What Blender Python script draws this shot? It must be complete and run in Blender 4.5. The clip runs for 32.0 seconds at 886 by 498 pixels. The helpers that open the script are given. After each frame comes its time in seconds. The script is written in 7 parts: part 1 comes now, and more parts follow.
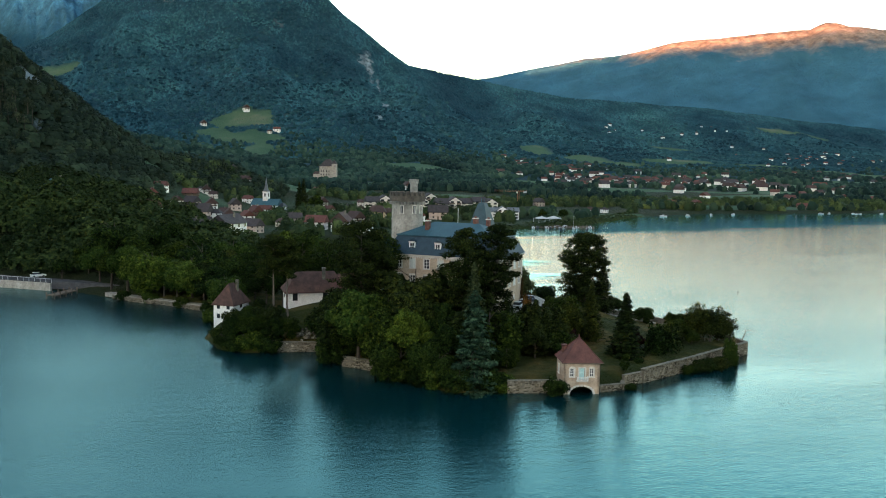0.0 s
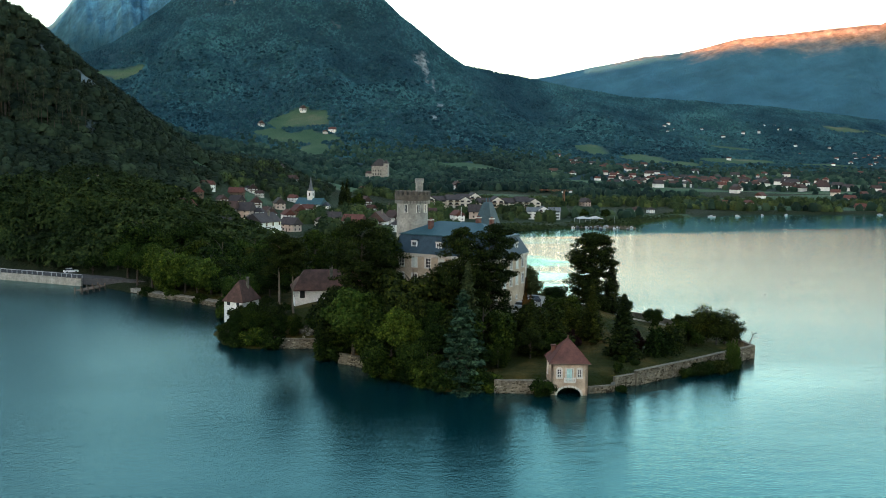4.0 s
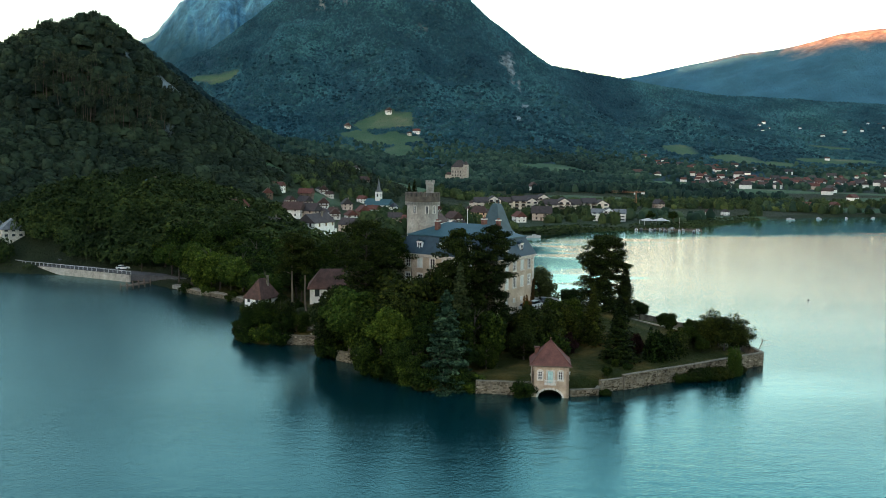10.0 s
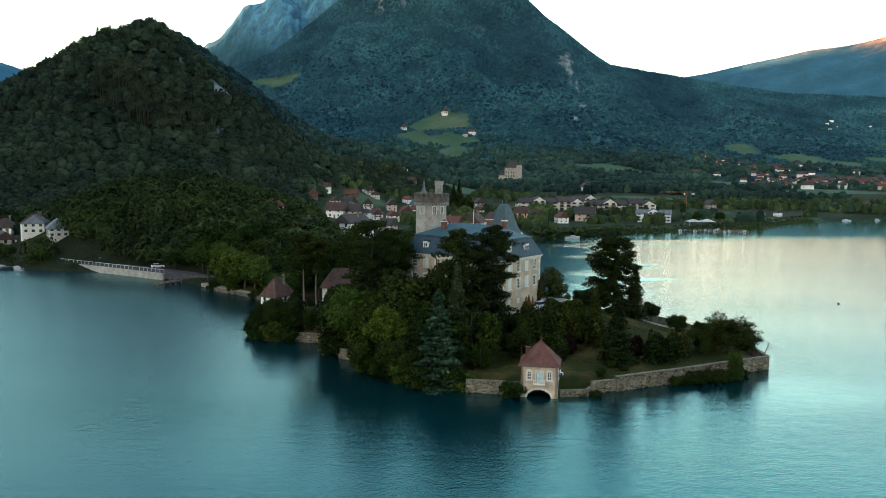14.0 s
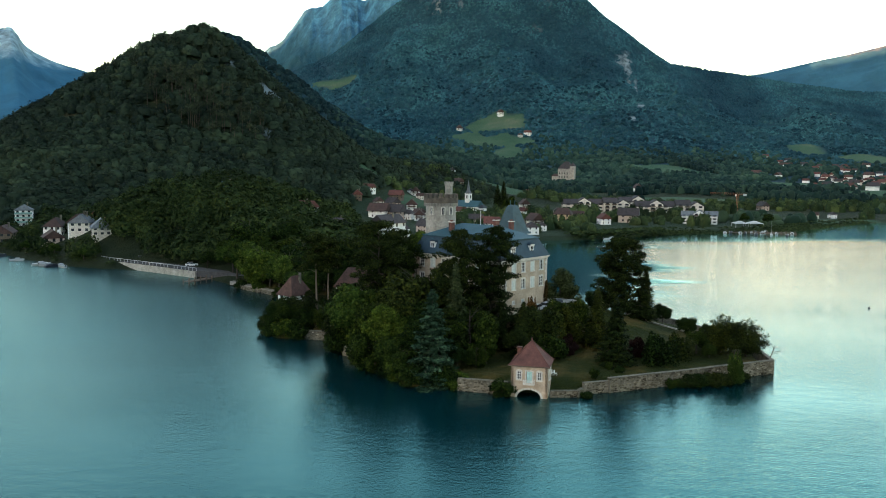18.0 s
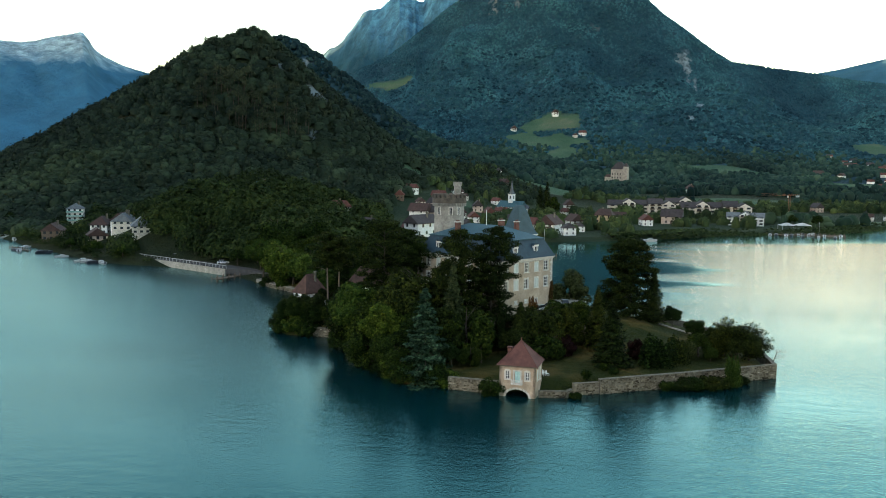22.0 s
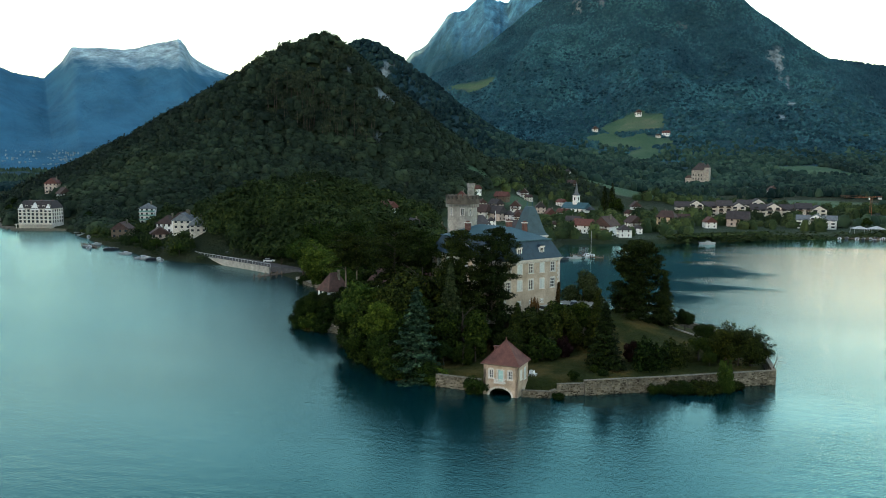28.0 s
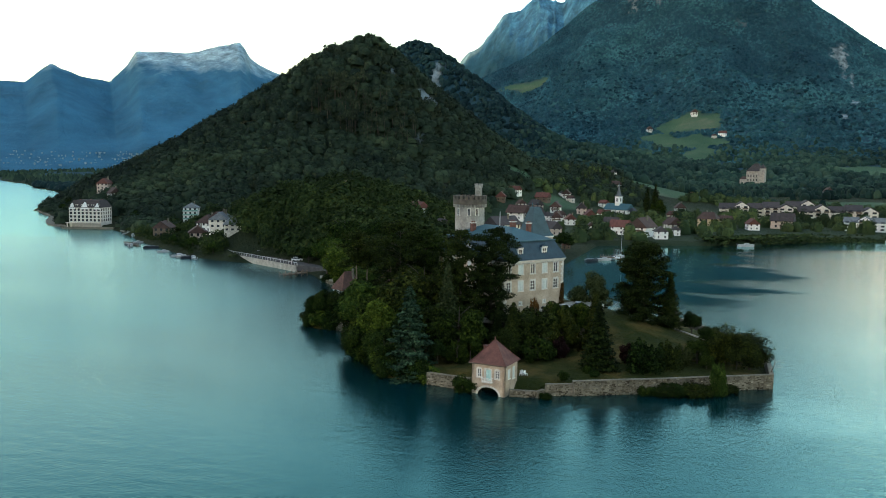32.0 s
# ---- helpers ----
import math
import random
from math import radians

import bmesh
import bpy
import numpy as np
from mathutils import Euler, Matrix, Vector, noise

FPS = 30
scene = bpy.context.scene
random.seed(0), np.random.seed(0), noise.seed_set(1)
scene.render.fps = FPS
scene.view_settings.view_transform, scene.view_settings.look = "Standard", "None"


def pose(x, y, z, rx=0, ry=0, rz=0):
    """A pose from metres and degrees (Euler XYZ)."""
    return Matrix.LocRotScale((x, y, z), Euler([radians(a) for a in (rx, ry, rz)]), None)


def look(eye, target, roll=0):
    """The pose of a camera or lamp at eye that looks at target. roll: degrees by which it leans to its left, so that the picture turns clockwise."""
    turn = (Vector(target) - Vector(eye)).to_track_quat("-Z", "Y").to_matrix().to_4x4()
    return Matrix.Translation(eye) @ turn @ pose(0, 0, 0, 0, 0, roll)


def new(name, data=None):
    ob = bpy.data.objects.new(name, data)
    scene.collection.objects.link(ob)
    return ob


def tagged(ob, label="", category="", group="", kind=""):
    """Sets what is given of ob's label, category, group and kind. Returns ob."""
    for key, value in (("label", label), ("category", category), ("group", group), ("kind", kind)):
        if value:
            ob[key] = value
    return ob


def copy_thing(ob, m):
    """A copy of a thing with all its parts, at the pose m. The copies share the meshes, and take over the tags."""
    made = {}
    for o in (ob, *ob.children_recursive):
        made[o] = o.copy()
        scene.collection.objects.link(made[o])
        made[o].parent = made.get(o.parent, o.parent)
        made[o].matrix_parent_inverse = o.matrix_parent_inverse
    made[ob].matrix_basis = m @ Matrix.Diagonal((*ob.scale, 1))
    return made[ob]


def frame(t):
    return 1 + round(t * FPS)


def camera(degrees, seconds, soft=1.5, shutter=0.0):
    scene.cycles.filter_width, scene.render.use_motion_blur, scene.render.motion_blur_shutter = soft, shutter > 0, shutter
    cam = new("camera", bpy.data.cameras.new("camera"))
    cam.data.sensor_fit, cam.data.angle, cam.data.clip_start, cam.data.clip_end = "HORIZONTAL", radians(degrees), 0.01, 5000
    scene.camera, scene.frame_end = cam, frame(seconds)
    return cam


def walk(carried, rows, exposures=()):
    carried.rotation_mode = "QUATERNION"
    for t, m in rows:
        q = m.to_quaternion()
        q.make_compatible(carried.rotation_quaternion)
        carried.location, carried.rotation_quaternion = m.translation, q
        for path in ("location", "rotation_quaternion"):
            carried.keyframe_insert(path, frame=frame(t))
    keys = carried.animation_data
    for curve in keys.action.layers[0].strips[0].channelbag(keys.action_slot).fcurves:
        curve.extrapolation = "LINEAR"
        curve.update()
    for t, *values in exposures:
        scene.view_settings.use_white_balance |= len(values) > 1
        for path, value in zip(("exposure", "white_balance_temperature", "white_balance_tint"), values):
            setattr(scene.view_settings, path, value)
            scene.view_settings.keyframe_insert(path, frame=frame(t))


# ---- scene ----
# A lake castle on a wooded islet at dusk, seen from a low-flying drone.
cam = camera(57.0, 32.0, soft=0.95)

PATH = [
    (0, (-47.082, -131.522, 38.389), (-46.735, -129.563, 38.181), 1.0),
    (0.5, (-45.654, -131.839, 38.394), (-45.325, -129.878, 38.184), 1.1),
    (1, (-44.217, -132.147, 38.401), (-43.907, -130.183, 38.191), 1.1),
    (1.5, (-42.766, -132.432, 38.41), (-42.473, -130.465, 38.2), 1.1),
    (2, (-41.3, -132.696, 38.421), (-41.024, -130.726, 38.211), 1.1),
    (2.5, (-39.824, -132.939, 38.434), (-39.565, -130.967, 38.224), 1.0),
    (3, (-38.334, -133.173, 38.449), (-38.093, -131.198, 38.24), 1.1),
    (3.5, (-36.833, -133.402, 38.472), (-36.61, -131.426, 38.262), 1.0),
    (5.5, (-30.787, -134.328, 38.705), (-30.637, -132.345, 38.493), 1.0),
    (6, (-29.269, -134.558, 38.734), (-29.138, -132.573, 38.522), 0.9),
    (6.5, (-27.762, -134.79, 38.755), (-27.648, -132.804, 38.543), 0.9),
    (7, (-26.258, -135.028, 38.778), (-26.163, -133.042, 38.566), 0.9),
    (7.5, (-24.756, -135.27, 38.806), (-24.679, -133.283, 38.594), 0.9),
    (8, (-23.269, -135.504, 38.835), (-23.211, -133.516, 38.623), 0.9),
    (8.5, (-21.794, -135.723, 38.867), (-21.754, -133.734, 38.654), 0.9),
    (9, (-20.308, -135.922, 38.898), (-20.288, -133.933, 38.686), 0.9),
    (9.5, (-18.795, -136.097, 38.925), (-18.793, -134.109, 38.712), 0.8),
    (10, (-17.273, -136.259, 38.953), (-17.289, -134.27, 38.741), 0.8),
    (10.5, (-15.754, -136.418, 38.981), (-15.789, -134.43, 38.768), 0.8),
    (11, (-14.247, -136.578, 39.008), (-14.301, -134.59, 38.795), 0.7),
    (11.5, (-12.756, -136.738, 39.033), (-12.829, -134.75, 38.821), 0.7),
    (12, (-11.287, -136.892, 39.061), (-11.379, -134.905, 38.849), 0.7),
    (12.5, (-9.829, -137.032, 39.087), (-9.938, -135.046, 38.875), 0.7),
    (13, (-8.376, -137.141, 39.108), (-8.504, -135.156, 38.896), 0.7),
    (13.5, (-6.889, -137.204, 39.125), (-7.035, -135.22, 38.913), 0.6),
    (14, (-5.399, -137.251, 39.138), (-5.563, -135.269, 38.926), 0.6),
    (14.5, (-3.92, -137.302, 39.152), (-4.102, -135.322, 38.939), 0.6),
    (16.5, (1.873, -137.521, 39.231), (1.618, -135.549, 39.019), 0.5),
    (17, (3.312, -137.551, 39.238), (3.04, -135.581, 39.027), 0.5),
    (17.5, (4.756, -137.557, 39.242), (4.466, -135.589, 39.031), 0.5),
    (18, (6.202, -137.538, 39.243), (5.893, -135.573, 39.032), 0.5),
    (18.5, (7.646, -137.497, 39.241), (7.32, -135.536, 39.03), 0.5),
    (19, (9.087, -137.432, 39.239), (8.743, -135.473, 39.027), 0.6),
    (19.5, (10.532, -137.33, 39.248), (10.17, -135.375, 39.036), 0.5),
    (20, (11.988, -137.208, 39.257), (11.609, -135.256, 39.046), 0.4),
    (20.5, (13.447, -137.074, 39.268), (13.05, -135.125, 39.056), 0.5),
    (21, (14.9, -136.929, 39.28), (14.486, -134.983, 39.068), 0.5),
    (21.5, (16.356, -136.776, 39.293), (15.924, -134.834, 39.082), 0.4),
    (22, (17.813, -136.617, 39.31), (17.364, -134.68, 39.099), 0.5),
    (22.5, (19.272, -136.457, 39.325), (18.806, -134.524, 39.113), 0.5),
    (23, (20.735, -136.304, 39.338), (20.251, -134.375, 39.125), 0.5),
    (23.5, (22.179, -136.161, 39.351), (21.679, -134.236, 39.14), 0.4),
    (24, (23.608, -136.023, 39.364), (23.09, -134.103, 39.154), 0.4),
    (24.5, (25.028, -135.88, 39.38), (24.494, -133.964, 39.17), 0.4),
    (25, (26.45, -135.733, 39.396), (25.899, -133.822, 39.186), 0.4),
    (25.5, (27.877, -135.578, 39.415), (27.309, -133.672, 39.204), 0.4),
    (27.5, (33.614, -134.923, 39.553), (32.979, -133.039, 39.343), 0.4),
    (28, (35.051, -134.74, 39.57), (34.399, -132.861, 39.36), 0.4),
    (28.5, (36.472, -134.541, 39.591), (35.804, -132.667, 39.382), 0.4),
    (29, (37.887, -134.311, 39.604), (37.203, -132.443, 39.396), 0.4),
    (29.5, (39.294, -134.039, 39.611), (38.594, -132.178, 39.404), 0.4),
    (30, (40.691, -133.718, 39.613), (39.974, -131.862, 39.405), 0.4),
    (30.5, (42.078, -133.341, 39.608), (41.346, -131.491, 39.401), 0.4),
    (31, (43.462, -132.906, 39.595), (42.713, -131.063, 39.388), 0.4),
    (31.5, (44.841, -132.418, 39.578), (44.076, -130.582, 39.371), 0.3),
    (32, (46.225, -131.894, 39.562), (45.445, -130.064, 39.353), 0.4),
]
walk(cam, [(t, look(eye, target, roll)) for t, eye, target, roll in PATH], [(0, 3.24, 6560, 13), (32, 3.24, 6560, 13)])

# ---- sky and sun: low sun behind an added unseen ridge, only the highest tops still catch it ----
SUN_EL, SUN_AZ = radians(3.2), radians(216)   # azimuth clockwise from north (+y)
world = bpy.data.worlds.new("sky")
scene.world = world
world.use_nodes = True
wn = world.node_tree.nodes
sky = wn.new("ShaderNodeTexSky")
sky.sky_type, sky.sun_disc = "NISHITA", False
sky.sun_elevation, sky.sun_rotation = SUN_EL, SUN_AZ
sky.altitude, sky.air_density, sky.dust_density, sky.ozone_density = 450, 1.0, 1.4, 1.0
wn["Background"].inputs["Strength"].default_value = 0.15
world.node_tree.links.new(sky.outputs[0], wn["Background"].inputs[0])
sun = new("sun", bpy.data.lights.new("sun", "SUN"))
sun.data.energy, sun.data.angle, sun.data.color = 5.0, radians(0.5), (1.0, 0.42, 0.2)
sd = Vector((math.sin(SUN_AZ) * math.cos(SUN_EL), math.cos(SUN_AZ) * math.cos(SUN_EL), math.sin(SUN_EL)))
sun.matrix_world = look(sd * 100, (0, 0, 0))

# ---- materials ----
def material(name, rough=0.8, metal=0.0, spec=0.3):
    m = bpy.data.materials.new(name)
    m.use_nodes = True
    b = m.node_tree.nodes["Principled BSDF"]
    b.inputs["Roughness"].default_value, b.inputs["Metallic"].default_value = rough, metal
    b.inputs["Specular IOR Level"].default_value = spec
    return m, m.node_tree.nodes, m.node_tree.links, b


def tex_noise(n, l, scale, detail=4, space="Object", stretch=None, rough=0.55):
    c = n.new("ShaderNodeNewGeometry" if space == "World" else "ShaderNodeTexCoord")
    src = c.outputs["Position"] if space == "World" else c.outputs[space]
    if stretch:
        mp = n.new("ShaderNodeMapping")
        mp.inputs["Scale"].default_value = stretch
        l.new(src, mp.inputs[0])
        src = mp.outputs[0]
    t = n.new("ShaderNodeTexNoise")
    t.inputs["Scale"].default_value, t.inputs["Detail"].default_value = scale, detail
    t.inputs["Roughness"].default_value = rough
    l.new(src, t.inputs["Vector"])
    return t


def ramp(n, l, src, stops):
    r = n.new("ShaderNodeValToRGB")
    e = r.color_ramp.elements
    while len(e) < len(stops):
        e.new(0.5)
    for k, (p, c) in enumerate(stops):
        e[k].position, e[k].color = p, (*c, 1) if len(c) == 3 else c
    l.new(src, r.inputs[0])
    return r


def mix(n, l, a, b, fac, blend="MIX"):
    m = n.new("ShaderNodeMix")
    m.data_type, m.blend_type = "RGBA", blend
    for src, key in ((fac, 0), (a, 6), (b, 7)):
        if hasattr(src, "links") or hasattr(src, "is_linked"):
            l.new(src, m.inputs[key])
        elif key == 0:
            m.inputs[0].default_value = src
        else:
            m.inputs[key].default_value = (*src, 1)
    return m.outputs[2]


def bump(n, l, b, src, strength, dist):
    k = n.new("ShaderNodeBump")
    k.inputs["Strength"].default_value, k.inputs["Distance"].default_value = strength, dist
    l.new(src, k.inputs["Height"])
    l.new(k.outputs[0], b.inputs["Normal"])


def plain(name, dark, light, scale=1.5, rough=0.85, bumpy=0.3, dist=0.03, metal=0.0, spec=0.3, second=8.0, stretch=None, space="Object"):
    """Two-scale mottled surface: broad stains and fine grain."""
    m, n, l, b = material(name, rough, metal, spec)
    a = tex_noise(n, l, scale, 5, space, stretch)
    c1 = ramp(n, l, a.outputs[0], [(0.3, dark), (0.7, light)])
    f = tex_noise(n, l, scale * second, 3, space)
    c2 = ramp(n, l, f.outputs[0], [(0.3, (0.72, 0.72, 0.72)), (0.7, (1.12, 1.12, 1.12))])
    oi = n.new("ShaderNodeObjectInfo")
    c3 = ramp(n, l, oi.outputs["Random"], [(0.0, (0.86, 0.86, 0.86)), (1.0, (1.12, 1.1, 1.08))])
    c = mix(n, l, c1.outputs[0], c2.outputs[0], 1.0, "MULTIPLY")
    c = mix(n, l, c, c3.outputs[0], 1.0, "MULTIPLY")
    l.new(c, b.inputs["Base Color"])
    if bumpy:
        bump(n, l, b, f.outputs[0], bumpy, dist)
    return m


def foliage(name, dark, mid, light, scale=0.35, stands=0.0):
    """Leaves: colour by leaf, by clump, by whole tree and, in woods, by stand."""
    m, n, l, b = material(name, 0.8, 0, 0.03)
    g = n.new("ShaderNodeNewGeometry")
    c1 = ramp(n, l, g.outputs["Random Per Island"], [(0.0, dark), (0.55, mid), (1.0, light)])
    a = tex_noise(n, l, scale, 3, "World")
    c2 = ramp(n, l, a.outputs[0], [(0.32, (0.6, 0.62, 0.62)), (0.68, (1.3, 1.25, 1.15))])
    oi = n.new("ShaderNodeObjectInfo")
    c3 = ramp(n, l, oi.outputs["Random"], [(0.0, (0.55, 0.64, 0.7)), (0.6, (0.95, 0.95, 0.9)), (1.0, (1.3, 1.15, 0.85))])
    c = mix(n, l, c1.outputs[0], c2.outputs[0], 1.0, "MULTIPLY")
    if stands:
        d = tex_noise(n, l, stands, 5, "World", (1, 0.6, 1), 0.6)
        c4 = ramp(n, l, d.outputs[0], [(0.36, (0.6, 0.62, 0.68)), (0.5, (1.0, 1.0, 1.0)), (0.66, (1.5, 1.4, 1.2))])
        c = mix(n, l, c, c4.outputs[0], 1.0, "MULTIPLY")
    c = mix(n, l, c, c3.outputs[0], 1.0, "MULTIPLY")
    l.new(c, b.inputs["Base Color"])
    return m


M = {}
M["broad"] = foliage("leaves_broad", (0.005, 0.011, 0.003), (0.013, 0.025, 0.0056), (0.037, 0.059, 0.011))
M["bright"] = foliage("leaves_yellowish", (0.014, 0.032, 0.006), (0.034, 0.06, 0.0105), (0.07, 0.1, 0.018))
M["dark"] = foliage("needles_dark", (0.006, 0.0105, 0.0036), (0.0168, 0.0252, 0.0065), (0.042, 0.055, 0.0115))
M["blue"] = foliage("needles_blue", (0.006, 0.016, 0.011), (0.0165, 0.038, 0.025), (0.046, 0.088, 0.058))
M["olive"] = foliage("leaves_olive", (0.019, 0.028, 0.011), (0.046, 0.056, 0.02), (0.09, 0.1, 0.038))
M["autumn"] = foliage("leaves_autumn", (0.035, 0.018, 0.006), (0.085, 0.043, 0.013), (0.15, 0.085, 0.028))
M["purple"] = foliage("leaves_purple", (0.0065, 0.0032, 0.0040), (0.0144, 0.0064, 0.0072), (0.0252, 0.0120, 0.0120))
# hill leaves paled and greyed to stand in for haze
M["forest"] = foliage("forest_leaves", (0.017, 0.028, 0.0205), (0.0275, 0.0425, 0.0275), (0.043, 0.062, 0.037), 0.03, 0.012)
M["pinewood"] = foliage("old_pine_needles", (0.016, 0.0245, 0.02), (0.026, 0.038, 0.028), (0.04, 0.055, 0.036), 0.05)
M["knoll"] = foliage("knoll_leaves", (0.014, 0.026, 0.0105), (0.0275, 0.044, 0.0145), (0.054, 0.073, 0.021), 0.06, 0.05)
# aerial haze put into the leaf colours: bluer and paler with distance
M["farforest"] = foliage("mountain_leaves_hazed", (0.012, 0.049, 0.076), (0.02, 0.069, 0.1), (0.03, 0.089, 0.121), 0.012, 0.004)
M["slopeforest"] = foliage("slope_leaves_hazed", (0.008, 0.024, 0.0275), (0.015, 0.0365, 0.0395), (0.027, 0.055, 0.053), 0.02, 0.007)
M["midforest"] = foliage("middle_slope_leaves_hazed", (0.009, 0.036, 0.053), (0.016, 0.052, 0.072), (0.025, 0.068, 0.087), 0.02, 0.006)
M["valleyforest"] = foliage("valley_leaves_hazed", (0.009, 0.0225, 0.021), (0.018, 0.0375, 0.031), (0.034, 0.058, 0.041), 0.02, 0.009)
M["garden"] = foliage("garden_tree_leaves", (0.013, 0.028, 0.018), (0.025, 0.045, 0.026), (0.047, 0.071, 0.036), 0.04, 0.03)
M["reed"] = foliage("reeds", (0.012, 0.024, 0.012), (0.023, 0.041, 0.018), (0.04, 0.059, 0.025))
M["bark"] = plain("bark", (0.028, 0.022, 0.017), (0.08, 0.064, 0.05), 3, 0.95, 0.6, 0.05, stretch=(3, 3, 0.4))
M["barkpale"] = plain("bark_pale", (0.09, 0.07, 0.052), (0.19, 0.15, 0.115), 3, 0.95, 0.6, 0.05, stretch=(3, 3, 0.4))
M["stone"] = plain("rubble_stone", (0.06, 0.053, 0.037), (0.215, 0.19, 0.145), 0.55, 0.92, 0.8, 0.08, second=5)
M["render"] = plain("ochre_render", (0.33, 0.255, 0.18), (0.6, 0.485, 0.37), 0.3, 0.92, 0.3, 0.02, second=12)
M["paverender"] = plain("cream_render", (0.3, 0.225, 0.16), (0.54, 0.43, 0.32), 0.6, 0.92, 0.3, 0.02, second=10)
M["trimstone"] = plain("pale_trim_stone", (0.5, 0.47, 0.41), (0.68, 0.65, 0.58), 1.2, 0.85, 0.2, 0.01)
M["towerstone"] = plain("tower_stone", (0.2, 0.19, 0.165), (0.37, 0.35, 0.31), 0.5, 0.92, 0.5, 0.04, second=5)
M["white"] = plain("white_paint", (0.66, 0.66, 0.63), (0.82, 0.82, 0.79), 0.8, 0.7, 0.1, 0.01)
M["canvas"] = plain("grubby_white_canvas_and_gelcoat", (0.3, 0.3, 0.29), (0.45, 0.45, 0.43), 0.8, 0.7, 0.1, 0.01)
M["slate"] = plain("blue_slate", (0.009, 0.028, 0.044), (0.018, 0.046, 0.066), 0.7, 0.65, 0.4, 0.02, spec=0.35, second=10)
M["zinc"] = plain("blue_grey_zinc_roof", (0.013, 0.058, 0.076), (0.025, 0.082, 0.102), 0.3, 0.6, 0.1, 0.01, spec=0.35, second=14)
M["tile"] = plain("red_clay_tile", (0.075, 0.033, 0.027), (0.15, 0.064, 0.052), 0.7, 0.9, 0.5, 0.03, second=9)
M["brick"] = plain("chimney_brick", (0.1, 0.042, 0.032), (0.18, 0.08, 0.06), 2, 0.9, 0.4, 0.02)
M["glass"] = material("window_glass", 0.08, 0, 0.6)[0]
M["glass"].node_tree.nodes["Principled BSDF"].inputs["Base Color"].default_value = (0.02, 0.024, 0.028, 1)
M["wood"] = plain("weathered_wood", (0.07, 0.05, 0.036), (0.17, 0.125, 0.09), 2, 0.85, 0.4, 0.02, stretch=(1, 1, 6))
M["asphalt"] = plain("asphalt", (0.045, 0.046, 0.05), (0.08, 0.08, 0.083), 0.5, 0.9, 0.3, 0.01, space="World")
M["gravel"] = plain("pale_gravel", (0.18, 0.165, 0.14), (0.29, 0.27, 0.24), 1.5, 0.95, 0.5, 0.02, space="World")


def ground_material():
    """Grass on the islet, meadow and wood floor on the hills, rock where it is steep, mud at the waterline."""
    m, n, l, b = material("grass_and_forest_floor", 0.95, 0, 0.1)
    a = tex_noise(n, l, 0.12, 5, "World")
    grass = ramp(n, l, a.outputs[0], [(0.3, (0.014, 0.022, 0.004)), (0.48, (0.027, 0.034, 0.0065)), (0.64, (0.085, 0.062, 0.018))])
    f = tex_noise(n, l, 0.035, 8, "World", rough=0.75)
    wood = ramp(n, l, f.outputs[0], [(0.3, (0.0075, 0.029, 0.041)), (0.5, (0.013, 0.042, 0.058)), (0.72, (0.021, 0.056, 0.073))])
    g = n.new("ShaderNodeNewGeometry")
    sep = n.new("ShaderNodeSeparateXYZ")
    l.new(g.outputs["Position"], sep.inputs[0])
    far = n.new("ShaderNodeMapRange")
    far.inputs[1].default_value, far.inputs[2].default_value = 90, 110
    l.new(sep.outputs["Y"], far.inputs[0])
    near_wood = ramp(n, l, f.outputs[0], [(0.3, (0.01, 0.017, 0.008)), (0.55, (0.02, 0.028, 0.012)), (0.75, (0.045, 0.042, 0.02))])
    # distant wood floor shifts to a bluer colour in place of haze
    haze_mix = n.new("ShaderNodeMapRange")
    haze_mix.inputs[1].default_value, haze_mix.inputs[2].default_value = 900, 1400
    l.new(sep.outputs["Y"], haze_mix.inputs[0])
    both = mix(n, l, near_wood.outputs[0], wood.outputs[0], haze_mix.outputs[0])
    c = mix(n, l, grass.outputs[0], both, far.outputs[0])
    # meadows in the valley and on the lower slopes
    k2 = n.new("ShaderNodeAttribute")
    k2.attribute_name = "meadow"
    v = tex_noise(n, l, 0.012, 4, "World")
    meadow = ramp(n, l, v.outputs[0], [(0.35, (0.034, 0.076, 0.042)), (0.55, (0.052, 0.095, 0.052)), (0.72, (0.1, 0.116, 0.072))])
    c = mix(n, l, c, meadow.outputs[0], k2.outputs["Fac"])
    # bare limestone where it is steep
    sn = n.new("ShaderNodeSeparateXYZ")
    l.new(g.outputs["Normal"], sn.inputs[0])
    steep = n.new("ShaderNodeMapRange")
    steep.inputs[1].default_value, steep.inputs[2].default_value = 0.62, 0.5
    l.new(sn.outputs["Z"], steep.inputs[0])
    r = tex_noise(n, l, 0.02, 6, "World", (1, 1, 0.4))
    rock = ramp(n, l, r.outputs[0], [(0.35, (0.1, 0.11, 0.1)), (0.65, (0.3, 0.3, 0.29))])
    patch = ramp(n, l, r.outputs[0], [(0.5, (0, 0, 0)), (0.58, (1, 1, 1))])
    k3 = n.new("ShaderNodeMath")
    k3.operation = "MULTIPLY"
    l.new(steep.outputs[0], k3.inputs[0])
    l.new(patch.outputs[0], k3.inputs[1])
    c = mix(n, l, c, rock.outputs[0], k3.outputs[0])
    crag = tex_noise(n, l, 0.06, 7, "World", (1, 1, 0.35), 0.7)
    face = ramp(n, l, crag.outputs[0], [(0.35, (0.032, 0.05, 0.056)), (0.62, (0.2, 0.25, 0.27))])
    k4 = n.new("ShaderNodeAttribute")
    k4.attribute_name = "cliff"
    c = mix(n, l, c, face.outputs[0], k4.outputs["Fac"])
    l.new(c, b.inputs["Base Color"])
    q = tex_noise(n, l, 0.12, 6, "World", rough=0.8)
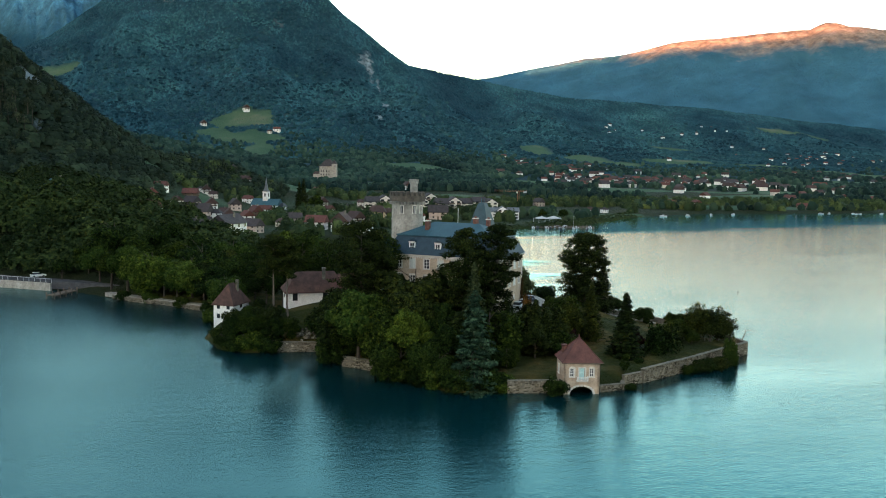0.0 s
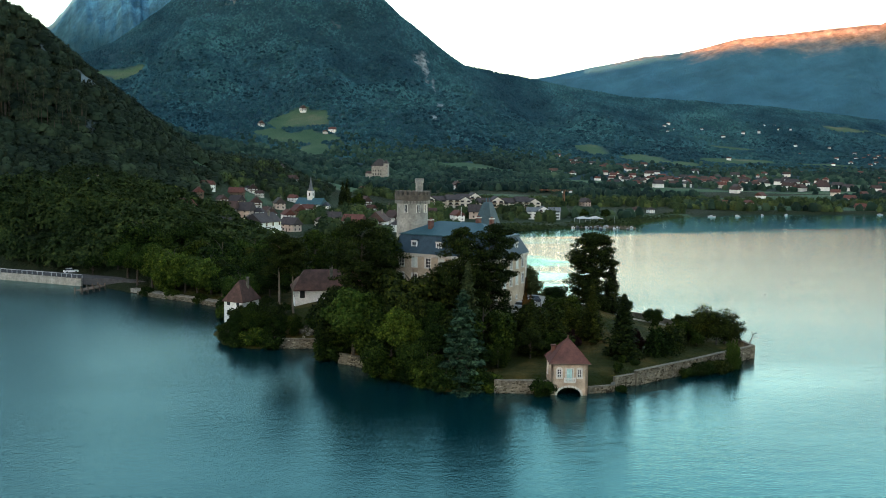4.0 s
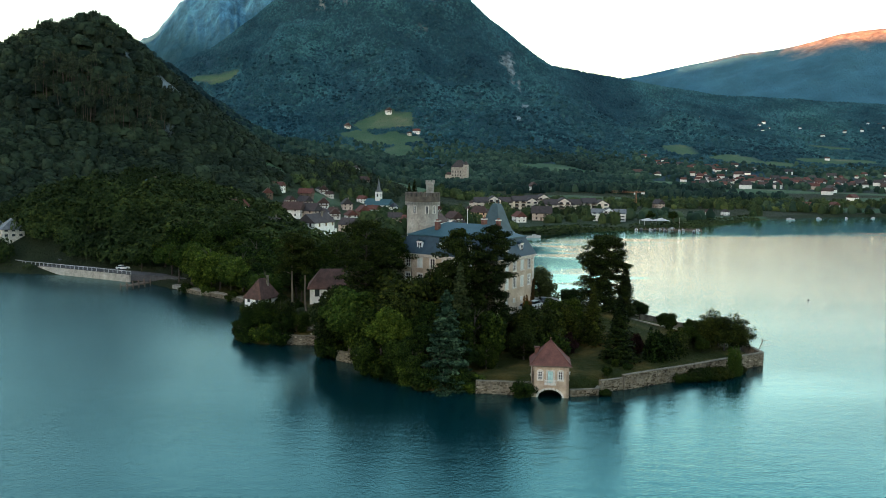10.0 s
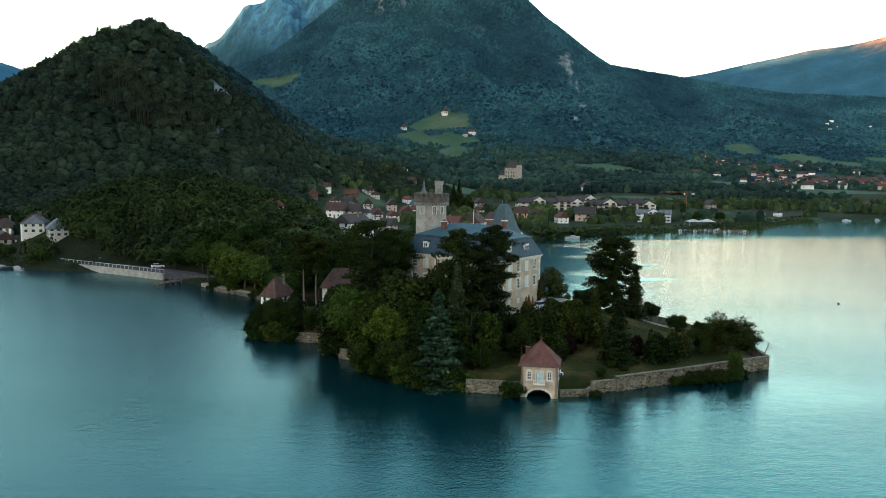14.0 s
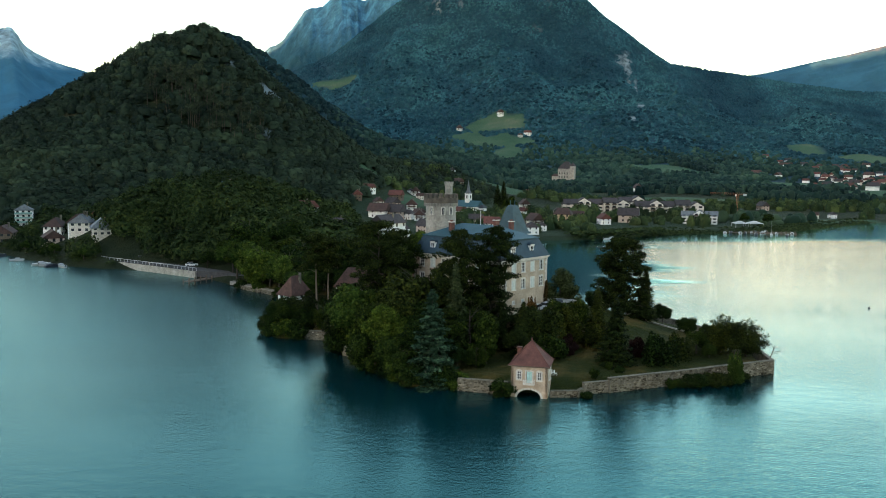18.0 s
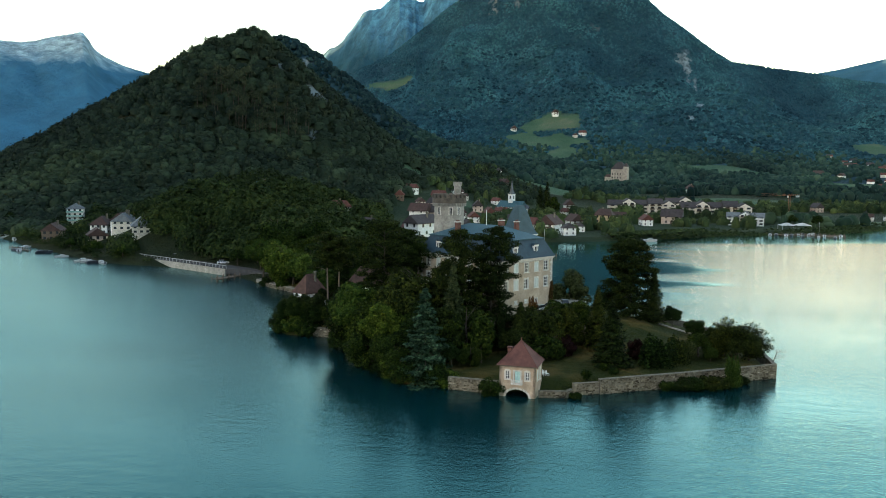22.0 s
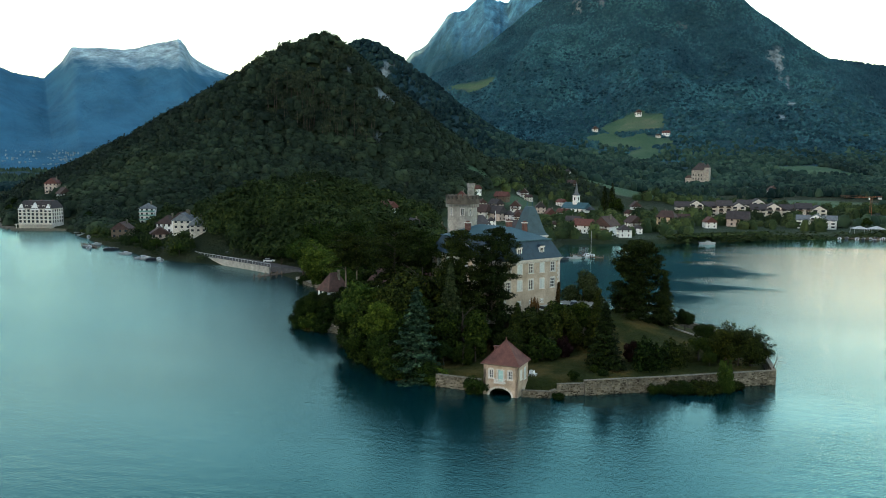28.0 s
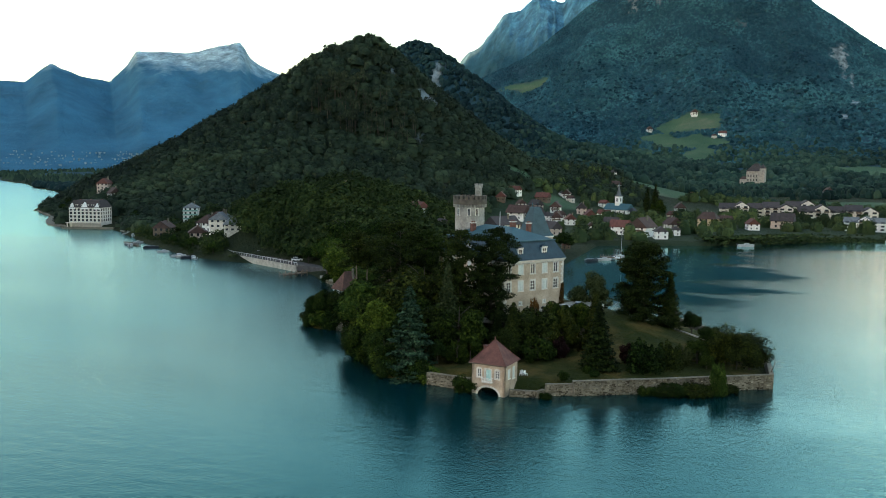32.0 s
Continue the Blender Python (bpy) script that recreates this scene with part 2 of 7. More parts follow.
    bump(n, l, b, q.outputs[0], 0.9, 5.0)
    return m


M["ground"] = ground_material()


def water_material():
    """Turbid alpine lake water: teal body colour under a rippled surface, with calmer and more ruffled patches;
    reflection colour painted by angle and place.
    """
    m, n, l, b = material("teal_lake_water", 0.6, 0, 0.0)
    a = tex_noise(n, l, 0.02, 3, "World")
    c = ramp(n, l, a.outputs[0], [(0.3, (0.0002, 0.0128, 0.0158)), (0.7, (0.0004, 0.0165, 0.02))])
    l.new(c.outputs[0], b.inputs["Base Color"])
    r1 = tex_noise(n, l, 2.4, 3, "World", (0.8, 1.3, 1), 0.5)
    r2 = tex_noise(n, l, 0.3, 3, "World", (0.7, 1.6, 1))
    s = n.new("ShaderNodeMath")
    s.operation = "MULTIPLY_ADD"
    s.inputs[1].default_value = 1.5
    l.new(r2.outputs[0], s.inputs[0])
    l.new(r1.outputs[0], s.inputs[2])
    w = tex_noise(n, l, 0.016, 4, "World", (0.35, 1.9, 1))
    g = n.new("ShaderNodeNewGeometry")
    sep = n.new("ShaderNodeSeparateXYZ")
    l.new(g.outputs["Position"], sep.inputs[0])

    def calc(op, p, q, clamp=False):
        m_ = n.new("ShaderNodeMath")
        m_.operation, m_.use_clamp = op, clamp
        for src, i in ((p, 0), (q, 1)):
            if isinstance(src, (int, float)):
                m_.inputs[i].default_value = src
            else:
                l.new(src, m_.inputs[i])
        return m_.outputs[0]

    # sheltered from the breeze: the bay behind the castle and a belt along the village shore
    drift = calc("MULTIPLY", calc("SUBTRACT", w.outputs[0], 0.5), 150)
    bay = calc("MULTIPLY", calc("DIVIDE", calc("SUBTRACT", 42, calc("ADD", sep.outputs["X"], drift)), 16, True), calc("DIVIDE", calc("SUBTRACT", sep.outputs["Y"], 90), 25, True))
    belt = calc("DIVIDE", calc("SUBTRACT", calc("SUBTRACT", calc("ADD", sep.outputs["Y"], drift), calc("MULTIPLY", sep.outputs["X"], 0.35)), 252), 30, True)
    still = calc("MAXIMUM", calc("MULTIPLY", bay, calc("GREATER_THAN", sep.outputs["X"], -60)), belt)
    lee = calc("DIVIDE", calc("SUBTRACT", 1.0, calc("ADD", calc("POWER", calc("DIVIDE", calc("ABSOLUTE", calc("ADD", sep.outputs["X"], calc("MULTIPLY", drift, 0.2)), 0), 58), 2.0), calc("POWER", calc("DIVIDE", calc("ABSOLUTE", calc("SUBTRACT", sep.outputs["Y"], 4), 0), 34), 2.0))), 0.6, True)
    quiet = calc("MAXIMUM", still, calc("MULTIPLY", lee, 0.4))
    patchy = ramp(n, l, w.outputs[0], [(0.36, (0.65, 0.65, 0.65)), (0.6, (1, 1, 1))])
    calm = n.new("ShaderNodeMath")
    calm.operation = "MULTIPLY"
    l.new(calc("SUBTRACT", 1.0, calc("MULTIPLY", quiet, 0.82)), calm.inputs[0])
    l.new(patchy.outputs[0], calm.inputs[1])
    k = n.new("ShaderNodeMath")
    k.operation = "MULTIPLY"
    l.new(s.outputs[0], k.inputs[0])
    l.new(calm.outputs[0], k.inputs[1])
    bump(n, l, b, k.outputs[0], 0.95, 0.068)
    nrm = b.inputs["Normal"].links[0].from_socket
    gl = n.new("ShaderNodeBsdfGlossy")
    fr = n.new("ShaderNodeFresnel")
    fr.inputs["IOR"].default_value = 1.38
    mx = n.new("ShaderNodeMixShader")
    l.new(nrm, gl.inputs["Normal"])
    l.new(nrm, fr.inputs["Normal"])
    # painted reflection colour: teal when seen steeply, warm cream at grazing angles
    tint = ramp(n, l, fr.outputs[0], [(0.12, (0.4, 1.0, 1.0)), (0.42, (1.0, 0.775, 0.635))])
    # rougher to the west; there and in still water the reflection is painted teal
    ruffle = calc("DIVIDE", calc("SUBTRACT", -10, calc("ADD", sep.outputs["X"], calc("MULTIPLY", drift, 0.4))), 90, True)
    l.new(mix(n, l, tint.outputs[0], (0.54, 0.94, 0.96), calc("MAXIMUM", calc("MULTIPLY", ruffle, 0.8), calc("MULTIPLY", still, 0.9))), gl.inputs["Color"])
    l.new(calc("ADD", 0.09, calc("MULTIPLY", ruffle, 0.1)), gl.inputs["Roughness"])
    # reflection strength set by hand: boosted at grazing angles, changed by region westward
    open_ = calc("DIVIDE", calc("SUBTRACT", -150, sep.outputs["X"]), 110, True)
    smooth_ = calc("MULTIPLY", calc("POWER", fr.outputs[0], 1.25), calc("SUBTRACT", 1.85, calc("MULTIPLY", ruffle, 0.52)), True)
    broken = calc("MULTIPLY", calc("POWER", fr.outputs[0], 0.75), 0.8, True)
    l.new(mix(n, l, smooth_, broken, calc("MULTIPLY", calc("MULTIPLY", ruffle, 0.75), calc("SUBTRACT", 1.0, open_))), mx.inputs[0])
    l.new(b.outputs[0], mx.inputs[1])
    l.new(gl.outputs[0], mx.inputs[2])
    l.new(mx.outputs[0], n["Material Output"].inputs[0])
    return m


M["water"] = water_material()


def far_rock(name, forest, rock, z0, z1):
    """Distant range: woods below, pale cliffs above, with aerial haze mixed into the colours."""
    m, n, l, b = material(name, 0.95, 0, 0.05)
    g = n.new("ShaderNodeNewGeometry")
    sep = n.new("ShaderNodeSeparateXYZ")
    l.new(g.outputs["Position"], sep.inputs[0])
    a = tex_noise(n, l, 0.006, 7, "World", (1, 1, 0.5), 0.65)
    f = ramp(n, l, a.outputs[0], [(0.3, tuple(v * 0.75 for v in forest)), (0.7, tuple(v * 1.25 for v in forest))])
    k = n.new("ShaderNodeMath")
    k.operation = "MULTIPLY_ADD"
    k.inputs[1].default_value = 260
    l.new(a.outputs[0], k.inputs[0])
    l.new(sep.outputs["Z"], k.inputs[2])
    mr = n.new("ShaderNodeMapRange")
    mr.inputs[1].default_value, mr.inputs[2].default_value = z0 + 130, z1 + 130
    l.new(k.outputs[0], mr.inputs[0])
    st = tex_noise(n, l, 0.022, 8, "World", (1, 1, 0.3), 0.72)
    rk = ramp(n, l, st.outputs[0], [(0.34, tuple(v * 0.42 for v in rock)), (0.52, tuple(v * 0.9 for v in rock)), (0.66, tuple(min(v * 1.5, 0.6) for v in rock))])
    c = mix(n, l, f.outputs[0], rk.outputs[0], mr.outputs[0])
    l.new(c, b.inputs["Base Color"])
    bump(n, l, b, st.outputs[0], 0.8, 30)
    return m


# woods and cliffs tinted blue for aerial haze; eastern crest rock warmed for sunlight
M["farblue"] = far_rock("distant_range_hazed_blue", (0.032, 0.118, 0.19), (0.23, 0.35, 0.41), 440, 520)
M["fareast"] = far_rock("distant_wooded_range_hazed", (0.029, 0.1, 0.148), (0.24, 0.175, 0.14), 580, 670)
M["peak"] = far_rock("limestone_summit_hazed", (0.016, 0.056, 0.078), (0.05, 0.155, 0.245), 470, 650)

# ---- helpers for meshes ----
def part(name, bm, mat, parent=None, label=""):
    me = bpy.data.meshes.new(name)
    bm.to_mesh(me)
    bm.free()
    ob = new(name, me)
    if mat:
        me.materials.append(mat)
    if parent:
        ob.parent = parent
    if label:
        ob["label"] = label
    return ob


def raw(name, verts, faces, mat, parent=None, smooth=False):
    """A mesh from numpy arrays: verts (n, 3), faces (m, 3 or 4)."""
    verts, faces = np.asarray(verts, np.float32), np.asarray(faces, np.int32)
    me = bpy.data.meshes.new(name)
    k = faces.shape[1]
    me.vertices.add(len(verts))
    me.vertices.foreach_set("co", verts.ravel())
    me.loops.add(faces.size)
    me.loops.foreach_set("vertex_index", faces.ravel())
    me.polygons.add(len(faces))
    me.polygons.foreach_set("loop_start", np.arange(0, faces.size, k, dtype=np.int32))
    if smooth:
        me.polygons.foreach_set("use_smooth", np.ones(len(faces), bool))
    me.update(calc_edges=True)
    me.validate()
    me.materials.append(mat)
    ob = new(name, me)
    if parent:
        ob.parent = parent
    return ob


def empty(name, m, label="", category="", group="", kind=""):
    ob = new(name)
    ob.matrix_world = m
    return tagged(ob, label, category, group, kind)


def box(bm, x0, x1, y0, y1, z0, z1, bev=0.0):
    r = bmesh.ops.create_cube(bm, size=1)
    for v in r["verts"]:
        v.co = Vector((x0 + (v.co.x + 0.5) * (x1 - x0), y0 + (v.co.y + 0.5) * (y1 - y0), z0 + (v.co.z + 0.5) * (z1 - z0)))
    if bev:
        es = list({e for v in r["verts"] for e in v.link_edges})
        bmesh.ops.bevel(bm, geom=es, offset=bev, segments=1, affect="EDGES")
    return bm


def boxed(*a, bev=0.0):
    return box(bmesh.new(), *a, bev=bev)


def smoothstep(a, b, x):
    t = np.clip((x - a) / (b - a), 0, 1)
    return t * t * (3 - 2 * t)


# value noise on arrays, for landforms
_lat = np.random.RandomState(7).rand(256, 256)


def vnoise(x, y, s, seed=0):
    x, y = x / s + seed * 17.3, y / s + seed * 9.1
    xi, yi = np.floor(x).astype(int), np.floor(y).astype(int)
    fx, fy = x - xi, y - yi
    fx, fy = fx * fx * (3 - 2 * fx), fy * fy * (3 - 2 * fy)
    g = lambda i, j: _lat[(xi + i) % 256, (yi + j) % 256]
    return (g(0, 0) * (1 - fx) + g(1, 0) * fx) * (1 - fy) + (g(0, 1) * (1 - fx) + g(1, 1) * fx) * fy - 0.5


def fractal(x, y, s, octaves=4, seed=0):
    return sum(vnoise(x, y, s / 2 ** k, seed + k) / 1.8 ** k for k in range(octaves))


# ---- the land: one sheet from the islet to the mountains ----
SHORE = [(-4900, 3000), (-2400, 1600), (-1500, 1080), (-1050, 800), (-1010, 755), (-870, 672), (-740, 577), (-600, 470), (-520, 400), (-500, 352), (-508, 338), (-440, 292), (-415, 274), (-366, 231), (-312, 226), (-244, 176), (-180, 136), (-137, 129),
         (-113, 117), (-97, 103), (-82, 91), (-70, 82), (-66, 66), (-67, 48), (-63, 37), (-57, 33.4), (-51.4, 34), (-43, 33.6), (-40.5, 24), (-38.6, 21), (-33.4, 16.8), (-30, 10),
         (-21, 0), (-12, 1), (-5, 0.4), (3, 0), (13, 4.5), (27, 11.5), (44.5, 21.8), (43, 38), (34, 56), (20, 72), (0, 82), (-22, 98),
         (-34, 140), (-36, 190), (-40, 262), (-8, 279), (26, 296), (60, 335), (88, 352), (128, 368), (160, 410), (195, 452), (290, 512),
         (473, 535), (900, 640), (1800, 700), (4900, 900), (4900, 4900), (-4900, 4900)]
SH = np.array(SHORE)


def inland(x, y):
    """Signed distance to the shore, positive on land."""
    best, inside = np.full(x.shape, 1e9), np.zeros(x.shape, bool)
    for (ax, ay), (bx, by) in zip(SH, np.roll(SH, -1, 0)):
        dx, dy = bx - ax, by - ay
        t = np.clip(((x - ax) * dx + (y - ay) * dy) / (dx * dx + dy * dy), 0, 1)
        best = np.minimum(best, np.hypot(x - ax - t * dx, y - ay - t * dy))
        if dy != 0:
            inside ^= ((ay > y) != (by > y)) & (x < dx * (y - ay) / dy + ax)
    return np.where(inside, best, -best)


def ridge(x, y, nodes, reach, power, blunt=14.0):
    """Height of a ridge whose crest runs through nodes (x, y, z), falling off concavely over reach metres."""
    h = np.zeros(x.shape)
    for (ax, ay, az), (bx, by, bz) in zip(nodes, nodes[1:]):
        dx, dy = bx - ax, by - ay
        t = np.clip(((x - ax) * dx + (y - ay) * dy) / (dx * dx + dy * dy), 0, 1)
        d = np.hypot(x - ax - t * dx, y - ay - t * dy)
        d = np.sqrt(d * d + blunt * blunt) - blunt
        far = reach(ax) + t * (reach(bx) - reach(ax))
        h = np.maximum(h, (az + t * (bz - az)) * np.clip(1 - d / far, 0, 1) ** power)
    return h


HILL = [(-520, 384, 13), (-452, 411, 16), (-424, 495, 40), (-371, 478, 82), (-326, 481, 117), (-308, 485, 132.5), (-289, 490, 135.5), (-270, 503, 115), (-240, 530, 70), (-207, 551, 34), (-141, 631, 30)]
HILL_WIDE = [123, 118, 180, 165, 230, 200, 180, 165, 135, 150, 150]
HILL_BACK = [(-887, 1561, 155), (-790, 1511, 228), (-725, 1490, 247), (-660, 1470, 242), (-569, 1426, 183), (-476, 1362, 130), (-330, 1315, 56), (-215, 1280, 18)]
BACK_WIDE = [270, 250, 245, 230, 210, 190, 180, 170]
MAIN = [(-1500, 3100, 60), (-954, 2500, 200), (-720, 2520, 370), (-560, 2540, 560), (-330, 2600, 760), (-120, 2560, 700), (24, 2500, 530), (94, 2500, 474), (165, 2500, 392), (255, 2500, 348),
        (476, 2500, 310), (821, 2500, 254), (1326, 2500, 231), (2022, 2500, 172), (3300, 2400, 110)]


def land(x, y):
    d = inland(x, y)
    bank = np.where(d > 0, 0.35 + 1.6 * smoothstep(0, 2.0, d), np.maximum(-6, d * 0.5))
    z = bank.copy()
    on = smoothstep(0, 30, d)
    # islet: raised terrace under the castle, lawn falling to the wall
    z += np.where(y < 110, 1, 0) * smoothstep(0, 14, d) * 6.0 * np.exp(-(((x + 20) / 35) ** 2 + ((y - 49) / 23) ** 2) ** 2)
    z += 3.2 * np.exp(-((x - 16) / 12) ** 2 - ((y - 40) / 14) ** 2) * smoothstep(0, 8, d)
    z += np.clip(d - 20, 0, 400) * 0.012 * smoothstep(90, 200, y) * (x > -300)
    z += on * 24 * np.exp(-((x + 142) / 55) ** 2 - ((y - 190) / 50) ** 2) + on * 9 * np.exp(-((x + 98) / 30) ** 2 - ((y - 128) / 30) ** 2)
    h = ridge(x, y, HILL, lambda q: float(np.interp(q, [n[0] for n in HILL], HILL_WIDE)), 1.38, 18.0)
    h = np.maximum(h, ridge(x, y, HILL_BACK, lambda q: float(np.interp(q, [n[0] for n in HILL_BACK], BACK_WIDE)), 1.35, 40.0))
    z += on * h * (1 + 0.10 * fractal(x, y, 90, 4, 3) * smoothstep(10, 80, h))
    m = ridge(x, y, MAIN, lambda q: 1700.0, 2.9)
    # spurs and ravines run down the slope
    spur = 1 - 2 * np.abs(fractal(x + 0.12 * y, y * 0.22, 300, 3, 15))
    z += on * m * (1 + 0.32 * fractal(x, y, 500, 5, 5) * smoothstep(0, 150, m) * smoothstep(0, 260, np.abs(y - 2520)))
    z += on * 46 * (spur - 0.6) * smoothstep(60, 220, m) * smoothstep(0, 320, np.abs(y - 2520))
    z += on * 10 * fractal(x, y, 260, 4, 9) * smoothstep(420, 900, y)
    return z


MEADOWS = [(-172, 1795, 84, 56), (-150, 1655, 88, 52), (-222, 1690, 40, 44), (-122, 1540, 30, 90), (-112, 455, 14, 22), (-677, 2160, 72, 34), (30, 560, 36, 24), (90, 700, 110, 50),
           (610, 1680, 60, 50), (700, 1640, 40, 40), (860, 1720, 90, 50), (1060, 1690, 80, 40), (1180, 1600, 60, 60), (940, 1960, 60, 30), (1440, 2260, 70, 34), (1560, 2250, 60, 26), (510, 1750, 40, 50), (290, 900, 120, 60), (450, 1000, 110, 45),
           (170, 1390, 60, 50), (560, 800, 160, 50), (-162, 826, 26, 22), (70, 1065, 40, 60), (183, 1340, 70, 30), (-148, 478, 13, 17), (750, 1150, 160, 50), (1100, 1250, 200, 60), (1350, 1500, 220, 60), (130, 1000, 60, 40), (-60, 620, 40, 40), (350, 560, 90, 22), (190, 445, 45, 22), (420, 760, 120, 40), (260, 680, 70, 35), (700, 950, 150, 50), (350, 1200, 90, 50), (850, 1500, 160, 50)]


def meadow(x, y):
    """1 in open grassland, 0 in the woods."""
    w = vnoise(x, y, 40, 2) * 0.5
    m = np.zeros(x.shape)
    for cx, cy, rx, ry in MEADOWS:
        m = np.maximum(m, smoothstep(1.06, 0.94, np.hypot((x - cx) / rx, (y - cy) / ry) + w))
    town = smoothstep(-30, 0, x + 140) * smoothstep(0, 40, y - 262) * smoothstep(60, 0, y - 500) * smoothstep(40, 0, x - 150)
    return np.maximum(m, town * 0.22)


CLIFFS = [(142, 2300, 20, 30), (156, 2250, 9, 34), (174, 2195, 6, 46), (166, 1965, 12, 34), (140, 1841, 8, 26), (-626, 1402, 9, 28), (-615, 1380, 8, 20), (-246, 486, 3.5, 6), (-175, 380, 3, 4), (-228, 471, 4.5, 15),
          (-218, 434, 5, 8), (-252, 460, 2.6, 13), (-257, 472, 2.8, 8), (-209, 420, 4, 6)]


def cliff(x, y):
    """1 on bare limestone faces."""
    w = vnoise(x, y, 14, 5) * 1.3
    m = np.zeros(x.shape)
    for cx, cy, rx, ry in CLIFFS:
        m = np.maximum(m, smoothstep(1.1, 0.8, np.hypot((x - cx) / rx, (y - cy) / ry) + w))
    return m


def axis(spans):
    out = []
    for a, b, s in spans:
        out += list(np.arange(a, b, s))
    return np.array(out + [spans[-1][1]])


gx = axis([(-4900, -1600, 150), (-1600, -640, 30), (-640, -260, 9), (-260, -90, 6), (-90, 60, 1.5), (60, 240, 8), (240, 1000, 24), (1000, 2200, 40), (2200, 4900, 180)])
gy = axis([(-12, 110, 1.5), (110, 290, 5), (290, 700, 8), (700, 1400, 20), (1400, 2800, 22), (2800, 4900, 150)])
X, Y = np.meshgrid(gx, gy, indexing="ij")
Z = land(X, Y)
nx, ny = len(gx), len(gy)
idx = np.arange(nx * ny).reshape(nx, ny)
quads = np.stack([idx[:-1, :-1], idx[1:, :-1], idx[1:, 1:], idx[:-1, 1:]], -1).reshape(-1, 4)
wet = Z.ravel()[quads].max(1) < -2.5
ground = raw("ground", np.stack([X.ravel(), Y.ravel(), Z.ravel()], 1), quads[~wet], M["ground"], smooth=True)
me = ground.data
attr = me.attributes.new("meadow", "FLOAT", "POINT")
attr.data.foreach_set("value", meadow(X.ravel(), Y.ravel()).astype(np.float32))
attr = me.attributes.new("cliff", "FLOAT", "POINT")
attr.data.foreach_set("value", cliff(X.ravel(), Y.ravel()).astype(np.float32))
tagged(ground, "grassy islet, wooded hills and mountain slopes round the lake", "ground", kind="structure")

bm = boxed(-4900, 4900, -4900, 4900, -9, 0)
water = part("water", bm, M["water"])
tagged(water, "calm teal lake water with fine ripples", "water", kind="structure")


def range_mesh(name, crest, depth, foot, mat, label, seed, rough=26, gully=90):
    """A distant range: a strip from the foot to the crest with gullies, and a back slope."""
    cx, cy, cz = (np.array(v, float) for v in zip(*crest))
    u = np.linspace(0, len(cx) - 1, 160)
    px, py, pz = (np.interp(u, np.arange(len(cx)), v) for v in (cx, cy, cz))
    pz = pz + rough * fractal(u * 40, u * 0, 60, 5, seed)
    v = np.linspace(-0.4, 1, 46)
    U, V = np.meshgrid(np.arange(160), v, indexing="ij")
    rad = np.hypot(px, py)
    ox, oy = -px / rad, -py / rad
    x = px[U] + ox[U] * np.abs(V) * depth * np.sign(V)
    y = py[U] + oy[U] * np.abs(V) * depth * np.sign(V)
    prof = np.where(V >= 0, (1 - np.clip(V, 0, 1)) ** 1.25, 1 + V * 1.2)
    z = foot + (pz[U] - foot) * prof + gully * fractal(x + U * 6, y, 420, 5, seed + 2) * smoothstep(0, 0.25, np.abs(V)) * prof
    idx = np.arange(x.size).reshape(x.shape)
    q = np.stack([idx[:-1, :-1], idx[:-1, 1:], idx[1:, 1:], idx[1:, :-1]], -1).reshape(-1, 4)
    ob = raw(name, np.stack([x.ravel(), y.ravel(), z.ravel()], 1), q, mat, smooth=True)
    tagged(ob, label, "mountain", kind="structure")
    return ob


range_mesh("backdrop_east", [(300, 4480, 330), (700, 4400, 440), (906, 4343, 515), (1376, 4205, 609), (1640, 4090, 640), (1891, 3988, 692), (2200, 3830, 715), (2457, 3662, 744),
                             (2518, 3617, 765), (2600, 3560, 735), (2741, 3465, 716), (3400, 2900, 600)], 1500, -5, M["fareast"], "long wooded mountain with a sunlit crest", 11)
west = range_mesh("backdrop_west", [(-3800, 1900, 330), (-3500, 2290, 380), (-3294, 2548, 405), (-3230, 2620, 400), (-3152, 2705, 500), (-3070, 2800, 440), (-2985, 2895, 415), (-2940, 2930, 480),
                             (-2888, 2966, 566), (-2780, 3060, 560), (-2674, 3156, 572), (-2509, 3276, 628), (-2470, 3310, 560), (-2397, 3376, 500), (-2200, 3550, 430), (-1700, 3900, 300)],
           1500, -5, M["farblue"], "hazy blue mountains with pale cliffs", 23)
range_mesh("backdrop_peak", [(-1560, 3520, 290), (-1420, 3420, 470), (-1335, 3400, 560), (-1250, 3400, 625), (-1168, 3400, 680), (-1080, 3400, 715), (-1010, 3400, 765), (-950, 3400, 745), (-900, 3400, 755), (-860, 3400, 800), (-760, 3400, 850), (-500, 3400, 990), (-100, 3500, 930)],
           900, 0, M["peak"], "jagged rocky summit tinted hazy blue behind the wooded mountain", 31, 44, 260)
# unseen ridge added behind the camera: shades the valley, dips light chosen tops
range_mesh("backdrop_south", [(-4700, 2600, 820), (-4800, 1000, 760), (-4800, 520, 620), (-4800, 400, 600), (-4800, 270, 900), (-4800, -600, 960), (-4800, -900, 800), (-4790, -1050, 740), (-4770, -1150, 722), (-4722, -1400, 755), (-4698, -1530, 1080), (-4648, -1811, 1420), (-4575, -2200, 1680),
                              (-4340, -2760, 1010), (-4200, -2930, 1000), (-3780, -3368, 1136), (-3090, -4104, 1258), (-1500, -4500, 1380), (0, -4800, 900), (3500, -3600, 700)], 1500, -5, M["fareast"], "unseen ridge added across the lake to keep the valley shaded", 41, 8, 40)

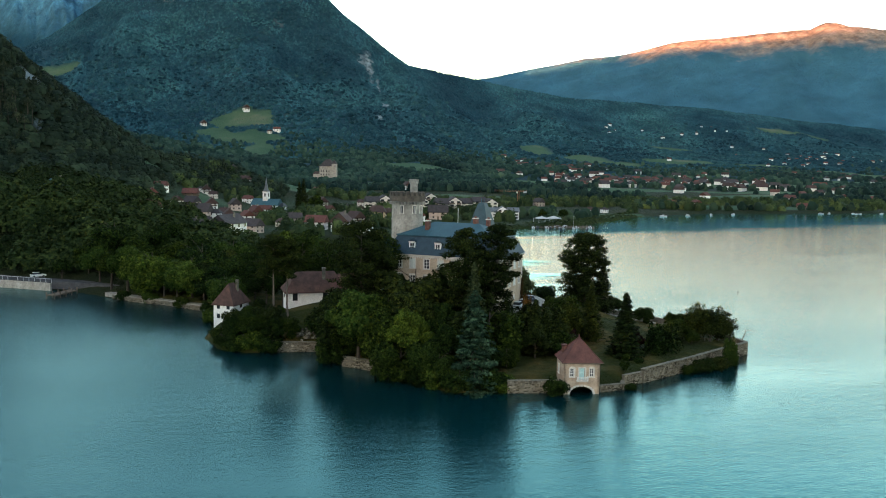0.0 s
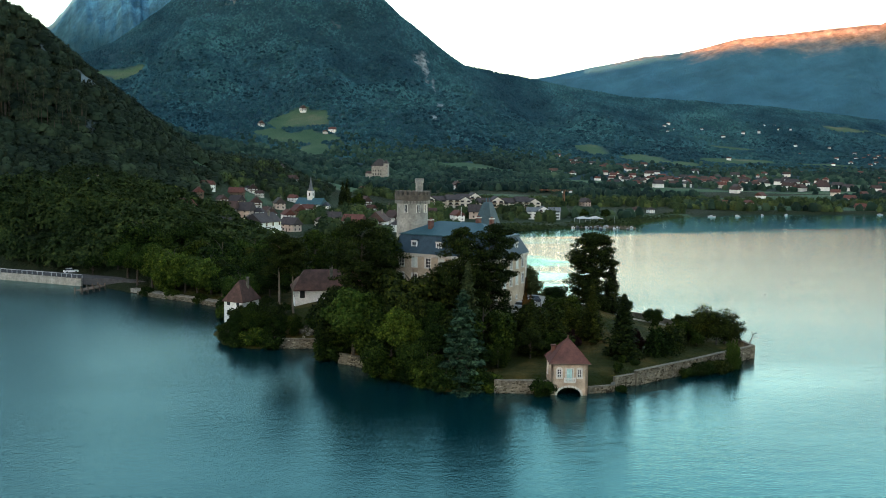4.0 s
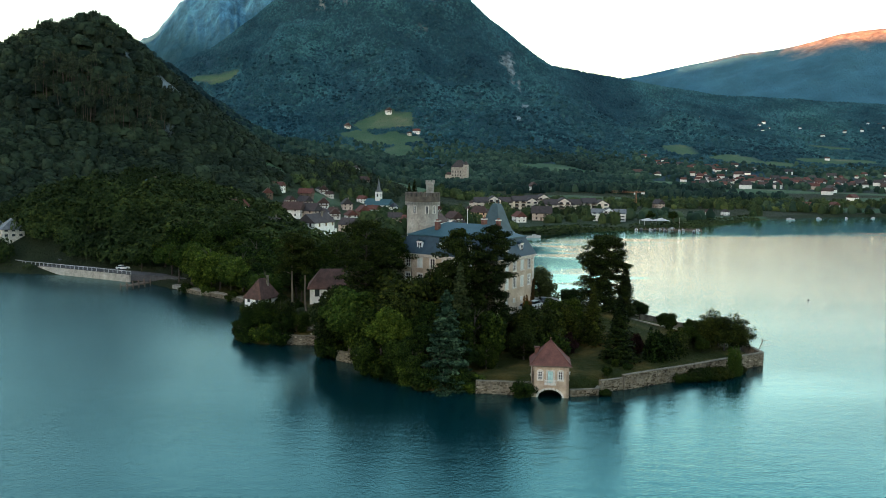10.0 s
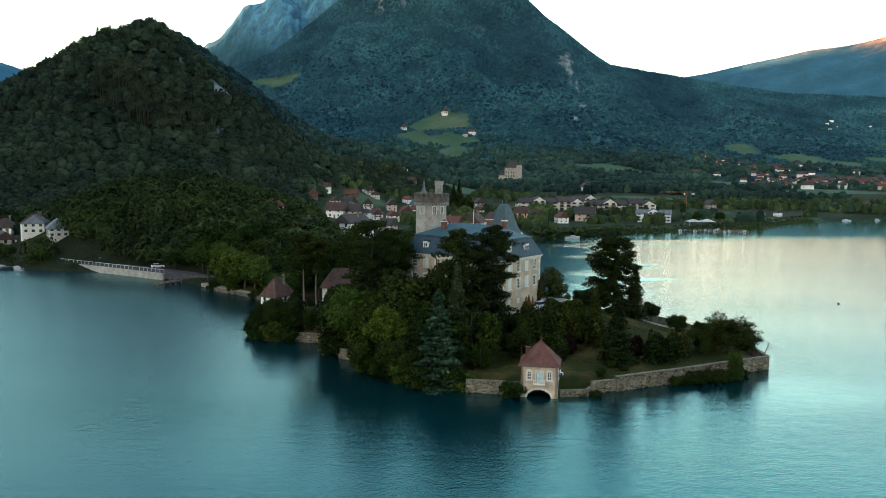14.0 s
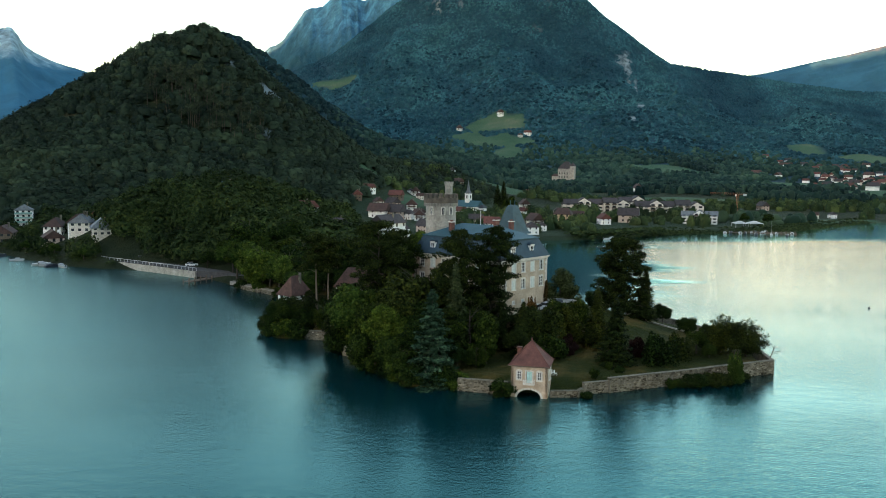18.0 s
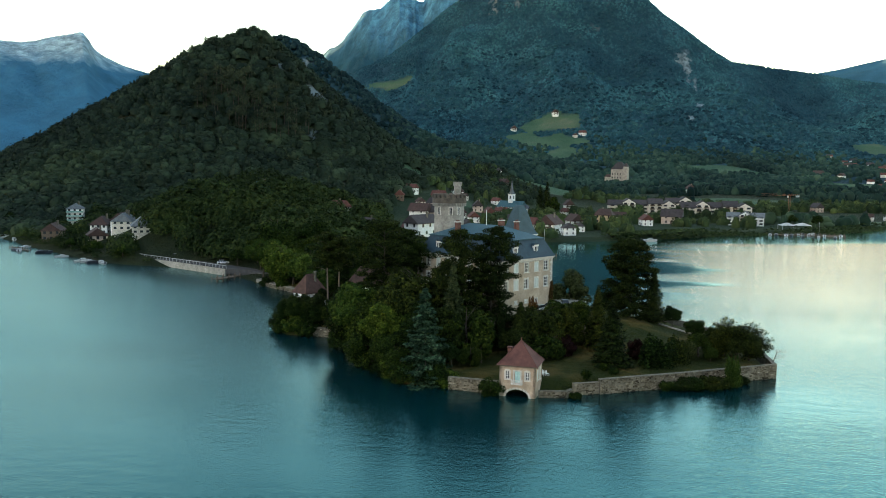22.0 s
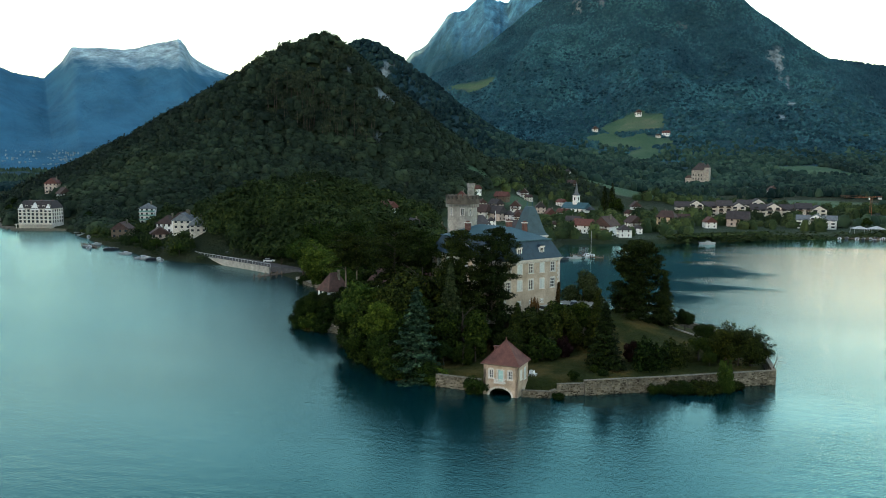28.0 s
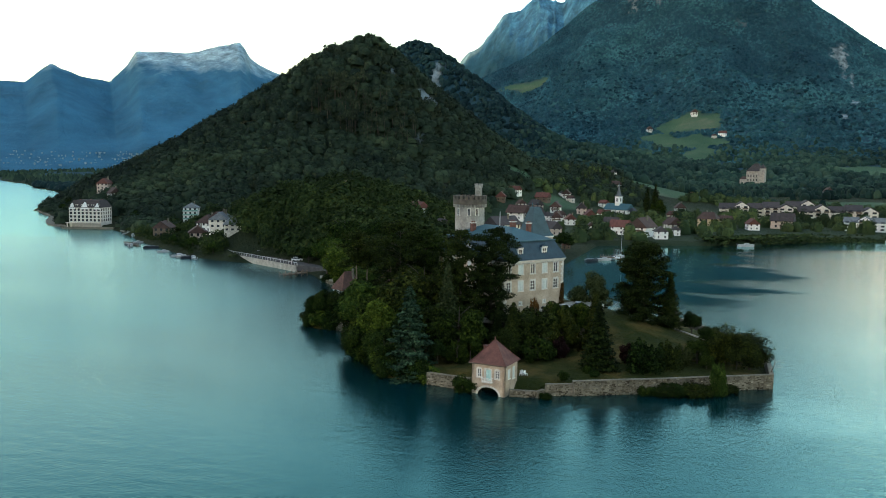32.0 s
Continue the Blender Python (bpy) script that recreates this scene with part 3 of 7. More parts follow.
# ---- trees ----
def leaf_quads(c, nrm, size, rng, flat=0.0, aspect=1.0):
    """Small leaf sprays at points c, facing nrm with scatter. Returns verts, faces."""
    n = len(c)
    d = nrm + rng.normal(0, 0.55 * (1 - flat) + 0.12, (n, 3))
    d /= np.linalg.norm(d, axis=1)[:, None] + 1e-9
    a = np.cross(d, rng.normal(0, 1, (n, 3)))
    a /= np.linalg.norm(a, axis=1)[:, None] + 1e-9
    b = np.cross(d, a)
    s = (size * rng.uniform(0.55, 1.25, n))[:, None]
    a, b = a * s * aspect, b * s
    k = rng.uniform(0.25, 0.6, (n, 1))
    v = np.stack([c - a - b * k, c + a - b * (0.6 - k), c + a * (k - 0.4) + b * 1.15], 1).reshape(-1, 3)
    return v, np.arange(3 * n).reshape(-1, 3)


def tube(pts, radii, seg=7):
    """A tapered tube through pts."""
    pts = np.array(pts, float)
    vs, fs = [], []
    for i, (p, r) in enumerate(zip(pts, radii)):
        t = pts[min(i + 1, len(pts) - 1)] - pts[max(i - 1, 0)]
        t /= np.linalg.norm(t)
        a = np.cross(t, [0.31, 0.95, 0.1])
        a /= np.linalg.norm(a)
        b = np.cross(t, a)
        for k in range(seg):
            w = 2 * math.pi * k / seg
            vs.append(p + r * (a * math.cos(w) + b * math.sin(w)))
    for i in range(len(pts) - 1):
        for k in range(seg):
            k2 = (k + 1) % seg
            fs.append((i * seg + k, i * seg + k2, (i + 1) * seg + k2, (i + 1) * seg + k))
    return np.array(vs), np.array(fs)


def joined(pieces):
    vs, fs, o = [], [], 0
    for v, f in pieces:
        vs.append(v)
        fs.append(f + o)
        o += len(v)
    return np.concatenate(vs), np.concatenate(fs)


def trunk_mesh(h, r0, limbs, rng, lean=0.02):
    bend = rng.normal(0, lean, (6, 2)).cumsum(0) * h * 0.4
    zs = np.linspace(-0.6, h, 6)
    pts = [(bend[i][0], bend[i][1], z) for i, z in enumerate(zs)]
    out = [tube(pts, [r0 * (1.25, 1, 0.85, 0.65, 0.4, 0.1)[i] for i in range(6)])]
    for z, az, ln, up in limbs:
        k = min(z / h, 1)
        bx, by = np.interp(z, zs, bend[:, 0]), np.interp(z, zs, bend[:, 1])
        q = [(bx, by, z)] + [(bx + math.cos(az) * ln * s, by + math.sin(az) * ln * s, z + ln * up * s + 0.12 * ln * math.sin(s * 3)) for s in (0.35, 0.7, 1.0)]
        rr = max(0.05, r0 * 0.42 * (1.15 - k))
        out.append(tube(q, [rr, rr * 0.7, rr * 0.45, rr * 0.15], 5))
    return joined(out)


def sphere_points(rng, n):
    d = rng.normal(0, 1, (n, 3))
    return d / np.linalg.norm(d, axis=1)[:, None]


def broad(h, r, seed, leaves=10000, size=0.235, base=0.06):
    """Round-headed broadleaf tree: crown of uneven overlapping clumps."""
    rng = np.random.RandomState(seed)
    z0 = h * base
    cz, hz = (h + z0) / 2, (h - z0) / 2
    n = 34
    d = sphere_points(rng, n)
    if base > 0.03:
        d[:, 2] = np.where(d[:, 2] < -0.3, -d[:, 2] * 0.6, d[:, 2])
    rad = rng.uniform(0.5, 0.86, n)[:, None]
    cc = d * rad * [r, r, hz] + [0, 0, cz]
    cr = rng.uniform(0.2, 0.4, n) * r
    per = rng.multinomial(leaves, cr ** 2 / (cr ** 2).sum())
    C, N = [], []
    for c, q, k in zip(cc, cr, per):
        s = sphere_points(rng, k)
        C.append(c + s * q * rng.uniform(0.72, 1.08, (k, 1)) * [1, 1, 0.82])
        N.append(s + [0, 0, 0.45])
    crown = leaf_quads(np.concatenate(C), np.concatenate(N), size, rng)
    limbs = [(rng.uniform(0.22, 0.7) * h, rng.uniform(0, 6.28), r * rng.uniform(0.45, 0.75), rng.uniform(0.3, 0.9)) for _ in range(11)]
    return trunk_mesh(h * 0.86, 0.018 * h + 0.08, limbs, rng), crown


def spruce(h, r, seed, leaves=6500, size=0.28, droop=0.28, base=0.05, ragged=0.2, gap=1.0):
    """Conical conifer: tiers of drooping boughs with sprays along them."""
    rng = np.random.RandomState(seed)
    C, N, limbs = [], [], []
    z = h * base
    while z < h * 0.985:
        f = 1 - z / h
        L = r * (f ** 0.82) * 1.04 + 0.12
        m = max(4, int(5 + 5 * f))
        a0 = rng.uniform(0, 6.28)
        for k in range(m):
            az = a0 + 6.28 * k / m + rng.normal(0, 0.16)
            ln = L * rng.uniform(1 - ragged * 1.6, 1 + ragged * 0.6)
            cnt = max(3, int(leaves * ln / (r * h) * 0.055 * h / 6))
            s = rng.uniform(0.12, 1, cnt) ** 0.75
            w = (1 - s) * 0.16 * ln + 0.1
            side = rng.normal(0, 1, cnt) * (w + 0.22 * ln * (1 - np.abs(s - 0.55)))* 0.6
            x = math.cos(az) * s * ln - math.sin(az) * side
            y = math.sin(az) * s * ln + math.cos(az) * side
            zz = z - droop * ln * s + 0.16 * ln * s * s + rng.normal(0, 0.1, cnt)
            C.append(np.stack([x, y, zz], 1))
            N.append(np.tile([math.cos(az) * 0.5, math.sin(az) * 0.5, 1.0], (cnt, 1)))
            if k % 2 == 0:
                limbs.append((z, az, ln * 0.8, -droop * 0.8))
        z += gap * (0.45 + 0.55 * f) * h / 24
    crown = leaf_quads(np.concatenate(C), np.concatenate(N), size, rng, 0.55)
    return trunk_mesh(h * 0.97, 0.014 * h + 0.06, limbs[:40], rng, 0.004), crown


def old_cedar(h, r, seed, leaves=32000, size=0.19, clumps=170, low=0.03, skirt=0.86):
    """Old cedar or pine: a column of separate leafy clumps on level limbs, broad at the top, with the trunk showing in the gaps."""
    rng = np.random.RandomState(seed)
    f = low + (1 - low) * rng.uniform(0, 1, clumps) ** 0.85
    env = r * np.minimum(1, ((1.02 - f) / 0.2)) ** 0.55 * (skirt + (1 - skirt) * np.clip((f - low) / 0.6, 0, 1))
    env *= np.where(rng.uniform(0, 1, clumps) < 0.14, 1.22, 1.0)
    dist, az = env * rng.uniform(0.05, 1, clumps) ** 0.7, rng.uniform(0, 6.28, clumps)
    cr = rng.uniform(0.14, 0.3, clumps) * r
    per = rng.multinomial(leaves, cr ** 2 / (cr ** 2).sum())
    C, N, limbs = [], [], []
    for k in range(clumps):
        c = np.array([math.cos(az[k]) * dist[k], math.sin(az[k]) * dist[k], f[k] * h - 0.4 * cr[k]])
        d = sphere_points(rng, per[k]) * rng.uniform(0.55, 1.05, (per[k], 1))
        wide = np.array([math.cos(az[k]), math.sin(az[k]), 0.0])
        C.append(c + d * [cr[k], cr[k], cr[k] * 0.5] + np.outer(d @ wide, wide) * cr[k] * 0.35)
        N.append(d + [0, 0, 0.55])
        if k % 2 == 0:
            limbs.append((max(f[k] * h - 0.25 * dist[k] - 0.5 * cr[k], 0.08 * h), az[k], dist[k], 0.22))
    crown = leaf_quads(np.concatenate(C), np.concatenate(N), size, rng, 0.1)
    return trunk_mesh(h * 0.95, 0.0095 * h + 0.05, limbs, rng, 0.016), crown


def ragged(h, r, seed, fronds=90, per=75, size=0.2):
    """Ragged round evergreen: a globe of outward-pointing leafy fronds of uneven length."""
    rng = np.random.RandomState(seed)
    C, N = [], []
    for _ in range(fronds):
        d = sphere_points(rng, 1)[0]
        d[2] = d[2] * 0.9 + 0.1
        L = rng.uniform(0.75, 1.15)
        u = rng.uniform(0.25, 1, per)
        spread = (0.2 * (1 - u) + 0.05) * r
        p = np.outer(u * L, d * [r, r, h * 0.5]) + [0, 0, h * 0.46]
        C.append(p + rng.normal(0, 1, (per, 3)) * spread[:, None])
        N.append(np.tile(d + [0, 0, 0.5], (per, 1)))
    crown = leaf_quads(np.concatenate(C), np.concatenate(N), size, rng)
    return trunk_mesh(h * 0.6, 0.02 * h + 0.06, [(0.2 * h, k * 1.1, r * 0.7, 0.7) for k in range(6)], rng), crown


def weeping(h, r, seed, leaves=4200, size=0.26):
    """Tall narrow bush or yew: upright plume shapes."""
    rng = np.random.RandomState(seed)
    C, N = [], []
    for _ in range(22):
        az, rr, hh = rng.uniform(0, 6.28), r * rng.uniform(0, 0.72), h * rng.uniform(0.55, 1.0)
        k = leaves // 22
        u = rng.uniform(0.02, 1, k)
        wdt = r * 0.42 * (1 - u ** 2.2) + 0.1
        d = sphere_points(rng, k)
        base = np.array([math.cos(az) * rr, math.sin(az) * rr, 0])
        C.append(base * (1 + 0.25 * u[:, None]) + np.stack([d[:, 0] * wdt, d[:, 1] * wdt, u * hh], 1))
        N.append(d + [0, 0, 0.5])
    crown = leaf_quads(np.concatenate(C), np.concatenate(N), size, rng)
    return trunk_mesh(h * 0.7, 0.02 * h + 0.05, [(0.25 * h, k * 1.3, r * 0.5, 0.9) for k in range(5)], rng), crown


TREES = {}
SHAPES = {"broad_a": lambda: broad(10, 4.4, 1), "broad_b": lambda: broad(11, 4.0, 2), "broad_c": lambda: broad(9, 4.6, 3, base=0.0), "broad_d": lambda: broad(10, 4.6, 51, 12000, 0.235, 0.0), "bush": lambda: broad(3.0, 2.0, 4, 3000, 0.17, 0.02),
          "bush_b": lambda: broad(2.6, 2.2, 5, 3000, 0.17, 0.0), "spruce": lambda: spruce(14, 3.6, 6), "bluespruce": lambda: spruce(16.5, 4.7, 7, 9000, 0.3, 0.3, 0.02, 0.3, 1.25),
          "slim": lambda: spruce(9, 2.0, 8, 4500, 0.2), "cedar_a": lambda: old_cedar(21, 5.4, 9), "cedar_b": lambda: old_cedar(20, 5.2, 10, low=0.06),
          "cedar_c": lambda: old_cedar(17.5, 4.9, 12, 42000, 0.2, 260, 0.0, 1.0), "pine": lambda: old_cedar(20, 4.6, 13, 14000, 0.19, 74, 0.56, 0.8), "pine_b": lambda: old_cedar(22, 6.4, 14, 26000, 0.2, 130, 0.26, 0.9),
          "ragged": lambda: ragged(7.5, 3.6, 18), "yew": lambda: weeping(6, 3.4, 15), "lod_a": lambda: broad(11, 4.6, 21, 2200, 0.5, 0.06),
          "lod_b": lambda: broad(12, 4.4, 22, 2200, 0.5, 0.06), "lod_c": lambda: spruce(15, 3.2, 23, 2200, 0.42)}


def tree(shape, leaf, name, x, y, top, label, group="", z=None, bark="bark", width=1.0, category="tree"):
    """Plants a tree whose top reaches the height top; meshes are shared between trees of one shape and leaf."""
    key = (shape, leaf, bark)
    if key not in TREES:
        (tv, tf), (cv, cf) = SHAPES[shape]()
        root = empty(name, Matrix())
        raw("trunk", tv, tf, M[bark], root, smooth=True)
        raw("crown", cv, cf, M[leaf], root)
        TREES[key] = (root.children[0].data, root.children[1].data, cv[:, 2].max())
        root_used = root
    else:
        root_used = empty(name, Matrix())
        for nm, me in zip(("trunk", "crown"), TREES[key]):
            o = new(nm, me)
            o.parent = root_used
    if z is None:
        z = float(land(np.array([float(x)]), np.array([float(y)]))[0])
    s = max(0.15, (top - z) / TREES[key][2])
    rng = random.Random(int(x * 131 + y * 77))
    w = s * width
    root_used.matrix_world = Matrix.Translation((x, y, z - 0.05)) @ Matrix.Rotation(rng.uniform(0, 6.28), 4, "Z") @ Matrix.Diagonal((w, w, s, 1))
    root_used.name = name
    return tagged(root_used, label, category, group)

# ---- building kit ----
def slab(length, height, thick, holes):
    """An upright wall in the xz plane from y=0 (outside) to y=thick, with rectangular openings (x0, x1, z0, z1) through it."""
    xs = sorted({0.0, length, *[h[0] for h in holes], *[h[1] for h in holes]})
    zs = sorted({0.0, height, *[h[2] for h in holes], *[h[3] for h in holes]})
    solid = lambda i, k: 0 <= i < len(xs) - 1 and 0 <= k < len(zs) - 1 and not any(
        h[0] - 1e-6 <= xs[i] and xs[i + 1] <= h[1] + 1e-6 and h[2] - 1e-6 <= zs[k] and zs[k + 1] <= h[3] + 1e-6 for h in holes)
    bm = bmesh.new()
    memo = {}

    def v(x, y, z):
        key = (round(x, 4), y, round(z, 4))
        if key not in memo:
            memo[key] = bm.verts.new((x, y, z))
        return memo[key]
    for i in range(len(xs) - 1):
        for k in range(len(zs) - 1):
            if not solid(i, k):
                continue
            a, b, c, d = xs[i], xs[i + 1], zs[k], zs[k + 1]
            bm.faces.new((v(a, 0, c), v(b, 0, c), v(b, 0, d), v(a, 0, d)))
            bm.faces.new((v(a, thick, c), v(a, thick, d), v(b, thick, d), v(b, thick, c)))
            if not solid(i - 1, k):
                bm.faces.new((v(a, 0, c), v(a, 0, d), v(a, thick, d), v(a, thick, c)))
            if not solid(i + 1, k):
                bm.faces.new((v(b, 0, c), v(b, thick, c), v(b, thick, d), v(b, 0, d)))
            if not solid(i, k - 1):
                bm.faces.new((v(a, 0, c), v(a, thick, c), v(b, thick, c), v(b, 0, c)))
            if not solid(i, k + 1):
                bm.faces.new((v(a, 0, d), v(b, 0, d), v(b, thick, d), v(a, thick, d)))
    return bm


def poly(verts, faces):
    bm = bmesh.new()
    vs = [bm.verts.new(v) for v in verts]
    for f in faces:
        bm.faces.new([vs[i] for i in f])
    bmesh.ops.recalc_face_normals(bm, faces=bm.faces)
    return bm


def place(ob, m):
    ob.matrix_local = m
    return ob


def sash(parent, m, w, h, closed=False, surround=0.2, arch=False, frame_mat=None):
    """A window in a wall opening w by h, sill at the local origin, outside towards -y: stone surround, sash frame, panes, sill; or closed shutters."""
    win = place(part("window", boxed(-w / 2, w / 2, 0.16, 0.2, 0, h), M["glass"], parent), m)
    bm = bmesh.new()
    s = surround
    box(bm, -w / 2 - s, -w / 2 + 0.002, -0.06, 0.1, 0, h + s)
    box(bm, w / 2 - 0.002, w / 2 + s, -0.06, 0.1, 0, h + s)
    box(bm, -w / 2 + 0.002, w / 2 - 0.002, -0.058, 0.1, h, h + s + (0.12 if arch else 0))
    part("surround", bm, M["trimstone"], win, "pale stone surround")
    bm = bmesh.new()
    for x in (-w / 2 + 0.04, 0, w / 2 - 0.04):
        box(bm, x - 0.05, x + 0.05, 0.1, 0.155, 0.03, h - 0.03)
    for z in (0.05, h * 0.36, h * 0.68, h - 0.06):
        box(bm, -w / 2 + 0.01, w / 2 - 0.01, 0.105, 0.15, z - 0.035, z + 0.035)
    part("window_frame", bm, M["white"], win, "white painted sash bars")
    part("sill", boxed(-w / 2 - s - 0.05, w / 2 + s + 0.05, -0.14, 0.1, -0.16, -0.004), M["trimstone"], win)
    if closed:
        for sx in (-1, 1):
            bm = bmesh.new()
            x0, x1 = sorted((sx * 0.01, sx * (w / 2 - 0.01)))
            box(bm, x0, x1, 0.02, 0.06, 0.02, h - 0.02)
            for k in range(7):
                z = 0.15 + k * (h - 0.3) / 6
                box(bm, x0 + 0.06, x1 - 0.06, 0.0, 0.03, z - 0.05, z + 0.03)
            part("shutter", bm, M["shutter"], win, "closed pale grey-green shutter")
    return win


M["shutter"] = plain("pale_shutter_paint", (0.5, 0.55, 0.52), (0.66, 0.7, 0.66), 2, 0.7, 0.1, 0.01)
M["oldstone"] = plain("weathered_brown_stone", (0.06, 0.05, 0.04), (0.13, 0.11, 0.088), 0.8, 0.95, 0.6, 0.05)

M["towerslate"] = plain("blue_grey_slate", (0.017, 0.048, 0.06), (0.033, 0.075, 0.09), 0.6, 0.65, 0.3, 0.02, spec=0.4, second=10)

# ---- the castle: two-storey block with mansard roof over a basement ----
CW, CL, CB, CE = 16.3, 24.7, 5.2, 19.3       # right front, left front, foot and eave heights
castle = empty("castle", pose(-7.8, 27.2, CB, 0, 0, 56.5), "ochre rendered castle with a blue slate mansard roof on the islet", "castle")
WH = CE - CB
rows = [(17.4 - CB - 1.0, 2.05), (13.9 - CB - 1.0, 2.05)]
right_x = [1.25, 4.45, 7.7, 10.95, 14.1]
left_y = [2.9, 6.1, 9.3, 12.5, 15.7, 18.9, 22.1]
small = [(9.9 - CB, 0.7)]


def facade(name, length, xs, m, shut):
    holes = [(x - 0.62, x + 0.62, z, z + h) for x in xs for z, h in rows] + [(x - 0.4, x + 0.4, small[0][0], small[0][0] + small[0][1]) for x in xs[1:-1]]
    wall = place(part("wall", slab(length, WH, 0.7, holes), M["render"], castle), m)
    for i, x in enumerate(xs):
        for j, (z, h) in enumerate(rows):
            sash(wall, Matrix.Translation((x, 0, z)), 1.24, h, (i * 2 + j * 3) % 4 in shut, arch=True)
        if 0 < i < len(xs) - 1:
            sash(wall, Matrix.Translation((x, 0, small[0][0])), 0.8, small[0][1], False, 0.12)
    # quoins at the ends, alternating long and short
    for side in (0, 1):
        for k in range(int(WH / 0.5)):
            w = 0.75 if k % 2 else 0.5
            x0 = 0.0 if side == 0 else length - w
            q = part("quoin", boxed(x0, x0 + w, -0.035, 0.06, k * 0.5 + 0.02, k * 0.5 + 0.47), M["trimstone"], wall)
    return wall


facade("wall", CW, right_x, Matrix.Identity(4), (1, 2))
facade("wall", CL, [CL - y for y in left_y][::-1], pose(0, CL, 0, 0, 0, -90), (2,))
place(part("wall", slab(CW, WH, 0.7, []), M["render"], castle), pose(CW, CL, 0, 0, 0, 180))
place(part("wall", slab(CL, WH, 0.7, []), M["render"], castle), pose(CW, 0, 0, 0, 0, 90))
bm = bmesh.new()
for k, (o, z0, z1) in enumerate(((0.12, -0.5, -0.3), (0.28, -0.3, -0.12), (0.4, -0.12, 0.05))):
    box(bm, -o, CW + o, -o, CL + o, WH + z0, WH + z1 - 0.002)
part("cornice", bm, M["trimstone"], castle, "pale moulded stone cornice")
for name, count, axis_ in (("bracket", 32, 0), ("bracket", 48, 1)):
    for k in range(count):
        t = (k + 0.5) / count
        if axis_ == 0:
            part("bracket", boxed(CW * t - 0.09, CW * t + 0.09, -0.3, 0, WH - 0.72, WH - 0.5), M["trimstone"], castle)
        else:
            part("bracket", boxed(-0.3, 0, CL * t - 0.09, CL * t + 0.09, WH - 0.72, WH - 0.5), M["trimstone"], castle)


def frustum(x0, x1, y0, y1, z0, ix, iy, z1, flare=0.0):
    """A mansard skirt: lower edge at z0, upper at z1 set in by ix, iy."""
    v = [(x0, y0, z0), (x1, y0, z0), (x1, y1, z0), (x0, y1, z0), (x0 + ix, y0 + iy, z1), (x1 - ix, y0 + iy, z1), (x1 - ix, y1 - iy, z1), (x0 + ix, y1 - iy, z1)]
    return poly(v, [(0, 1, 5, 4), (1, 2, 6, 5), (2, 3, 7, 6), (3, 0, 4, 7), (4, 5, 6, 7), (3, 2, 1, 0)])


RB = WH + 3.9                                  # break of the mansard
part("roof", frustum(-0.45, CW + 0.45, -0.45, CL + 0.45, WH + 0.05, 2.0, 2.0, RB), M["slate"], castle, "steep dark blue slate lower roof")
o, ax, tp = 1.35, CW / 2, RB + 2.6
v = [(o, o, RB), (CW - o, o, RB), (CW - o, CL - o, RB), (o, CL - o, RB), (ax, 7.2, tp), (ax, CL - 7.2, tp)]
part("upper_roof", poly(v, [(0, 1, 4), (1, 2, 5, 4), (2, 3, 5), (3, 0, 4, 5), (3, 2, 1, 0)]), M["zinc"], castle, "shallow pale blue zinc upper roof")
bm = bmesh.new()
for a, b in (((o, o), (CW - o, o)), ((CW - o, o), (CW - o, CL - o)), ((CW - o, CL - o), (o, CL - o)), ((o, CL - o), (o, o))):
    x0, x1, y0, y1 = min(a[0], b[0]) - 0.12, max(a[0], b[0]) + 0.12, min(a[1], b[1]) - 0.12, max(a[1], b[1]) + 0.12
    box(bm, x0, x1, y0, y1, RB - 0.1, RB + 0.12)
part("flashing", bm, M["zinc"], castle)
bm = bmesh.new()
for k in range(1, 20):
    t = k / 20 * (CL - 2 * o)
    box(bm, o + 0.2, o + 0.28, o + t, o + t + 0.06, RB, RB + 0.1)
part("roof_hook", bm, M["zinc"], castle)


def dormer(m):
    d = place(part("dormer", boxed(-0.7, 0.7, 0, 2.6, 0, 2.0), M["white"], castle, "pale stone dormer with an arched top"), m)
    bm = bmesh.new()
    n = 9
    f = [bm.verts.new((0.86 * math.cos(math.pi * k / n), -0.1, 1.98 + 0.6 * math.sin(math.pi * k / n))) for k in range(n + 1)]
    b = [bm.verts.new((q.co.x, 2.5, q.co.z)) for q in f]
    bm.faces.new(f)
    bm.faces.new(b[::-1])
    for k in range(n):
        bm.faces.new((f[k], b[k], b[k + 1], f[k + 1]))
    bm.faces.new((f[n], b[n], b[0], f[0]))
    bmesh.ops.recalc_face_normals(bm, faces=bm.faces)
    part("gable", bm, M["slate"], d)
    part("arch", boxed(-0.74, 0.74, -0.16, -0.1, 1.9, 2.2), M["trimstone"], d)
    part("pane", boxed(-0.42, 0.42, -0.03, 0.02, 0.3, 1.85), M["glass"], d)
    bm = bmesh.new()
    box(bm, -0.04, 0.04, -0.07, -0.03, 0.32, 1.83)
    for z in (0.32, 1.08, 1.83):
        box(bm, -0.42, 0.42, -0.068, -0.032, z - 0.04, z + 0.04)
    part("window_frame", bm, M["white"], d)
    part("finial", boxed(-0.07, 0.07, -0.1, 0.04, 2.5, 2.95), M["zinc"], d)


for x in (4.5, 11.0):
    dormer(pose(x, 0.25, WH + 0.55))
for y in (6.1, 13.3, 19.2):
    dormer(pose(0.25, y, WH + 0.55, 0, 0, -90))


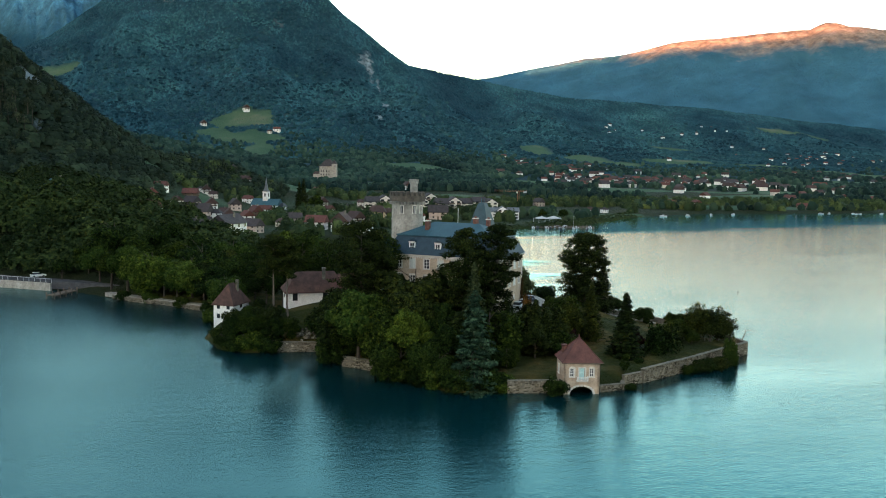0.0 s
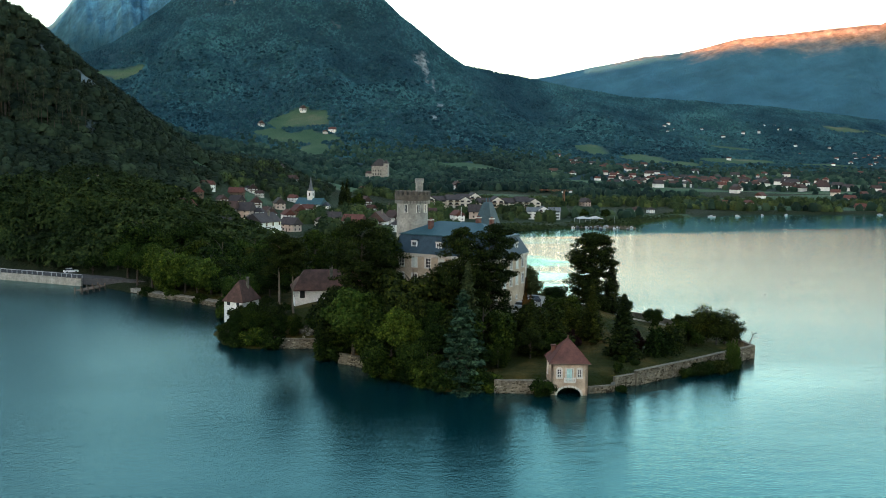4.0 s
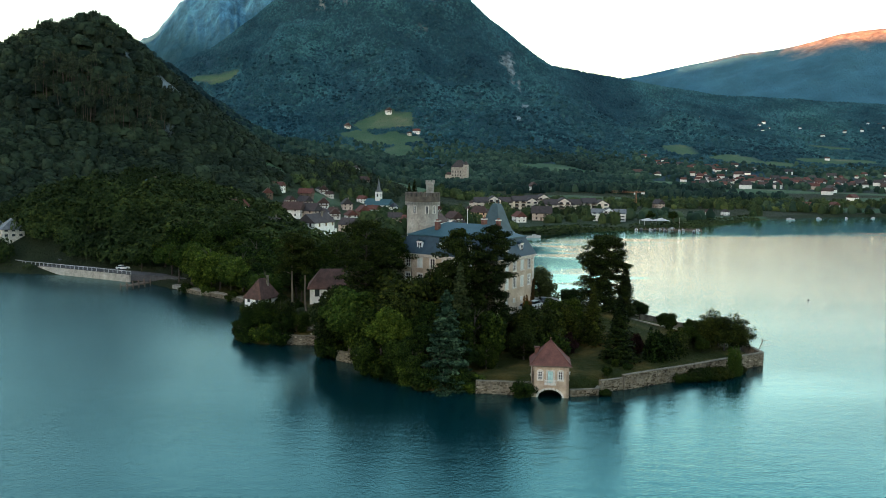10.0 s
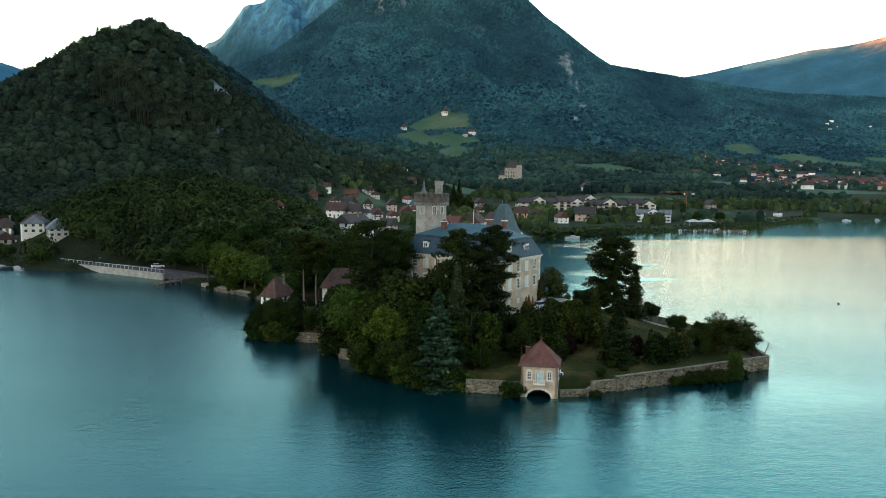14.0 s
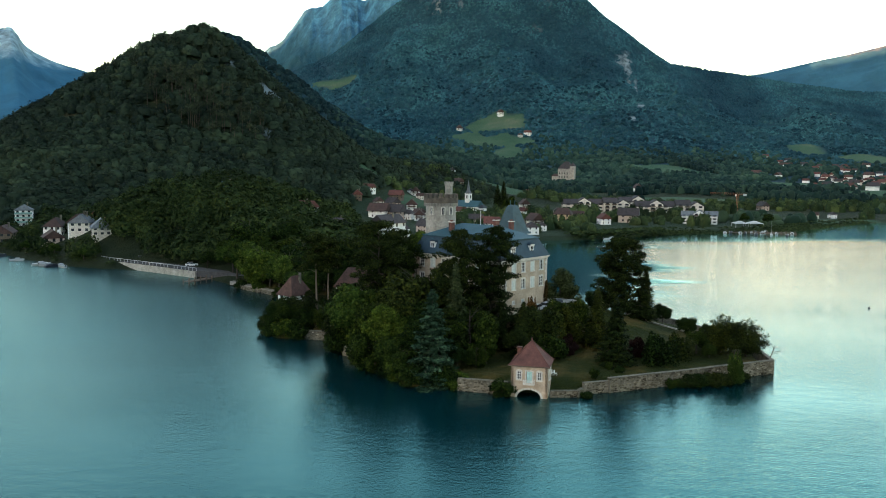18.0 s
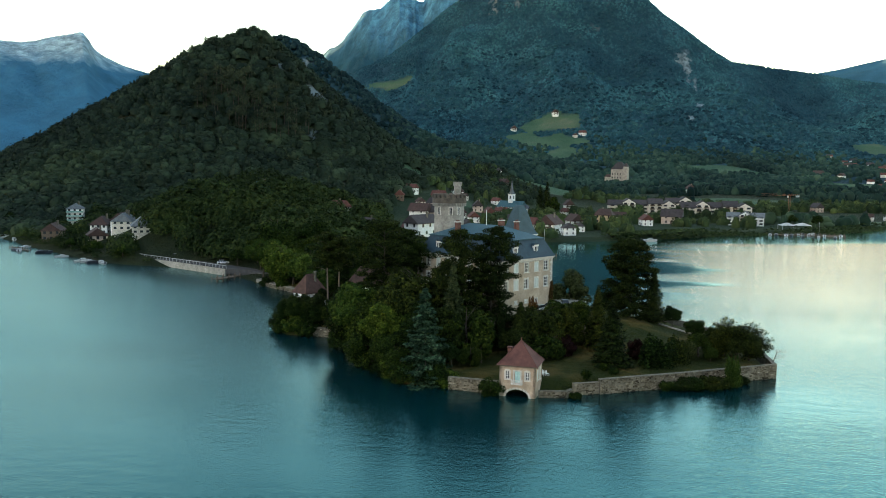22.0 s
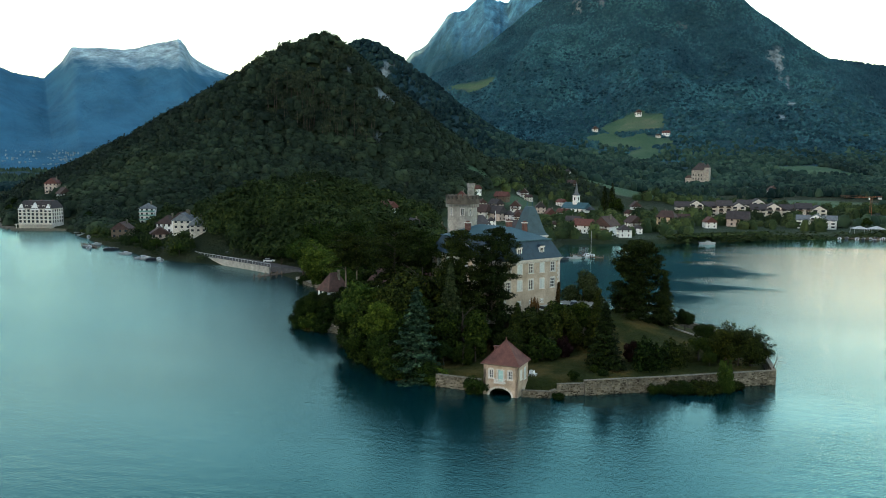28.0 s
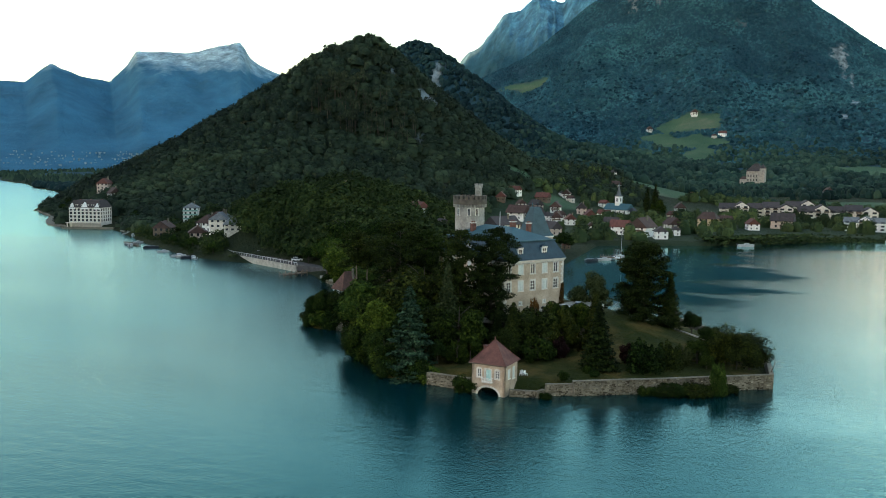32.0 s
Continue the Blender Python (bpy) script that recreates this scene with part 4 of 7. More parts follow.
def chimney(x, y, z0, z1, w, d):
    c = part("chimney", boxed(x - w / 2, x + w / 2, y - d / 2, y + d / 2, z0, z1), M["brick"], castle, "orange brick chimney stack")
    part("cap", boxed(x - w / 2 - 0.1, x + w / 2 + 0.1, y - d / 2 - 0.1, y + d / 2 + 0.1, z1, z1 + 0.18), M["trimstone"], c)
    bm = bmesh.new()
    for k in (-0.25, 0.25):
        box(bm, x + k * w - 0.13, x + k * w + 0.13, y - 0.13, y + 0.13, z1 + 0.18, z1 + 0.5)
    part("chimney_pot", bm, M["brick"], c)


chimney(8.6, 8.2, RB + 1.0, tp + 1.0, 1.2, 0.8)
chimney(11.6, 6.4, RB + 0.6, tp + 0.7, 1.0, 0.7)
chimney(4.6, 17.6, RB + 0.8, tp + 0.3, 1.1, 0.8)
part("flagpole", boxed(7.9, 7.98, 12.0, 12.08, tp - 0.1, tp + 3.2), M["white"], castle)

# orange creeper climbing the corner of the castle
rng = np.random.RandomState(44)
u = rng.uniform(0, 1, 1500) ** 1.3
cv, cf = leaf_quads(np.stack([CW - 0.1 - (1.7 - 1.2 * u) * rng.uniform(-0.06, 1, 1500) ** 1.5, -0.22 + 0.14 * rng.uniform(-1, 1, 1500), 1.2 + 7.4 * u], 1), np.tile([0.0, -1.0, 0.2], (1500, 1)), 0.2, rng)
creeper = empty("creeper", castle.matrix_world.copy(), "orange autumn creeper climbing the castle corner", "creeper")
raw("leaves", cv, cf, M["autumn"], creeper)
sv, sf = tube([(CW - 0.5, -0.12, 0.0), (CW - 0.35, -0.1, 3.0), (CW - 0.2, -0.1, 7.5)], [0.06, 0.045, 0.02], 5)
raw("stem", sv, sf, M["bark"], creeper)

# steep bell-shaped slate roof over the stair wing behind
wing = empty("stair_wing", pose(-6.9, 45.7, 6, 0, 0, 56.5), "square stair wing with a steep curved blue slate roof", "tower")
part("wall", boxed(-2.9, 2.9, -2.9, 2.9, 0, 17.4), M["render"], wing)
part("cornice", boxed(-3.05, 3.05, -3.05, 3.05, 17.2, 17.5), M["trimstone"], wing)
prof = [(3.25, 17.5), (2.75, 18.1), (2.35, 19.2), (1.95, 20.6), (1.5, 22.2), (1.05, 23.5), (0.85, 23.9)]
vv = [p for r, z in prof for p in ((-r, -r * 0.7 - (r - 0.85) * 0.3, z), (r, -r * 0.7 - (r - 0.85) * 0.3, z), (r, r * 0.7 + (r - 0.85) * 0.3, z), (-r, r * 0.7 + (r - 0.85) * 0.3, z))]
ff = [(4 * i + k, 4 * i + (k + 1) % 4, 4 * i + 4 + (k + 1) % 4, 4 * i + 4 + k) for i in range(len(prof) - 1) for k in range(4)] + [(24, 25, 26, 27), (3, 2, 1, 0)]
part("roof", poly(vv, ff), M["towerslate"], wing, "steep bell-curved blue-grey slate roof")
for sx in (-0.8, 0.8):
    part("finial", boxed(sx - 0.06, sx + 0.06, -0.06, 0.06, 23.85, 24.9), M["zinc"], wing)

# ---- the round keep ----
keep = empty("keep", pose(-23.5, 47.7, 6), "round pale stone keep with machicolated parapet and stair turret", "tower")


def ring(r0, r1, z0, z1, seg=48, top=True):
    """A thick round wall."""
    v, f = [], []
    for k in range(seg):
        c, s = math.cos(2 * math.pi * k / seg), math.sin(2 * math.pi * k / seg)
        v += [(r1 * c, r1 * s, z0), (r1 * c, r1 * s, z1), (r0 * c, r0 * s, z1), (r0 * c, r0 * s, z0)]
    for k in range(seg):
        a, b = 4 * k, 4 * ((k + 1) % seg)
        f += [(a, b, b + 1, a + 1), (a + 1, b + 1, b + 2, a + 2), (a + 2, b + 2, b + 3, a + 3), (a + 3, b + 3, b, a)]
    return poly(v, f)


part("wall", ring(2.5, 3.45, 0, 23.6), M["towerstone"], keep)
part("string_course", ring(3.3, 3.53, 20.1, 20.25), M["towerstone"], keep)
part("parapet", ring(3.0, 3.95, 24.1, 25.25), M["oldstone"], keep, "weathered brown parapet")
bm = bmesh.new()
bmesh.ops.create_cone(bm, cap_ends=True, segments=40, radius1=3.3, radius2=3.3, depth=0.3, matrix=Matrix.Translation((0, 0, 24.2)))
part("platform", bm, M["gravel"], keep)
for k in range(34):
    a = 2 * math.pi * k / 34
    place(part("corbel", boxed(3.3, 3.93, -0.14, 0.14, 23.35, 24.12, bev=0.03), M["towerstone"], keep), Matrix.Rotation(a, 4, "Z"))
for k in range(20):
    a = 2 * math.pi * (k + 0.5) / 20
    place(part("merlon", boxed(3.1, 3.93, -0.38, 0.38, 25.24, 26.1, bev=0.05), M["oldstone"], keep), Matrix.Rotation(a, 4, "Z"))
for az, z in ((-118, 21.6), (-72, 21.6), (-40, 21.6), (-100, 15.5), (-60, 12)):
    wdw = place(part("window", boxed(3.38, 3.5, -0.28, 0.28, z, z + 1.5), M["glass"], keep), Matrix.Rotation(radians(az), 4, "Z"))
    part("surround", box(box(box(bmesh.new(), 3.36, 3.56, -0.46, -0.28, z - 0.15, z + 1.65), 3.36, 3.56, 0.28, 0.46, z - 0.15, z + 1.65), 3.36, 3.56, -0.28, 0.28, z + 1.5, z + 1.72), M["trimstone"], wdw)
    part("mullion", boxed(3.5, 3.54, -0.03, 0.03, z, z + 1.5), M["white"], wdw)
tur = part("stair_turret", ring(0.45, 0.85, 24, 28.3, 8), M["towerstone"], keep)
tur.location = (1.6, 1.5, 0)
part("turret_cap", ring(0.1, 1.02, 27.9, 28.5, 8), M["towerstone"], tur)
for k in range(8):
    place(part("merlon", boxed(0.72, 1.02, -0.2, 0.2, 28.49, 28.85), M["towerstone"], tur), Matrix.Rotation(k * math.pi / 4, 4, "Z"))

# ---- the boat pavilion at the water's edge ----
pav = empty("boat_pavilion", pose(0.1, -0.3, 0, 0, 0, -5), "cream boat pavilion with red tiled pyramid roof over a water arch", "pavilion")
M["turquoise"] = plain("pale_turquoise_paint", (0.3, 0.52, 0.52), (0.42, 0.64, 0.63), 1.5, 0.6, 0.1, 0.01)
PW, PD, PE = 6.2, 5.4, 5.55
pholes = [(1.05, 1.75, 3.05, 4.45), (PW - 1.75, PW - 1.05, 3.05, 4.45), (PW / 2 - 0.48, PW / 2 + 0.48, 2.5, 4.55)]
fw = place(part("wall", slab(PW, PE, 0.45, pholes + [(1.0, PW - 1.0, -0.1, 0.35), (1.15, PW - 1.15, 0.35, 0.8), (1.5, PW - 1.5, 0.8, 1.15), (2.05, PW - 2.05, 1.15, 1.4)]), M["paverender"], pav),
           pose(-PW / 2, -PD / 2, 0))
place(part("wall", slab(PD, PE, 0.45, [(1.3, 2.1, 2.9, 4.4), (3.3, 4.1, 2.6, 4.5)]), M["paverender"], pav), pose(PW / 2, -PD / 2, 0, 0, 0, 90))
rw = pav.children[-1]
place(part("wall", slab(PD, PE, 0.45, [(1.3, 2.1, 2.9, 4.4)]), M["paverender"], pav), pose(-PW / 2, PD / 2, 0, 0, 0, -90))
lw = pav.children[-1]
place(part("wall", slab(PW, PE, 0.45, []), M["paverender"], pav), pose(PW / 2, PD / 2, 0, 0, 0, 180))
for x in (1.4, PW - 1.4):
    sash(fw, Matrix.Translation((x, 0, 3.05)), 0.7, 1.4, False, 0.14, True)
sash(rw, Matrix.Translation((1.7, 0, 2.9)), 0.8, 1.5, True, 0.14)
sash(rw, Matrix.Translation((3.7, 0, 2.6)), 0.8, 1.9, True, 0.14)
sash(lw, Matrix.Translation((1.7, 0, 2.9)), 0.8, 1.5, True, 0.14)
door = part("door", boxed(PW / 2 - 0.44, PW / 2 + 0.44, 0.14, 0.2, 2.5, 4.52), M["turquoise"], fw, "pale turquoise double door")
for sx in (-1, 1):
    part("door_panel", boxed(PW / 2 + sx * 0.22 - 0.17, PW / 2 + sx * 0.22 + 0.17, 0.1, 0.14, 2.62, 3.5), M["turquoise"], door)
    part("door_panel", boxed(PW / 2 + sx * 0.22 - 0.17, PW / 2 + sx * 0.22 + 0.17, 0.1, 0.14, 3.6, 4.4), M["turquoise"], door)
# pale surrounds with round heads on the front windows
for x in (1.4, PW - 1.4):
    bm = bmesh.new()
    for sx in (-1, 1):
        box(bm, x + sx * 0.45 - 0.1, x + sx * 0.45 + 0.1, -0.07, 0.04, 2.95, 4.5)
    for k in range(7):
        a0, a1 = math.pi * k / 7, math.pi * (k + 1) / 7
        ring = [(x + r * math.cos(a), d, 4.4 + 0.72 * r * math.sin(a)) for d in (-0.07, 0.04) for r, a in ((0.33, a0), (0.56, a0), (0.56, a1), (0.33, a1))]
        vs = [bm.verts.new(p) for p in ring]
        for f in ((0, 1, 2, 3), (7, 6, 5, 4), (0, 4, 5, 1), (1, 5, 6, 2), (2, 6, 7, 3), (3, 7, 4, 0)):
            bm.faces.new([vs[i] for i in f])
    part("surround", bm, M["trimstone"], fw)
bm = bmesh.new()
for sx in (-1, 1):
    box(bm, PW / 2 + sx * 0.6 - 0.11, PW / 2 + sx * 0.6 + 0.11, -0.06, 0.05, 2.5, 4.66)
box(bm, PW / 2 - 0.485, PW / 2 + 0.485, -0.055, 0.05, 4.5, 4.72)
part("surround", bm, M["trimstone"], fw)
bal = part("balcony", boxed(PW / 2 - 0.95, PW / 2 + 0.95, -0.75, 0, 2.3, 2.46), M["trimstone"], fw, "small white balcony")
part("handrail", boxed(PW / 2 - 0.96, PW / 2 + 0.96, -0.75, -0.69, 3.05, 3.13), M["white"], bal)
for k in range(14):
    x = PW / 2 - 0.93 + k * 1.86 / 13
    part("baluster", boxed(x - 0.025, x + 0.025, -0.74, -0.7, 2.46, 3.05), M["white"], bal)
for sx in (-0.93, 0.93):
    part("handrail", boxed(PW / 2 + sx - 0.03, PW / 2 + sx + 0.03, -0.69, 0, 3.05, 3.13), M["white"], bal)
    part("baluster", boxed(PW / 2 + sx - 0.02, PW / 2 + sx + 0.02, -0.4, -0.36, 2.46, 3.05), M["white"], bal)
# rounded voussoirs of the arch
for k in range(11):
    a = math.pi * (k + 0.5) / 11
    place(part("voussoir", boxed(-0.24, 0.24, -0.05, 0.2, 0, 0.34, bev=0.02), M["trimstone"], fw), Matrix.Translation((PW / 2 + 2.0 * math.cos(a), 0, 0.0 + 1.35 * math.sin(a))) @ Matrix.Rotation(math.pi / 2 - a, 4, "Y"))
part("floor", boxed(-PW / 2 + 0.4, PW / 2 - 0.4, -PD / 2 + 0.4, PD / 2 - 0.4, 2.2, 2.45), M["stone"], pav)
e = 0.38
v = [(-PW / 2 - e, -PD / 2 - e, PE - 0.12), (PW / 2 + e, -PD / 2 - e, PE - 0.12), (PW / 2 + e, PD / 2 + e, PE - 0.12), (-PW / 2 - e, PD / 2 + e, PE - 0.12),
     (-PW / 2 + 0.55, -PD / 2 + 0.5, PE + 0.85), (PW / 2 - 0.55, -PD / 2 + 0.5, PE + 0.85), (PW / 2 - 0.55, PD / 2 - 0.5, PE + 0.85), (-PW / 2 + 0.55, PD / 2 - 0.5, PE + 0.85), (0, 0, 9.25)]
roof = part("roof", poly(v, [(0, 1, 5, 4), (1, 2, 6, 5), (2, 3, 7, 6), (3, 0, 4, 7), (4, 5, 8), (5, 6, 8), (6, 7, 8), (7, 4, 8), (3, 2, 1, 0)]), M["tile"], pav, "flared red clay tile pyramid roof")
for sx, sy in ((-1, -1), (1, -1), (1, 1), (-1, 1)):
    tv, tf = tube([(sx * (PW / 2 + e), sy * (PD / 2 + e), PE - 0.08), (sx * (PW / 2 - 0.55), sy * (PD / 2 - 0.5), PE + 0.88), (0, 0, 9.28)], [0.1, 0.1, 0.08], 6)
    raw("hip_tile", tv, tf, M["tile"], roof)
part("finial", boxed(-0.09, 0.09, -0.09, 0.09, 9.15, 9.75, bev=0.03), M["tile"], roof)
part("gutter", boxed(-PW / 2 - e - 0.08, PW / 2 + e + 0.08, -PD / 2 - e - 0.08, -PD / 2 - e, PE - 0.2, PE - 0.06), M["wood"], roof)
ch = part("chimney", boxed(-2.6, -1.9, 0.9, 1.6, PE + 0.5, 7.6), M["brick"], pav, "brick chimney")
part("cap", boxed(-2.7, -1.8, 0.8, 1.7, 7.6, 7.75), M["tile"], ch)
part("vent", boxed(-0.12, 0.12, -1.32, -1.1, 7.1, 7.3), M["wood"], roof)

# ---- lake walls, lawn edges and island trees ----
def lake_wall(name, pts, z0, z1, thick, label, mat="stone"):
    """A battered rubble wall along pts with a coping; each stretch a mesh with uneven courses of stones on its face."""
    root = empty(name, Matrix(), label, "wall")
    rng = random.Random(len(pts) * 7 + int(pts[0][0]))
    for (ax, ay), (bx, by) in zip(pts, pts[1:]):
        L = math.hypot(bx - ax, by - ay)
        ang = math.degrees(math.atan2(by - ay, bx - ax))
        seg = place(part("wall", boxed(0, L, 0, thick, z0, z1), M[mat], root), pose(ax, ay, 0, 0, 0, ang))
        place(part("coping", boxed(-0.02, L + 0.02, -0.05, thick + 0.06, z1, z1 + 0.09, bev=0.03), M["coping"], root, "pale stone coping"), pose(ax, ay, 0, 0, 0, ang))
        bm = bmesh.new()
        z = max(z0, -0.1)
        while z < z1 - 0.1:
            hgt = rng.uniform(0.22, 0.42)
            x = rng.uniform(0, 0.3)
            while x < L - 0.2:
                w = min(rng.uniform(0.2, 0.75), L - x)
                dz = rng.uniform(-0.14, 0.14)
                p = rng.uniform(0.01, 0.06)
                hh = hgt * rng.uniform(0.55, 1.15)
                if rng.random() < 0.72:
                    box(bm, x + 0.03, x + w - 0.03, -p, 0.02, z + 0.02 + dz, min(z + hh - 0.02 + dz, z1 - 0.01))
                x += w
            z += hgt
        tagged(place(part("stonework", bm, M["stones"], seg), Matrix.Identity(4)), kind="stuff")
    return root


def stones_material():
    m, n, l, b = material("uneven_limestone_blocks", 0.93, 0, 0.2)
    g = n.new("ShaderNodeNewGeometry")
    c1 = ramp(n, l, g.outputs["Random Per Island"], [(0.0, (0.062, 0.053, 0.038)), (0.5, (0.1, 0.087, 0.065)), (0.85, (0.15, 0.134, 0.105)), (1.0, (0.27, 0.245, 0.2))])
    a = tex_noise(n, l, 0.5, 5, "World")
    c2 = ramp(n, l, a.outputs[0], [(0.36, (0.5, 0.46, 0.38)), (0.5, (1.0, 0.98, 0.93)), (0.64, (1.6, 1.6, 1.55))])
    c = mix(n, l, c1.outputs[0], c2.outputs[0], 1.0, "MULTIPLY")
    # algae where the waves wet the foot of the wall, and lichen blotches above
    sep = n.new("ShaderNodeSeparateXYZ")
    l.new(g.outputs["Position"], sep.inputs[0])
    up = n.new("ShaderNodeMath")
    up.operation = "MULTIPLY_ADD"
    up.inputs[1].default_value = 1.6
    l.new(a.outputs[0], up.inputs[0])
    l.new(sep.outputs["Z"], up.inputs[2])
    wet = ramp(n, l, up.outputs[0], [(0.85, (0.28, 0.27, 0.22)), (1.0, (0.6, 0.58, 0.5))])
    d = tex_noise(n, l, 1.7, 4, "World")
    lichen = ramp(n, l, d.outputs[0], [(0.42, (0.55, 0.52, 0.45)), (0.55, (1, 1, 1)), (0.7, (1.5, 1.5, 1.42))])
    mr = n.new("ShaderNodeMapRange")
    mr.inputs[1].default_value, mr.inputs[2].default_value = 0.95, 1.5
    l.new(up.outputs[0], mr.inputs[0])
    c = mix(n, l, c, lichen.outputs[0], 1.0, "MULTIPLY")
    damp = mix(n, l, c, wet.outputs[0], 1.0, "MULTIPLY")
    c = mix(n, l, damp, c, mr.outputs[0])
    l.new(c, b.inputs["Base Color"])
    f = tex_noise(n, l, 9, 3, "World")
    bump(n, l, b, f.outputs[0], 0.5, 0.04)
    return m


M["stones"] = stones_material()
M["coping"] = plain("coping_stone", (0.075, 0.066, 0.047), (0.19, 0.17, 0.13), 1.3, 0.9, 0.3, 0.02)
lake_wall("lake_wall", [(-12.5, -1.2), (-3.2, -1.9)], -2, 2.15, 0.7, "pale rubble stone lake wall beside the boat pavilion")
lake_wall("lake_wall", [(3.4, -2.3), (8.2, -1.3), (9.0, 0.6)], -2, 1.1, 0.6, "low rubble stone wall round the small landing terrace")
lake_wall("lake_wall", [(9.0, 0.6), (13.4, 2.7)], -2, 2.0, 0.6, "rubble stone lake wall with pale coping")
lake_wall("lake_wall", [(13.4, 2.4), (20, 6.4), (27, 10.4), (35, 15.6), (44.8, 21.6)], -2, 2.55, 0.7, "long rubble stone lake wall along the lawn")
lake_wall("lake_wall", [(44.8, 21.6), (43.6, 37), (34.4, 56), (21, 73)], -2, 2.6, 0.7, "rubble stone wall on the far side of the point")
lake_wall("lake_wall", [(-51.6, 33.2), (-42.6, 32.6)], -2, 2.0, 0.7, "short rubble stone wall in the bushes")
lake_wall("lake_wall", [(-39.2, 20.4), (-33.4, 15.8)], -2, 1.9, 0.7, "short rubble stone wall under trees")
lake_wall("lake_wall", [(-97.5, 101.5), (-91, 95.8), (-81.5, 89.6), (-71, 80.4), (-68.2, 72)], -2, 0.95, 0.5, "low pale lake wall along the shore lane")
lake_wall("retaining_wall", [(9.5, 27), (6, 30.5), (1, 33), (-4, 33.5)], 2, 6.9, 0.5, "stone retaining wall below the castle terrace")

part_t = part("terrace", poly([(-20, 24, 7.75), (-9, 22.5, 7.75), (2, 33, 7.75), (9, 40, 7.75), (8, 52, 7.75), (2, 58, 7.75), (-3, 44, 7.75), (-9, 26, 7.75)], [(0, 1, 2, 3, 4, 5, 6, 7)]), M["gravel"])
bmesh_t = bmesh.new()
bmesh_t.from_mesh(part_t.data)
bmesh.ops.solidify(bmesh_t, geom=bmesh_t.faces[:], thickness=0.6)
bmesh_t.to_mesh(part_t.data)
bmesh_t.free()
tagged(part_t, "pale gravel terrace in front of the castle", "terrace", kind="structure")

# low pale parapet following the top of the bank behind the lone cedar
bm = bmesh.new()
last = None
for k in range(19):
    u = k / 18
    x, y = 21.4 + 13.4 * u, 51.6 - 6.6 * u + 0.5 * math.sin(5 * u)
    g_ = float(land(np.array([x]), np.array([y]))[0])
    ring = [bm.verts.new((x + dx, y + dy, g_ + dz)) for dx, dy, dz in ((-0.09, -0.18, -0.5), (-0.09, -0.18, 0.28), (-0.04, -0.08, 0.33), (0.04, 0.08, 0.33), (0.09, 0.18, 0.28), (0.09, 0.18, -0.5))]
    if last:
        for i in range(5):
            bm.faces.new((last[i], ring[i], ring[i + 1], last[i + 1]))
    last = ring
tagged(part("parapet", bm, M["towerstone"]), "low grey stone parapet along the top of the bank", "wall")

BROAD = "leafy green broadleaf tree on the wooded islet"
DARKC = "dark green conifer on the islet"
tree("bluespruce", "blue", "blue_spruce", -17.6, 2.6, 17.3, "tall blue-green spruce at the water's edge", z=0.5, width=1.12)
tree("cedar_a", "dark", "cedar", -9.0, 24.2, 27.0, "tall dark cedar in front of the castle", "twin cedars", z=4.5, width=0.8)
tree("cedar_b", "dark", "cedar", -14.8, 21.2, 26.6, "tall dark cedar in front of the castle", "twin cedars", z=3.8, width=0.85)
tree("cedar_c", "dark", "cedar", 17.8, 46.0, 23.6, "broad dark cedar on the open lawn above the lake", z=5.6)
tree("spruce", "dark", "fir", 23.0, 48.5, 16.5, DARKC, z=4.4)
tree("spruce", "dark", "fir", 14.9, 15.0, 14.6, "dark fir on the lawn with a bare lower trunk", z=2.0, width=1.15)
tree("ragged", "dark", "evergreen_oak", 36.0, 27.4, 10.6, "ragged dark evergreen behind the lake wall", "evergreens at the point", z=2, width=0.95)
tree("ragged", "dark", "evergreen_oak", 40.6, 26.4, 9.8, "ragged dark evergreen near the point", "evergreens at the point", z=2, width=1.15)
tree("broad_b", "dark", "evergreen_oak", 38.4, 25.6, 6.8, "round dark evergreen near the point", "evergreens at the point", z=1.6, width=1.1)
tree("broad_a", "broad", "tree", 38.6, 30.5, 8.2, BROAD, z=2)
tree("yew", "broad", "yew", 23.0, 17.2, 8.2, "plume-shaped green yew on the lawn", "yews", z=2)
tree("yew", "dark", "yew", 27.0, 20.8, 7.6, "plume-shaped dark yew on the lawn", "yews", z=2, width=0.8)
tree("broad_b", "broad", "tree", 31.2, 26.0, 7.0, "low spreading green tree by the wall", z=1.6, width=1.3)
tree("broad_d", "purple", "copper_beech", 19.4, 20.6, 6.4, "dark purple-leaved small tree on the lawn", "copper beeches", z=1.9, width=0.9)
tree("broad_d", "purple", "copper_beech", 6.4, 20.0, 6.6, "dark purple-leaved small tree on the lawn", "copper beeches", z=2.0, width=0.8)
tree("broad_d", "dark", "tree", 5.2, 23.4, 11.6, "dark leafy tree below the terrace", z=2.4, width=0.95)
tree("broad_d", "bright", "bush", 9.4, 30.6, 8.8, "yellow-green bush by the retaining wall", z=4.4, category="bush")
tree("spruce", "dark", "fir", 11.8, 25.6, 15.2, DARKC, z=3.2)
tree("yew", "bright", "bush", 36.2, 13.0, 6.0, "pale yellow-green shrub growing up the lake wall", z=0.2, width=0.5, category="bush")
tree("bush", "broad", "bush", 10.9, 5.2, 3.7, "clipped round green bush on the lawn", z=1.9, width=0.9, category="bush")
tree("bush_b", "broad", "bush", 15.4, 9.4, 3.2, "low green bush on the lawn", z=1.9, category="bush")
tree("bush", "broad", "bush", 13.6, 11.2, 3.5, "low green bush on the lawn", z=1.9, category="bush", width=0.8)
tree("bush", "broad", "bush", -4.6, -3.0, 3.2, "rounded green bush at the foot of the pavilion", z=-0.2, category="bush")
